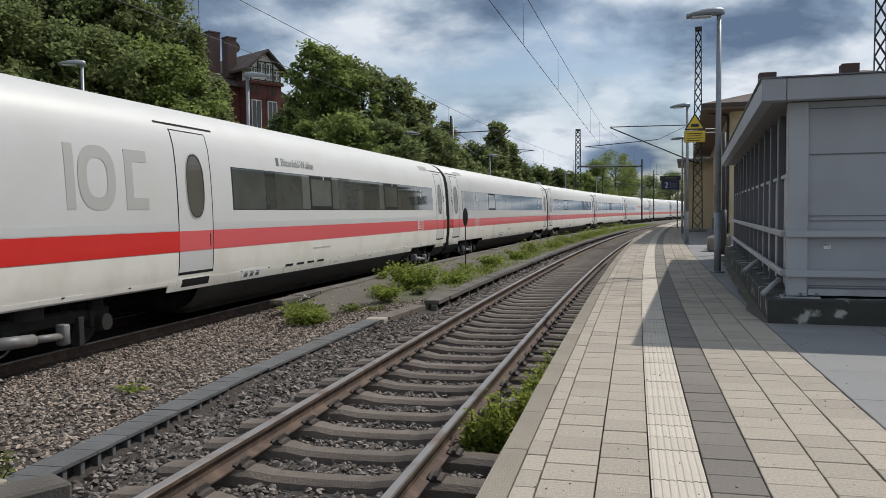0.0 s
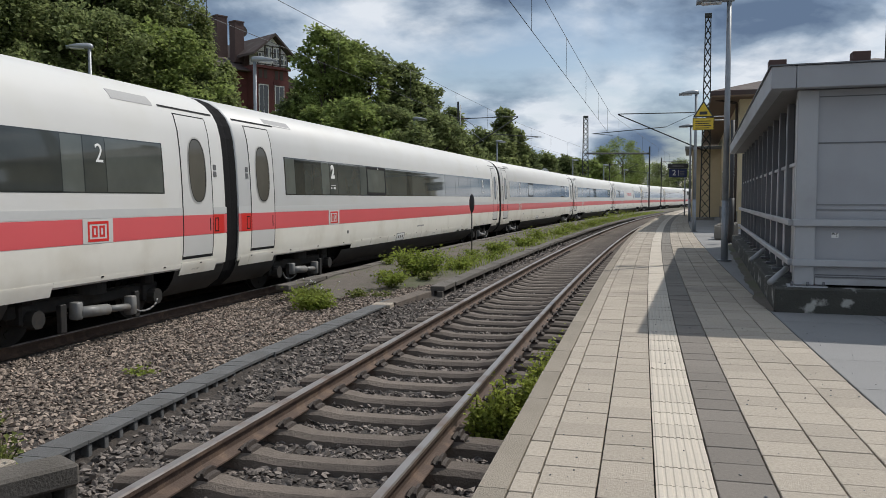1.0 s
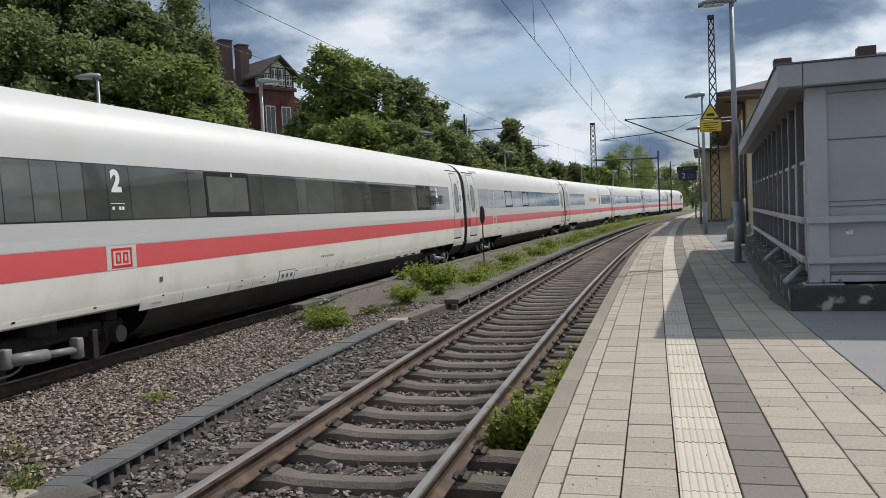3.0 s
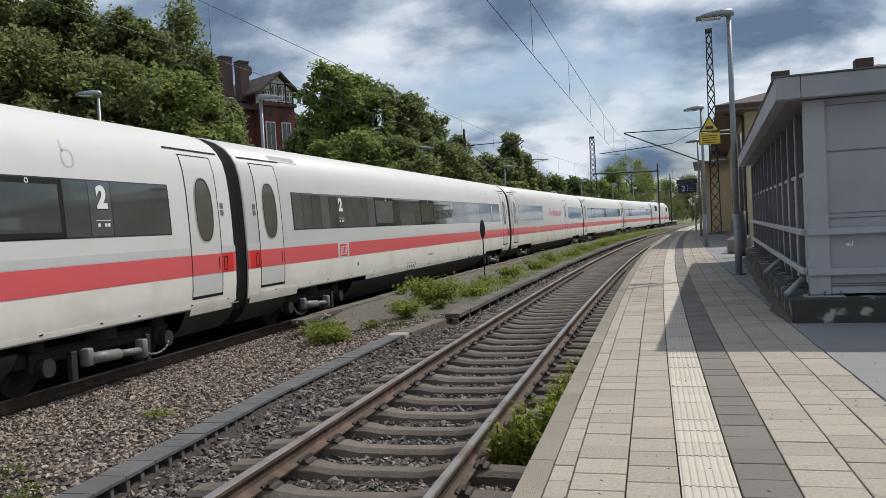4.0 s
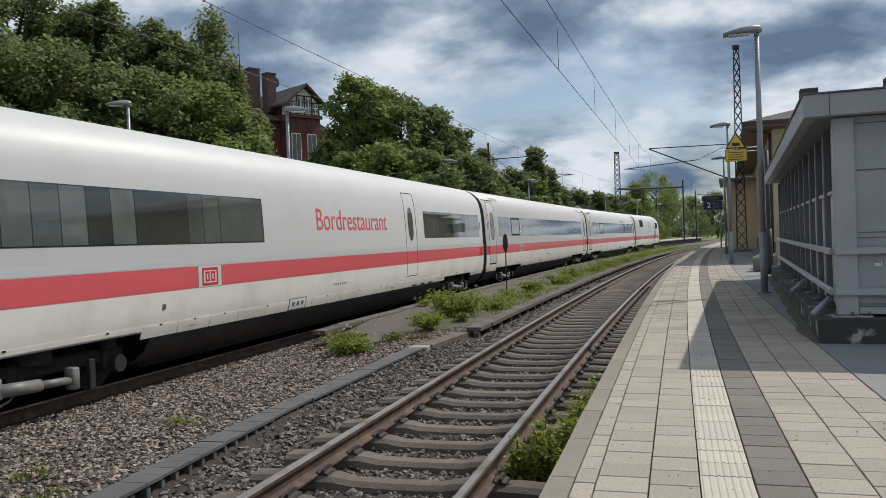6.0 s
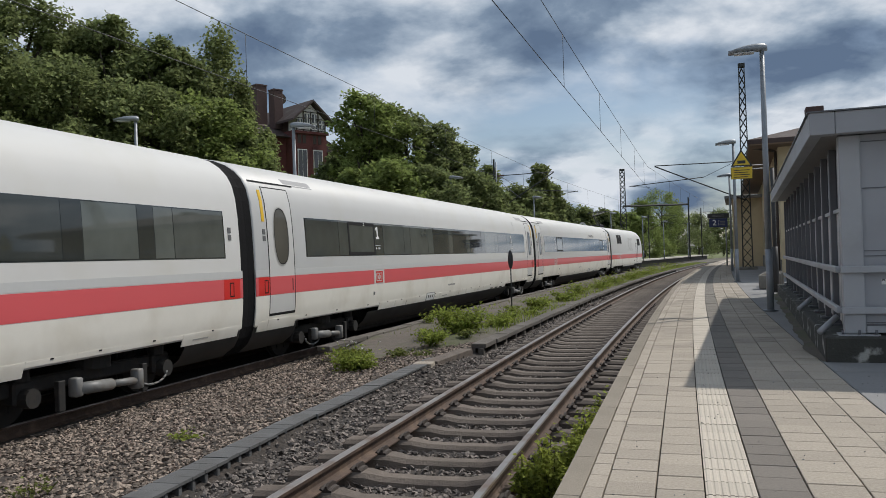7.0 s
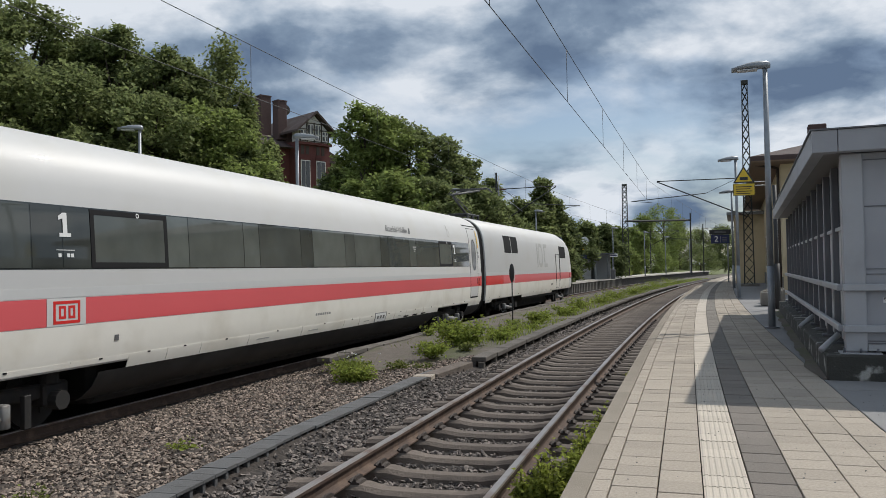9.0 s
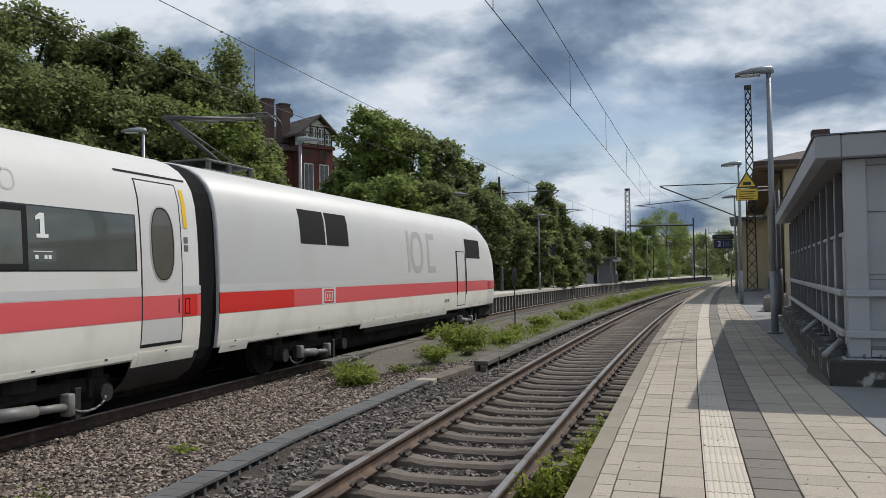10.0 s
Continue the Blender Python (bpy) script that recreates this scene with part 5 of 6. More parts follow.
    part("side_fascia", box("side_fascia", (-0.09, 0.105, 2.42), (0.04, L + 0.1, 2.655), "shelter_grey", 0.006), ob)
    part("roof_edge", box("roof_edge", (-0.11, -0.10, 2.658), (W + 0.1, L + 0.1, 2.672), "shelter_dark"), ob)
    part("back_wall", box("back_wall", (W - 0.1, 0.2, 0.27), (W - 0.02, L, 2.42), "shelter_grey"), ob)
    part("far_wall", box("far_wall", (0.3, L - 0.2, 0.27), (W - 0.12, L - 0.1, 2.42), "shelter_grey"), ob)
    # drain pipes that lead onto the platform
    for y in (0.62, 4.2):
        bm = bmesh.new()
        bm_rod(bm, (x0 - 0.03, y + 0.0, 0.43), (-0.03, y - 0.30, 0.29), 0.034, seg=12)
        part("drain_pipe", bm_mesh("drain_pipe", bm, "shelter_frame", True), ob, "grey drain pipe")
    part("number_sticker", box("number_sticker", (0.575, y0 + 0.045, 0.812), (0.645, y0 + 0.0495, 0.868), "mark_white"), ob, "small white sticker")
    letters("wall_number", "96", 0.068, "sign_black", ob, pose(0.61, y0 + 0.043, 0.84, 90, 0, 0), 0.001, "small black number", 0.002)
    return ob


def shelter_extras():
    e1 = Vector((math.sin(radians(SH_TURN)), math.cos(radians(SH_TURN)), 0))
    e2 = Vector((e1.y, -e1.x, 0))
    # downpipe and planters beyond
    p = SH + e1 * (SH_LEN + 1.0) + e2 * 0.0
    bm = bmesh.new()
    bm_rod(bm, (0, 0, 0), (0, 0, 3.4), 0.055, seg=12)
    pipe = thing("downpipe", pose(p.x, p.y, 0), "dark cast iron downpipe standing by the platform", "pipe", data=bm_mesh("downpipe", bm, "sign_black", True))
    bm = bmesh.new()
    bm_rod(bm, (0, 0, 0), (0, 0, 1.25), 0.085, seg=12)
    part("sleeve", bm_mesh("sleeve", bm, "sign_black", True), pipe)
    for k in range(3):
        q = SH + e1 * (SH_LEN + 3.2 + 1.5 * k) + e2 * (-0.12 + 0.12 * k)
        bm = bmesh.new()
        bm_box(bm, (-0.28, -0.4, 0), (0.28, 0.4, 0.42), 0.03)
        tub = thing("planter", pose(q.x, q.y, 0, 0, 0, -SH_TURN), "weathered square concrete planter at the platform's edge", "planter", "planters", data=bm_mesh("planter", bm, "concrete_wall"))
        part("soil", box("soil", (-0.22, -0.34, 0.40), (0.22, 0.34, 0.43), "dirt"), tub)
    # manhole frame and joint strip on the platform
    m = at(13.2, 4.0, 0.003)
    thing("drain_cover", m, "pale metal drain cover in the platform", "drain cover", data=box("drain_cover", (-0.2, -0.1, 0), (0.2, 0.1, 0.012), "mark_white", 0.003))


def moss_strip():
    """Dirt and moss gathered along the shelter's plinth."""
    verts, faces = [], []
    n = 60
    for k in range(n + 1):
        y = SH_LEN * k / n
        w = min(1.0, 0.25 + y) * (0.13 + 0.07 * noise.noise((y * 1.3, 2.0, 0)) + 0.03 * noise.noise((y * 6, 1.0, 0)))
        verts += [(-w, y, 0.004), (-w * 0.5, y, 0.012), (-0.005, y, 0.02)]
    for k in range(n):
        for j in range(2):
            a = k * 3 + j
            faces.append((a, a + 1, a + 4, a + 3))
    thing("moss", pose(SH.x, SH.y, 0.002, 0, 0, -SH_TURN), "dark moss and dirt gathered along the plinth", "moss", kind="stuff", data=mesh_of("moss", verts, faces, "dirt"))


def warning_sign(lamp_at):
    ob = thing("warning_sign", lamp_at, "yellow triangular warning sign above a yellow plate on the lamp post", "sign")
    w = 0.60
    bm = bmesh.new()
    tri = [(-w / 2, 0), (w / 2, 0), (0, 0.56)]

    def prism(bm, pts, y0, y1):
        a = [bm.verts.new((x, y0, z)) for x, z in pts]
        b = [bm.verts.new((x, y1, z)) for x, z in pts]
        bm.faces.new(a)
        bm.faces.new(b[::-1])
        for k in range(len(pts)):
            bm.faces.new((a[k], a[(k + 1) % len(pts)], b[(k + 1) % len(pts)], b[k]))
    prism(bm, tri, -0.008, 0.008)
    part("triangle_border", bm_mesh("triangle_border", bm, "sign_black"), ob)
    bm = bmesh.new()
    c = (0, 0.187)
    prism(bm, [(c[0] + (x - c[0]) * 0.78, c[1] + (z - c[1]) * 0.78) for x, z in tri], -0.012, -0.0085)
    part("triangle_field", bm_mesh("triangle_field", bm, "sign_yellow"), ob, "yellow triangle")
    part("pictogram", box("pictogram", (-0.11, -0.016, 0.09), (0.11, -0.0125, 0.19), "sign_black"), ob)
    part("plate", box("plate", (-0.30, -0.008, -0.42), (0.30, 0.008, -0.02), "sign_yellow", 0.004), ob, "yellow plate")
    part("plate_border", rods("plate_border", [((-0.29, -0.009, -0.41), (0.29, -0.009, -0.41), 0.006), ((-0.29, -0.009, -0.03), (0.29, -0.009, -0.03), 0.006), ((-0.29, -0.009, -0.41), (-0.29, -0.009, -0.03), 0.006), ((0.29, -0.009, -0.41), (0.29, -0.009, -0.03), 0.006)], "sign_black", 4), ob)
    for k in range(4):
        part("writing_bar", box("writing_bar", (-0.22, -0.011, -0.14 - 0.075 * k), (0.22 - 0.05 * (k % 2), -0.0085, -0.115 - 0.075 * k), "sign_black"), ob)
    part("bracket", rods("bracket", [((0.28, 0.01, -0.1), (0.62, 0.01, -0.1), 0.016), ((0.26, 0.01, 0.02), (0.62, 0.01, 0.02), 0.016)], "mark_white", 6), ob)


def platform_sign(m, number, label, height, right_bars=True):
    ob = thing("platform_sign", m, label, "sign", "platform number signs")
    part("panel", box("panel", (-0.62, -0.06, height), (0.62, 0.06, height + 0.62), "sign_blue", 0.01), ob, "dark blue sign panel")
    part("top_box", box("top_box", (-0.72, -0.09, height + 0.64), (0.72, 0.09, height + 0.98), "sign_black", 0.015), ob)
    for k in range(2):
        part("writing_bar", box("writing_bar", (-0.38, -0.095, height + 0.76 + 0.08 * k), (0.40, -0.091, height + 0.79 + 0.08 * k), "sign_grey"), ob)
    letters("platform_number", number, 0.56, "mark_white", ob, pose(-0.26, -0.066, height + 0.31, 90, 0, 0), 0.002, "white platform number")
    part("divider", box("divider", (0.03, -0.064, height + 0.1), (0.045, -0.061, height + 0.52), "mark_white"), ob)
    if right_bars:
        for k in range(3):
            part("writing_bar", box("writing_bar", (0.12, -0.064, height + 0.14 + 0.12 * k), (0.45, -0.061, height + 0.19 + 0.12 * k), "sign_grey"), ob)
    part("post", rods("post", [((0.5, 0.1, 0), (0.5, 0.1, height + 0.9), 0.05)], "lamp_metal", 10), ob)
    return ob


# ---- buildings ----
def station_building():
    s_mid = 49.0
    ob = thing("station_building", at(s_mid, 0), "yellow plastered station building with wide brown eaves", "building")
    x0, x1, y0, y1, ze = 5.6, 17.0, -13.2, 16.0, 5.35
    part("wall", box("wall", (x0, y0, -0.1), (x1, y1, ze), "plaster_yellow"), ob, "yellow plaster wall")
    bm = bmesh.new()
    o = 1.15
    a = [bm.verts.new(p) for p in ((x0 - o, y0 - o, ze), (x1 + o, y0 - o, ze), (x1 + o, y1 + o, ze), (x0 - o, y1 + o, ze))]
    b = [bm.verts.new(p) for p in ((x0 - o, y0 - o, ze + 0.18), (x1 + o, y0 - o, ze + 0.18), (x1 + o, y1 + o, ze + 0.18), (x0 - o, y1 + o, ze + 0.18))]
    r = [bm.verts.new(p) for p in (((x0 + x1) / 2, y0 + 4.2, ze + 2.0), ((x0 + x1) / 2, y1 - 4.2, ze + 2.0))]
    for k in range(4):
        bm.faces.new((a[k], a[(k + 1) % 4], b[(k + 1) % 4], b[k]))
    bm.faces.new((b[0], b[1], r[0]))
    bm.faces.new((b[1], b[2], r[1], r[0]))
    bm.faces.new((b[2], b[3], r[1]))
    bm.faces.new((b[3], b[0], r[0], r[1]))
    part("roof", bm_mesh("roof", bm, "roof_tile"), ob, "dark tiled hipped roof")
    bm = bmesh.new()
    bm_box(bm, (x0 - o + 0.02, y0 - o + 0.02, ze - 0.06), (x1 + o - 0.02, y1 + o - 0.02, ze - 0.004))
    part("soffit", bm_mesh("soffit", bm, "soffit"), ob, "brown boarded soffit")
    wing = part("side_wing", box("side_wing", (3.75, 8.0, -0.1), (x0 - 0.002, 15.5, 4.5), "plaster_yellow"), ob, "low yellow side wing")
    part("wing_roof", box("wing_roof", (3.3, 7.4, 4.502), (x0, 16.0, 4.68), "shelter_roof"), wing)
    part("string_course", box("string_course", (x0 - 0.06, y0 - 0.06, 3.5), (x1 + 0.06, y0 - 0.002, 3.65), "timber_white"), ob)
    for k in range(4):
        y = y0 + 3 + 7 * k
        w = part("window", box("window", (x0 - 0.05, y - 0.55, 1.0), (x0 + 0.02, y + 0.55, 2.9), "timber_white"), ob)
        part("pane", box("pane", (x0 - 0.06, y - 0.45, 1.1), (x0 - 0.051, y + 0.45, 2.8), "dark_glass"), w)
    for x, y, h in ((7.2, y0 + 2.4, 1.2), (10.6, y0 + 3.4, 1.55)):
        part("chimney", box("chimney", (x - 0.35, y - 0.35, ze + 0.2), (x + 0.35, y + 0.35, ze + 0.6 + h), "chimney", 0.02), ob, "dark brick chimney")
    part("base_course", box("base_course", (x0 - 0.05, y0 - 0.05, -0.1), (x0 - 0.002, y1, 0.7), "concrete_wall"), ob)
    part("downpipe", rods("downpipe", [((x0 - 0.1, y0 + 0.15, 0), (x0 - 0.1, y0 + 0.15, ze - 0.2), 0.055), ((x0 - 0.1, y0 + 0.15, ze - 0.2), (x0 - o + 0.2, y0 + 0.15, ze - 0.02), 0.05)], "timber_dark"), ob)


def brick_house():
    """Tall red brick villa behind the trees with a half-timbered gable."""
    d = 62.0
    c = bearing(-12.45, d)
    ob = thing("brick_house", pose(c.x, c.y, 1.9, 0, 0, 46.0), "red brick villa with half-timbered gable and tall chimneys", "house")
    H = 9.3
    part("wall", box("wall", (-1.5, 0, -1), (1.5, 9, H), "brick_red"), ob, "red brick gable front")
    part("side_wing", box("side_wing", (-8, 1.0, -1), (-1.52, 9, H - 0.5), "brick_red"), ob, "red brick wing")
    part("right_wing", box("right_wing", (1.52, 2.2, -1), (4.0, 9, H - 1.2), "brick_red"), ob)
    # gable: timber frame with white infill
    def gable(name, y, w, z0, zt, mat, t):
        bm = bmesh.new()
        pts = ((-w, z0), (w, z0), (w, z0 + (zt - z0) * 0.42), (0, zt), (-w, z0 + (zt - z0) * 0.42))
        a = [bm.verts.new((x, y, z)) for x, z in pts]
        b = [bm.verts.new((x, y + t, z)) for x, z in pts]
        bm.faces.new(a)
        bm.faces.new(b[::-1])
        for k in range(5):
            bm.faces.new((a[k], a[(k + 1) % 5], b[(k + 1) % 5], b[k]))
        return bm_mesh(name, bm, mat)
    part("gable", gable("gable", -0.12, 1.35, H, H + 2.1, "timber_white", 1.0), ob, "white half-timbered gable")
    for x in (-0.98, -0.34, 0.34, 0.98):
        w = part("window", box("window", (x - 0.19, -0.17, H + 0.22), (x + 0.19, -0.125, H + (1.3 if abs(x) < 0.5 else 0.85)), "dark_glass"), ob)
        part("mullion", box("mullion", (x - 0.05, -0.20, H + 0.22), (x + 0.05, -0.172, H + (1.3 if abs(x) < 0.5 else 0.85)), "timber_white"), w)
        part("glazing_bar", box("glazing_bar", (x - 0.22, -0.20, H + 0.53), (x + 0.22, -0.172, H + 0.62), "timber_white"), w)
    for x in (-1.3, -0.66, 0.0, 0.66, 1.3):
        part("timber_post", box("timber_post", (x - 0.04, -0.19, H), (x + 0.04, -0.125, H + (0.85 if abs(x) > 1 else 1.5)), "timber_dark"), ob)
    for z, w in ((0.04, 1.35), (0.93, 1.3), (1.42, 0.75)):
        part("timber_rail", box("timber_rail", (-w, -0.19, H + z), (w, -0.125, H + z + 0.06), "timber_dark"), ob)
    # roofs
    def roof(name, x0, x1, y0, y1, ze, zr, mat):
        xm = (x0 + x1) / 2
        bm = bmesh.new()
        for (xa, za, xb, zb) in ((x0, ze, xm, zr), (xm, zr, x1, ze)):
            v = [bm.verts.new(p) for p in ((xa, y0, za), (xb, y0, zb), (xb, y1, zb), (xa, y1, za))]
            w = [bm.verts.new(p.co + Vector((0, 0, 0.18))) for p in v]
            bm.faces.new(v)
            bm.faces.new(w[::-1])
            for k in range(4):
                bm.faces.new((v[k], v[(k + 1) % 4], w[(k + 1) % 4], w[k]))
        return bm_mesh(name, bm, mat)
    part("gable_roof", roof("gable_roof", -1.85, 1.85, -0.6, 6.5, H + 0.62, H + 2.2, "roof_tile"), ob, "dark tiled gable roof")
    bm = bmesh.new()
    v = [bm.verts.new(p) for p in ((-8.8, 0.3, H - 0.5), (-1.45, 0.3, H - 0.5), (-1.45, 5.2, H + 1.7), (-6.0, 5.2, H + 1.7), (-8.8, 9.6, H - 0.5), (-1.45, 9.6, H - 0.5))]
    bm.faces.new((v[0], v[1], v[2], v[3]))
    bm.faces.new((v[3], v[2], v[5], v[4]))
    bm.faces.new((v[0], v[3], v[4]))
    bm.faces.new((v[0], v[4], v[5], v[1]))
    part("wing_roof", bm_mesh("wing_roof", bm, "roof_tile"), ob)
    bm = bmesh.new()
    v = [bm.verts.new(p) for p in ((1.4, 1.6, H - 1.2), (4.6, 1.6, H - 1.2), (4.6, 9.5, H - 1.2), (1.4, 9.5, H - 1.2), (1.4, 1.6, H + 0.3), (1.4, 9.5, H + 0.3))]
    for f in ((0, 1, 4), (1, 2, 5, 4), (2, 3, 5), (0, 3, 2, 1)):
        bm.faces.new([v[i] for i in f])
    part("right_roof", bm_mesh("right_roof", bm, "roof_tile"), ob)
    for x, y, w, zt in ((-2.2, 3.7, 0.46, 3.85), (-1.6, 2.2, 0.40, 3.3)):
        ch = part("chimney", box("chimney", (x - w, y - w, H + 0.3), (x + w, y + w, H + zt), "chimney", 0.03), ob, "tall dark chimney")
        part("chimney_cap", box("chimney_cap", (x - w - 0.03, y - w - 0.03, H + zt + 0.001), (x + w + 0.03, y + w + 0.03, H + zt + 0.1), "chimney"), ch)
    dish = bmesh.new()
    bm_rod(dish, (-1.15, 2.1, H + 2.75), (-1.15, 2.2, H + 2.75), 0.42, 0.42, 16)
    part("satellite_dish", bm_mesh("satellite_dish", dish, "timber_dark"), ob, "dark satellite dish")
    part("dish_pole", rods("dish_pole", [((-1.85, 2.15, H + 2.2), (-1.85, 2.15, H + 2.9), 0.04)], "timber_dark"), ob)
    for z0, z1 in ((1.6, 4.0), (5.4, 7.9)):
        for x in (-0.75, 0.65):
            w = part("window", box("window", (x - 0.42, -0.05, z0), (x + 0.42, 0.02, z1), "timber_white"), ob, "white framed tall window")
            for k in (-1, 1):
                part("pane", box("pane", (x + k * 0.19 - 0.16, -0.07, z0 + 0.08), (x + k * 0.19 + 0.16, -0.051, z1 - 0.08), "dark_glass"), w)
            part("lintel", box("lintel", (x - 0.5, -0.07, z1 + 0.02), (x + 0.5, -0.001, z1 + 0.25), "brick_red"), w)
    for x in (-1.0, -0.55, 0.4, 0.85):
        part("attic_window", box("attic_window", (x - 0.14, -0.03, 8.35), (x + 0.14, -0.001, 9.0), "timber_dark"), ob)
    part("cornice", box("cornice", (-1.6, -0.2, H - 0.22), (1.6, -0.001, H - 0.02), "brick_red"), ob)
    part("string_course", box("string_course", (-1.55, -0.12, 4.6), (1.55, -0.001, 4.8), "brick_red"), ob)


# ---- plants ----
def leaf_cloud(points, size, flat=0.5, droop=0.0):
    """Small folded leaves set at the points."""
    n = len(points)
    d = rng.normal(0, 1, (n, 3))
    d[:, 2] = d[:, 2] * flat - droop
    d /= np.linalg.norm(d, axis=1)[:, None]
    up = rng.normal(0, 0.5, (n, 3)) + np.array([0, 0, 1.0])
    side = np.cross(d, up)
    side /= np.linalg.norm(side, axis=1)[:, None] + 1e-9
    nrm = np.cross(side, d)
    L = size * rng.uniform(0.6, 1.35, (n, 1))
    w = L * rng.uniform(0.28, 0.42, (n, 1))
    base, tip = points, points + d * L
    mid = points + d * L * 0.45
    v = np.stack([base, mid + side * w + nrm * w * 0.3, tip, mid - side * w + nrm * w * 0.3], 1).reshape(-1, 3)
    q = np.arange(n * 4).reshape(n, 4)
    return v, q


def tree(where, height, spread, leaves, leaf, mat, label, bark="bark", clumps=26, low=0.22, name="tree", group="", shape="round", droop=0.0, gap=0.0):
    """Tapered trunk, forking limbs and a crown of leaf clumps of uneven size."""
    ob = thing(name, Matrix.Translation(where), label, "tree", group)
    bm = bmesh.new()
    top = Vector((rng.normal(0, 0.2), rng.normal(0, 0.2), height * 0.82))
    pts = [Vector((0, 0, -0.5)), Vector((rng.normal(0, 0.1), rng.normal(0, 0.1), height * 0.25)), top * 0.62, top]
    r0 = 0.02 * height + 0.05
    for k in range(3):
        bm_rod(bm, pts[k], pts[k + 1], r0 * (1 - 0.28 * k), r0 * (1 - 0.28 * (k + 1)), 7)
    centres = []
    for k in range(clumps):
        f = (k + rng.uniform(0, 1)) / clumps
        z = low + (1 - low) * f
        if shape == "round":
            r = spread * math.sqrt(max(0.05, 1 - ((z - 0.52) / 0.50) ** 2))
        elif shape == "tall":
            r = spread * (1.05 - z) ** 0.6
        else:
            r = spread * (0.6 + 0.4 * math.sin(z * 5))
        a = k * 2.399963 + rng.normal(0, 0.4)
        rr = r * rng.uniform(0.35, 0.95) if shape != "tall" else r * rng.uniform(0.2, 0.95)
        c = Vector((rr * math.cos(a), rr * math.sin(a), z * height))
        centres.append((c, rng.uniform(0.11, 0.24) * spread + 0.16))
        if k % 3 == 0:
            zz = max(0.15, z - 0.22) * height
            bm_rod(bm, pts[0].lerp(top, min(0.98, zz / (height * 0.82))), c, 0.045 + 0.004 * height, 0.012, 5)
    part("trunk", bm_mesh("trunk", bm, bark, True), ob, "rough branching trunk")
    cloud = []
    wsum = sum(r ** 2 for _, r in centres)
    for c, r in centres:
        n = max(30, int(leaves * r ** 2 / wsum))
        d = rng.normal(0, 1, (n, 3))
        d /= np.linalg.norm(d, axis=1)[:, None]
        rad = r * rng.uniform(0, 1, (n, 1)) ** 0.42 * (1 + 0.35 * np.sin(d[:, :1] * 5 + c.x) * np.sin(d[:, 2:] * 6 + c.y))
        p = np.array(c)[None] + d * rad * np.array([[1.1, 1.1, 0.78 + droop]])
        if droop:
            p[:, 2] -= droop * rng.uniform(0, 1.5, n) * r
        cloud.append(p)
    v, q = leaf_cloud(np.concatenate(cloud), leaf, 0.55, droop)
    tagged(part("crown", bulk_mesh("crown", v, q, mat), ob, "dense uneven leafy crown"), kind="stuff")
    return ob


def bush(where, r, h, leaves, leaf, mat, label, name="bush", flowers=0, stems=7):
    ob = thing(name, Matrix.Translation(where), label, "plant", "weeds")
    bm = bmesh.new()
    pts = []
    for k in range(stems):
        a, f = rng.uniform(0, 2 * math.pi), rng.uniform(0.3, 1)
        tip = Vector((r * f * math.cos(a), r * f * math.sin(a), h * rng.uniform(0.5, 1.0)))
        bm_rod(bm, (tip.x * 0.15, tip.y * 0.15, -0.05), tip, 0.008, 0.003, 4)
        n = max(4, leaves // stems)
        t = rng.uniform(0.12, 1.0, (n, 1))
        p = np.array([tip.x * 0.15, tip.y * 0.15, 0])[None] * (1 - t) + np.array(tip)[None] * t
        p = p + rng.normal(0, 1, (n, 3)) * np.array([[r * 0.20, r * 0.20, h * 0.10]])
        p[:, 2] = np.maximum(p[:, 2], 0.01)
        pts.append(p)
    tagged(part("stem", bm_mesh("stem", bm, "leaf_olive"), ob), kind="stuff")
    v, q = leaf_cloud(np.concatenate(pts), leaf, 0.6)
    tagged(part("leaves", bulk_mesh("leaves", v, q, mat), ob), kind="stuff")
    if flowers:
        p = np.stack([rng.normal(0, r * 0.5, flowers), rng.normal(0, r * 0.5, flowers), h + rng.uniform(0.0, 0.35, flowers)], 1)
        v, q = leaf_cloud(np.repeat(p, 6, 0), 0.03, 0.6)
        tagged(part("flowers", bulk_mesh("flowers", v, q, "petal"), ob, "small white flower heads"), kind="stuff")
        part("flower_stalks", rods("flower_stalks", [((x * 0.3, y * 0.3, 0), (x, y, z), 0.004) for x, y, z in p], "leaf_olive", 4), ob)
    return ob


def grass(name, s0, s1, u_lo, u_hi, n, height, mat, label, z):
    """Blades of grass, one joined growth."""
    ss, ff = rng.uniform(s0, s1, n), rng.uniform(0, 1, n)
    patch = np.array([noise.noise((s * 0.6, f * 2.0, 5)) for s, f in zip(ss, ff)])
    keep = patch > rng.uniform(-0.45, 0.25, n)
    ss, ff = ss[keep], ff[keep]
    base = []
    for s, f in zip(ss, ff):
        a, b = u_lo(s), u_hi(s)
        base.append(arc(s, a + (b - a) * f, z))
    base = np.array([tuple(b) for b in base])
    k = len(base)
    h = height * rng.uniform(0.4, 1.3, (k, 1))
    lean = rng.normal(0, 0.35, (k, 3)) * h
    lean[:, 2] = 0
    w = rng.normal(0, 1, (k, 3))
    w[:, 2] = 0
    w = w / np.linalg.norm(w, axis=1)[:, None] * h * 0.10
    tip = base + lean + np.array([0, 0, 1.0]) * h
    v = np.stack([base - w, base + w, tip], 1).reshape(-1, 3)
    thing(name, pose(0, 0, 0), label, "grass", kind="stuff", data=bulk_mesh(name, v, np.arange(k * 3).reshape(k, 3), mat))




ground()
ballast()
rails()
PLAT = platform()
far_platform()
island()
TRAIN = train()
shelter()
station_building()
brick_house()

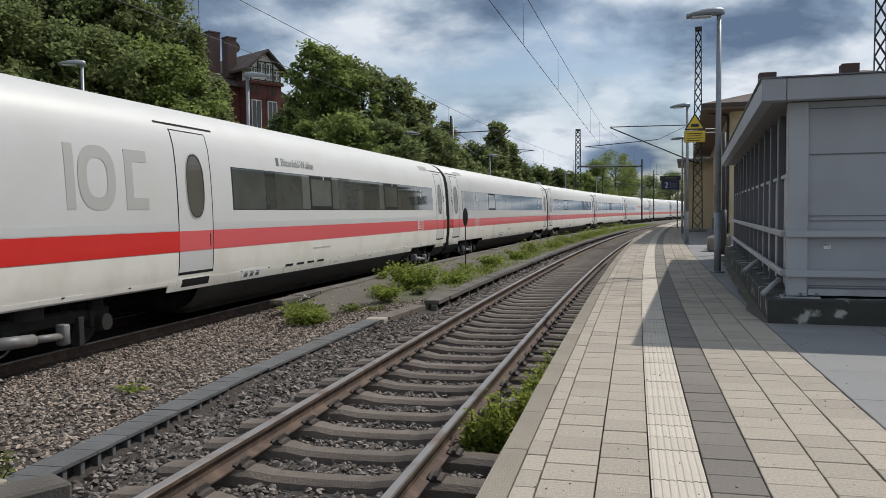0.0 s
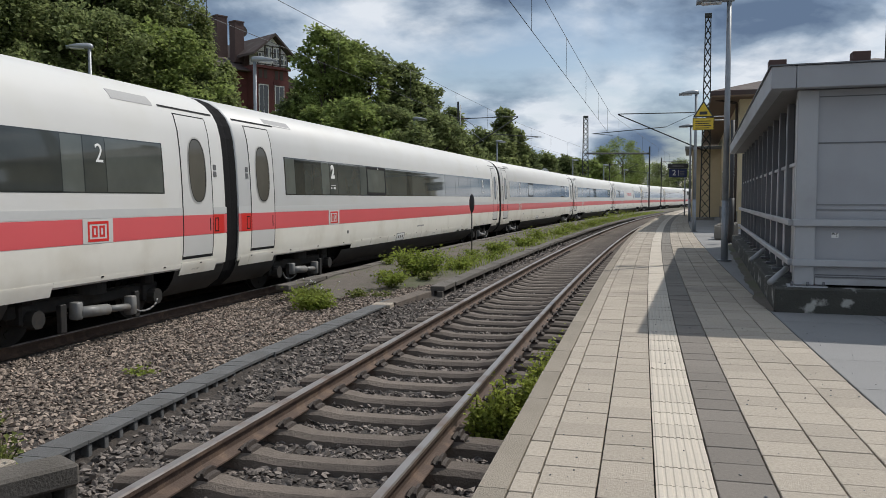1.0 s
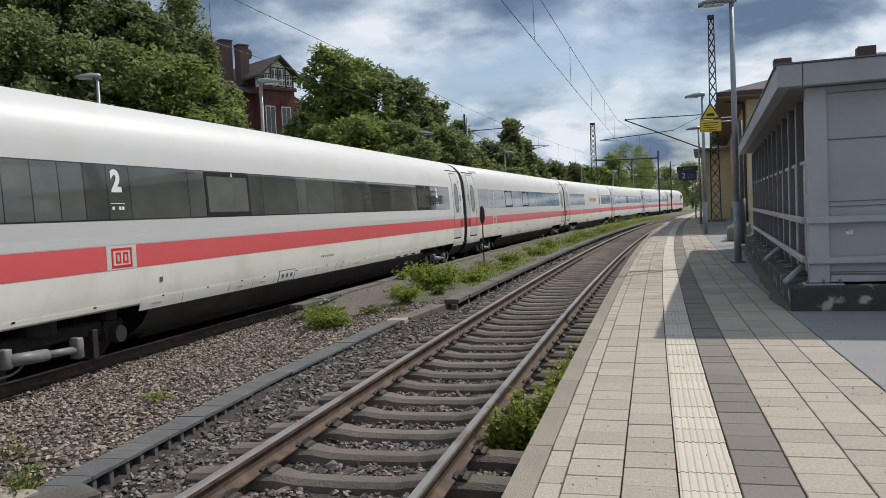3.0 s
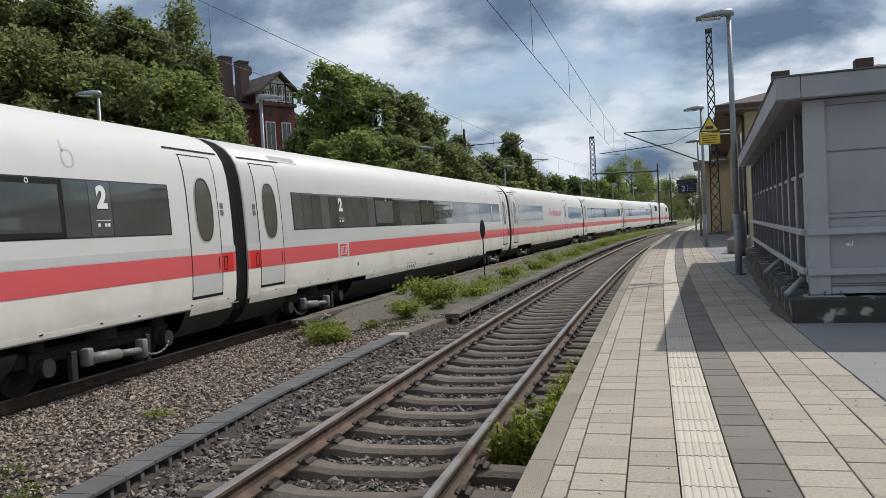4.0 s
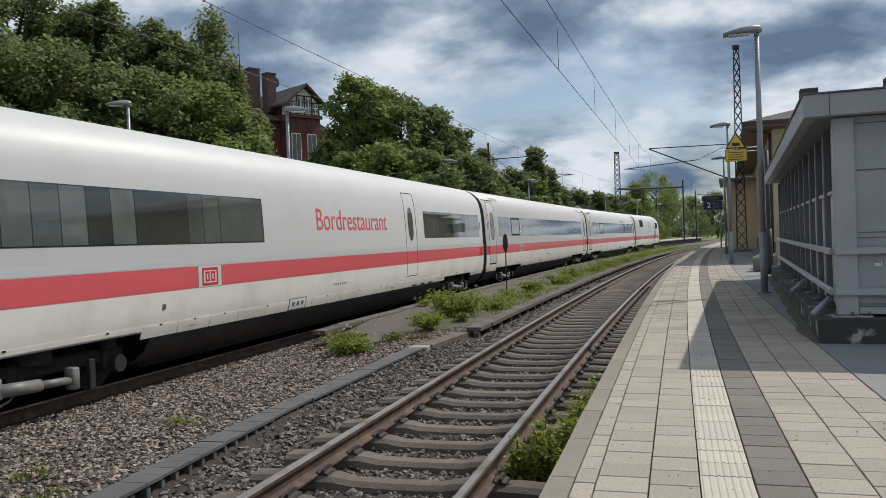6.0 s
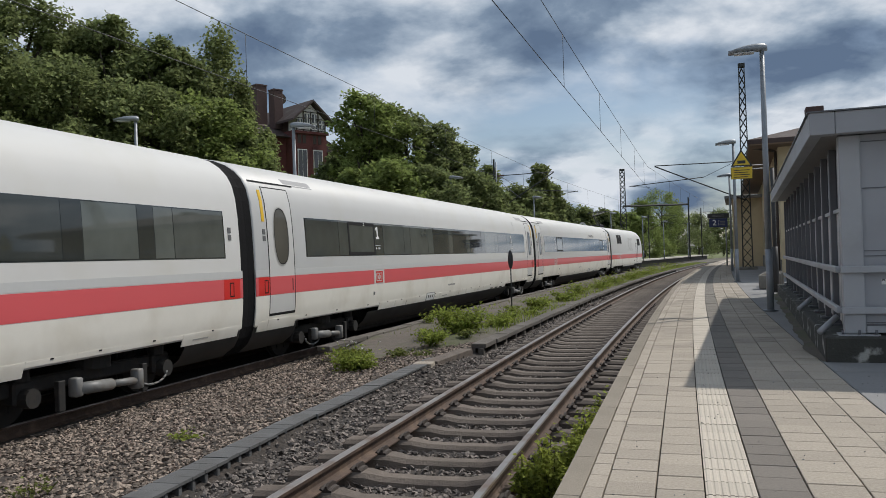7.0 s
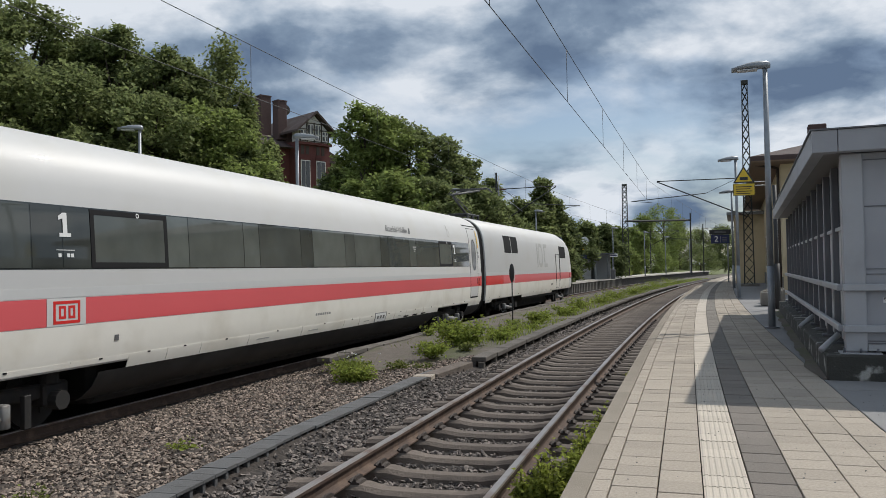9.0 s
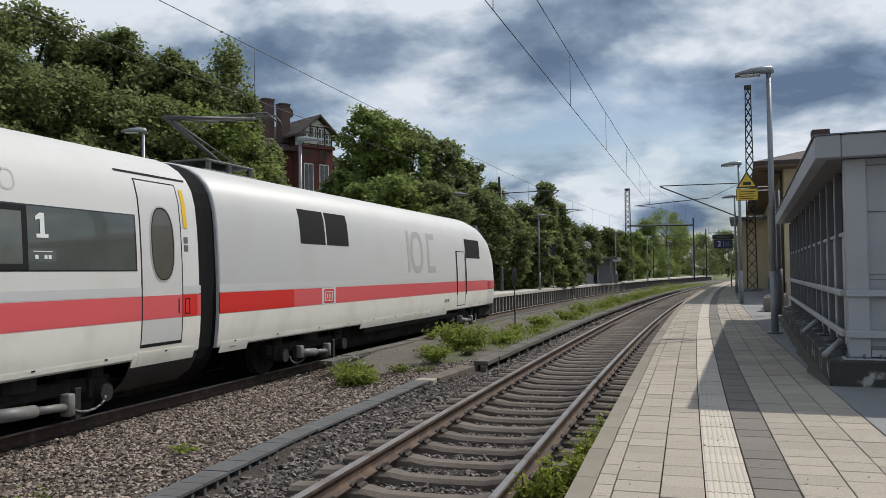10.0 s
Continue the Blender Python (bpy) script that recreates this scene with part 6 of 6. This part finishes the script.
# lamps of the near platform
for x, y in ((5.5, 15.96), (9.17, 29.97), (13.05, 43.5)):
    street_lamp(pose(x, y, 0, 0, 0, -16), "grey platform lamp with flat shell head", group="near platform lamps")
sign_at = Vector((5.5, 15.96, 2.86)) + Vector((-0.43, 0.12, 0))
warning_sign(pose(sign_at.x, sign_at.y, sign_at.z, 0, 0, -12) @ Matrix.Diagonal((0.68, 0.68, 0.60, 1)))
p = bearing(15.9, 60)
platform_sign(pose(p.x, p.y, 0, 0, 0, -16), "2", "dark blue platform sign with white number two", 2.75)

# lamps of the far platform
for az, d, zb, face in ((-24.1, 25.5, 0.5, 1), (-13.6, 23.4, 0.02, -1), (-2.5, 39.6, 0.02, -1), (3.4, 55.5, 0.02, -1), (8.75, 83, 0.02, -1), (10.9, 96, 0.02, -1), (12.3, 113, 0.02, -1), (13.9, 128, 0.02, -1)):
    p = bearing(az, d)
    street_lamp(pose(p.x, p.y, zb, 0, 0, -az - 8 if face > 0 else 6), "slim grey lamp on the far platform", group="far platform lamps", face=face)

# masts and wires
p = Vector((14.85, 46.53, 0))
lattice_mast(pose(p.x, p.y, 0, 0, 0, -18), 11.8, 0.27, 0.14, "tall dark lattice mast beside the station", heavy=1.25)
cantilever(pose(p.x, p.y, 0, 0, 0, -16), 5.0, "bracket arm over the near track", 6.2, 3.95, 5.0)
p = bearing(28.6, 30)
lattice_mast(pose(p.x, p.y, 0, 0, 0, -28), 8.7, 0.22, 0.15, "dark lattice mast behind the shelter")
p = bearing(9.62, 100)
q = bearing(14.0, 102)
lattice_mast(pose(p.x, p.y, 0, 0, 0, -10), 11.3, 0.40, 0.26, "tall lattice mast by the far platform", heavy=2.2)
gantry = thing("signal_gantry", pose(0, 0, 0), "dark steel beam between two masts over the tracks", "gantry")
part("beam", rods("beam", [((p.x, p.y, 6.75), (q.x, q.y, 6.75), 0.12)], "mast_steel", 4, False), gantry)
part("post", rods("post", [((q.x, q.y, 0), (q.x, q.y, 7.6), 0.09)], "mast_steel", 6, False), gantry)
p = bearing(0.62, 52)
mast = thing("catenary_mast", pose(p.x, p.y, 0, 0, 0, -14), "grey steel catenary mast on the far platform", "mast")
part("post", rods("post", [((0, 0, 0), (0, 0, 7.5), 0.065)], "mast_steel", 6, False), mast)
part("brace", rods("brace", [((0.15, 0, 0), (0.15, 0, 7.3), 0.04), ((0, 0, 6.3), (1.7, 0, 4.9), 0.02)], "lamp_metal", 5), mast)
cantilever(pose(p.x, p.y, 0, 0, 0, 166), 3.9, "bracket arm over the far track", 6.4, 4.05, 5.0)
for az, d, h in ((11.3, 125, 6.6), (14.8, 118, 7.0)):
    q = bearing(az, d)
    mast = thing("catenary_mast", pose(q.x, q.y, 0, 0, 0, -18), "grey steel catenary mast farther down the line", "mast")
    part("post", rods("post", [((0, 0, 0), (0, 0, h), 0.08)], "mast_steel", 6, False), mast)
    cantilever(pose(q.x, q.y, 0, 0, 0, 160), 4.2, "bracket arm over the far track", 6.4, 4.3, 5.0)
wire_run(lambda s: -0.75, (-46, 1.0, 50.2, 112, 170), "overhead contact wire and carrying cable of the near track", 5.0, 6.33, 0.15)
wire_run(far_u, (-58, -2, 54.0, 120, 180), "overhead contact wire and carrying cable of the far track", 5.02, 6.3, 0.2)

# oval marker post on the old platform
p = bearing(1.6, 25.4, ZR - 0.08)
mk = thing("marker_post", Matrix.Translation(p), "thin rusty post with a dark oval marker disc", "sign post")
part("post", rods("post", [((0, 0, 0), (0, 0, 1.55), 0.022)], "mast_steel", 6), mk)
bm = bmesh.new()
bmesh.ops.create_uvsphere(bm, u_segments=14, v_segments=10, radius=1.0, matrix=Matrix.Translation((0, 0, 1.68)) @ Matrix.Diagonal((0.085, 0.05, 0.30, 1)))
part("disc", bm_mesh("disc", bm, "sign_black", True), mk, "black oval disc")

# waiting hut, clock and signs on the far platform
p = bearing(7.55, 80, 0.02)
hut = thing("waiting_hut", pose(p.x, p.y, p.z, 0, 0, -14), "small grey waiting hut with flat roof on the far platform", "shelter")
part("back_wall", box("back_wall", (-1.3, 0.9, 0), (1.3, 1.0, 2.4), "hut"), hut)
for x in (-1.3, -0.1):
    part("side_wall", box("side_wall", (x, -0.6, 0), (x + 0.08, 0.88, 2.4), "hut"), hut)
part("front_panel", box("front_panel", (-1.2, -0.65, 0), (-0.45, -0.58, 2.4), "shelter_frame"), hut, "pale grey panel")
part("roof", box("roof", (-1.5, -0.9, 2.4), (1.9, 1.2, 2.55), "shelter_dark"), hut, "flat dark roof")
part("post", rods("post", [((1.2, -0.6, 0), (1.2, -0.6, 2.4), 0.05)], "lamp_metal", 6), hut)
part("litter_bin", box("litter_bin", (1.45, -0.3, 0), (1.85, 0.1, 0.95), "sign_grey", 0.03), hut)
p = bearing(6.62, 79, 0.02)
ck = thing("station_clock", pose(p.x, p.y, p.z, 0, 0, -8), "round white station clock on a post with signs", "clock")
part("post", rods("post", [((-0.3, 0, 0), (-0.3, 0, 4.3), 0.06)], "lamp_metal", 8), ck)
bm = bmesh.new()
bm_rod(bm, (0.2, -0.08, 3.75), (0.2, 0.08, 3.75), 0.42, seg=24)
face = part("clock_face", bm_mesh("clock_face", bm, "mark_white"), ck, "white clock face")
part("clock_hand", rods("clock_hand", [((0.2, -0.09, 3.75), (0.2, -0.09, 4.02), 0.02), ((0.2, -0.09, 3.75), (0.42, -0.09, 3.82), 0.016)], "sign_black", 5), face)
part("warning_plate", box("warning_plate", (-0.05, -0.03, 2.85), (0.45, 0.03, 3.2), "sign_yellow"), ck)
part("blue_plate", box("blue_plate", (-0.2, -0.03, 2.0), (0.75, 0.03, 2.6), "sign_blue"), ck)
p = bearing(3.9, 60)
platform_sign(pose(p.x, p.y, 0, 0, 0, -4), "1", "dark blue platform sign with white number one", 2.45)
p = bearing(8.7, 82)
sb = thing("name_board", pose(p.x, p.y, 0, 0, 0, -8), "small white station board on the far platform", "sign")
part("board", box("board", (-0.5, -0.03, 2.2), (0.5, 0.03, 2.5), "mark_white"), sb)
part("writing_bar", box("writing_bar", (-0.4, -0.036, 2.31), (0.4, -0.031, 2.39), "sign_blue"), sb)
part("post", rods("post", [((0, 0.06, 0.0), (0, 0.06, 2.5), 0.05)], "lamp_metal", 6), sb)

shelter_extras()
moss_strip()
cable_channel()
sleepers()

# trees behind the far platform
LEFT = ((-35.2, 33, 10.6, 2.9, "leaf_oak"), (-30.6, 34, 10.5, 2.3, "leaf_oak"), (-28.1, 35, 9.4, 2.2, "leaf_oak"), (-25.6, 34, 9.9, 1.8, "leaf_oak"), (-23.3, 35, 9.0, 2.1, "leaf_oak"), (-21.2, 34, 8.6, 2.0, "leaf_oak"), (-22.3, 33.5, 9.0, 1.8, "leaf_oak"), (-26.9, 35, 10.0, 1.8, "leaf_oak"),
        (-33, 29, 7.4, 3.0, "leaf_oak"), (-28, 30, 7.0, 3.0, "leaf_oak"), (-23.2, 31, 6.6, 2.8, "leaf_oak"), (-19.4, 31.5, 6.4, 2.4, "leaf_bright"), (-17.4, 32, 5.0, 1.6, "leaf_oak"))
for az, d, h, w, mat in LEFT:
    tree(bearing(az, d, 1.0), h, w, 22000, 0.165, mat, "broad green tree behind the far platform", clumps=66, group="trees behind the far platform")
for az, d, h, w in ((-18.6, 34.5, 9.9, 2.1), (-17.1, 35, 8.0, 1.2), (-15.5, 33.5, 5.6, 0.9)):
    tree(bearing(az, d, 1.0), h, w, 13000, 0.15, "leaf_birch", "birch with hanging twigs and fine olive leaves", bark="bark_pale", clumps=54, low=0.1, shape="tall", droop=0.45, group="trees behind the far platform")
for az, d, h, w, mat in ((-8.6, 43, 9.1, 1.9, "leaf_bright"), (-7.2, 44, 8.8, 2.2, "leaf_bright"), (-5.2, 45, 8.3, 2.1, "leaf_oak"), (-3.3, 46, 7.9, 1.9, "leaf_oak"), (-1.9, 47, 7.0, 1.7, "leaf_oak"), (-10.6, 47, 6.3, 1.8, "leaf_dark"), (-11.6, 53, 5.2, 1.6, "leaf_dark"),
                         (-6.8, 39, 4.8, 2.1, "leaf_bright"), (-3.9, 40, 4.6, 2.1, "leaf_oak"), (-9.3, 40, 4.6, 1.4, "leaf_bright"), (-1.0, 43, 4.6, 1.8, "leaf_oak"), (-14.4, 44, 4.8, 2.2, "leaf_birch")):
    tree(bearing(az, d, 0.9), h, w, 13000, 0.21, mat, "leafy green tree by the railway", clumps=60, group="trees by the railway")
for az, d, h, w, mat, sh in ((0.2, 58, 7.4, 1.9, "leaf_oak", "tall"), (1.1, 56, 5.4, 2.0, "leaf_oak", "round"), (2.6, 60, 6.0, 2.2, "leaf_oak", "round"), (3.9, 63, 7.9, 1.6, "leaf_birch", "tall"), (4.8, 66, 6.6, 1.9, "leaf_oak", "tall"), (5.6, 75, 5.4, 2.6, "leaf_dark", "full"), (7.0, 88, 5.7, 3.0, "leaf_oak", "full"),
                             (8.3, 90, 5.5, 2.8, "leaf_dark", "full"), (9.2, 104, 6.0, 2.3, "leaf_bright", "full"), (10.1, 116, 6.4, 2.3, "leaf_bright", "round"), (11.0, 134, 9.0, 4.4, "leaf_bright", "full"), (12.2, 152, 11.6, 5.2, "leaf_bright", "round"), (13.2, 172, 10.4, 5.0, "leaf_oak", "full"),
                             (14.6, 206, 9.6, 6.0, "leaf_oak", "full"), (16.2, 246, 12.2, 7.5, "leaf_oak", "full"), (17.8, 290, 13.8, 9.0, "leaf_oak", "full")):
    tree(bearing(az, d, 0.1), h, w, 12000, 0.27, mat, "leafy tree in the distance along the line", clumps=60, low=0.02, group="distant trees", shape=sh)
for k in range(20):
    az = -40 + 3.1 * k
    tree(bearing(az, 72 + 9 * (k % 3) + (62 if az > 4 else 0) + (90 if az > 11 else 0), 0.3), (6.0 + 0.9 * (k % 2) if az > -1 else 7.4) + (4.0 if az > 11 else 0.0), 5.0 if az < 11 else 8.0, 9000, 0.5, "leaf_dark", "dark tree in the wood behind", clumps=40, low=0.0, shape="full", group="wood behind the line")

# weeds and grass
bush(arc(13.9, -3.55, ZR - 0.30), 0.50, 0.40, 1200, 0.07, "leaf_weed", "yellow-green weed with white flowers in the gravel", flowers=9, stems=14)
bush(arc(16.9, -3.1, ZR - 0.12), 0.42, 0.30, 600, 0.07, "leaf_weed", "low leafy weed at the end of the old platform", stems=12)
bush(arc(18.8, -2.95, ZR - 0.06), 0.80, 0.62, 2200, 0.08, "leaf_weed", "bushy bright green weed on the old platform", stems=20)
bush(arc(20.6, -2.55, ZR - 0.06), 0.55, 0.32, 800, 0.07, "leaf_weed", "bushy bright green weed on the old platform", stems=14)
for s, u, r, h, n in ((14.6, -3.95, 0.42, 0.30, 500), (15.3, -4.3, 0.38, 0.22, 320), (15.6, -3.4, 0.34, 0.18, 260), (17.6, -3.3, 0.4, 0.25, 420), (19.6, -3.3, 0.5, 0.42, 700), (17.9, -2.6, 0.3, 0.2, 240), (22.4, -2.6, 0.5, 0.3, 420), (24.3, -2.5, 0.5, 0.3, 380)):
    bush(arc(s, u, ZR - (0.24 if s < 16 else 0.08)), r, h, n, 0.06, "leaf_weed" if n > 300 else "leaf_olive", "ragged low weed at the end of the old platform", stems=14)
bush(arc(15.4, -2.8, ZR - 0.25), 0.25, 0.18, 260, 0.05, "leaf_olive", "small yellowish weed in gravel", stems=8)
bush(arc(21.5, -4.75, ZR - 0.06), 0.28, 0.28, 260, 0.07, "leaf_weed", "small weed beside the kerb", stems=8)
bush(bearing(1.6, 25.3, ZR - 0.06), 0.35, 0.22, 300, 0.06, "leaf_weed", "weed round the marker post", stems=9)
for s, u, r, h in ((26.5, -2.7, 0.5, 0.4), (31, -2.6, 0.6, 0.35), (36, -2.8, 0.8, 0.5), (41, -2.6, 0.8, 0.45), (47, -2.7, 0.9, 0.5), (54, -2.8, 1.0, 0.5), (62, -2.9, 1.2, 0.5), (72, -3.0, 1.4, 0.6), (84, -3.2, 1.8, 0.6)):
    bush(arc(s, u, ZR - 0.06), r, h, 700, 0.09, "leaf_weed", "patch of bright weeds on the old platform", stems=16)
bush(arc(6.2, -3.3, ZR - 0.3), 0.22, 0.2, 120, 0.05, "leaf_olive", "thin weed growing in the gravel", stems=10)
bush(arc(8.3, -3.2, ZR - 0.3), 0.25, 0.2, 120, 0.05, "leaf_weed", "thin weed growing in the gravel", stems=10)
bush(arc(5.1, -2.1, ZR - 0.12), 0.2, 0.22, 160, 0.05, "leaf_olive", "dry weed beside the concrete block", stems=12)
for s, u, r, h, n in ((6.70, 0.98, 0.17, 0.58, 700), (6.85, 1.16, 0.22, 0.64, 1100), (7.10, 1.30, 0.20, 0.68, 1000), (7.40, 1.38, 0.16, 0.72, 800), (7.75, 1.43, 0.13, 0.74, 600), (8.10, 1.46, 0.11, 0.76, 460),
                      (8.45, 1.48, 0.10, 0.76, 380), (8.85, 1.49, 0.08, 0.72, 260), (9.45, 1.48, 0.07, 0.5, 120), (13.2, 1.40, 0.18, 0.5, 260), (14.0, 1.38, 0.2, 0.46, 260)):
    bush(arc(s + 0.25, u, ZR - 0.36), 0.85 * r, 0.9 * h, n * 2, 0.045, "leaf_shrub", "small leaved shrub growing at the platform wall", stems=20)
bush(arc(6.0, 1.46, ZR - 0.36), 0.09, 0.5, 200, 0.10, "leaf_olive", "tuft of long grass hanging at the platform wall", stems=26)
grass("platform_grass", 19, 110, lambda s: -3.0 - 0.008 * s, lambda s: -1.98, 16000, 0.13, "leaf_weed", "grass strip along the old platform's kerb", ZR - 0.08)
grass("sparse_grass", 18, 60, lambda s: -5.0, lambda s: -2.2, 5000, 0.07, "leaf_olive", "sparse grass on the old platform", ZR - 0.08)
grass("verge_grass", 20, 120, lambda s: far_u(s) - 8.5, lambda s: far_u(s) - 4.4, 26000, 0.45, "leaf_verge", "tall uncut grass behind the far platform", 0.05)
grass("edge_weeds", 9, 40, lambda s: 1.35, lambda s: 1.54, 1100, 0.16, "leaf_weed", "grass along the platform wall", ZR - 0.36)

stones("ballast_stones", "grey brown broken ballast stones between the sleepers", "stone", 2.6, 26, -2.2, 1.55, 560, 0.031, falloff=0.5,
       avoid=lambda s, u: ((np.abs(((s - 1.6) / 0.63 + 0.5) % 1.0 - 0.5) < 0.19) & (np.abs(u) < 1.3)) | (np.abs(np.abs(u) - 0.753) < 0.09) | (u < -1.81 - 0.055 * np.minimum(s - 5.0, 4.3) - 0.012 * np.maximum(s - 9.3, 0)) | ((s > 15.6) & (u < -1.72)))
stones("brown_stones", "brown loose gravel beside the cable trough", "stone_brown", 3.2, 18.0, -6.1, -2.1, 560, 0.029, falloff=0.35,
       avoid=lambda s, u: ((s > 17.2) & (u > -5.0) & (u < -1.8)) | ((u > -2.09 - 0.055 * np.minimum(s - 5.0, 4.3)) & (s < 15.9) & (s > 5.0)))
stones("distant_stones", "ballast stones farther along the near track", "stone", 22, 62, -1.72, 1.5, 95, 0.05, falloff=0.3,
       avoid=lambda s, u: ((np.abs(((s - 1.6) / 0.63 + 0.5) % 1.0 - 0.5) < 0.2) & (np.abs(u) < 1.3)) | (np.abs(np.abs(u) - 0.753) < 0.1))
stones("specks", "dark specks of grit and gum on the paving", "sign_grey", 2.0, 9.5, 1.78, 3.9, 16, 0.006, level=0.001, category="grit")
near_slabs(PLAT)
motions()
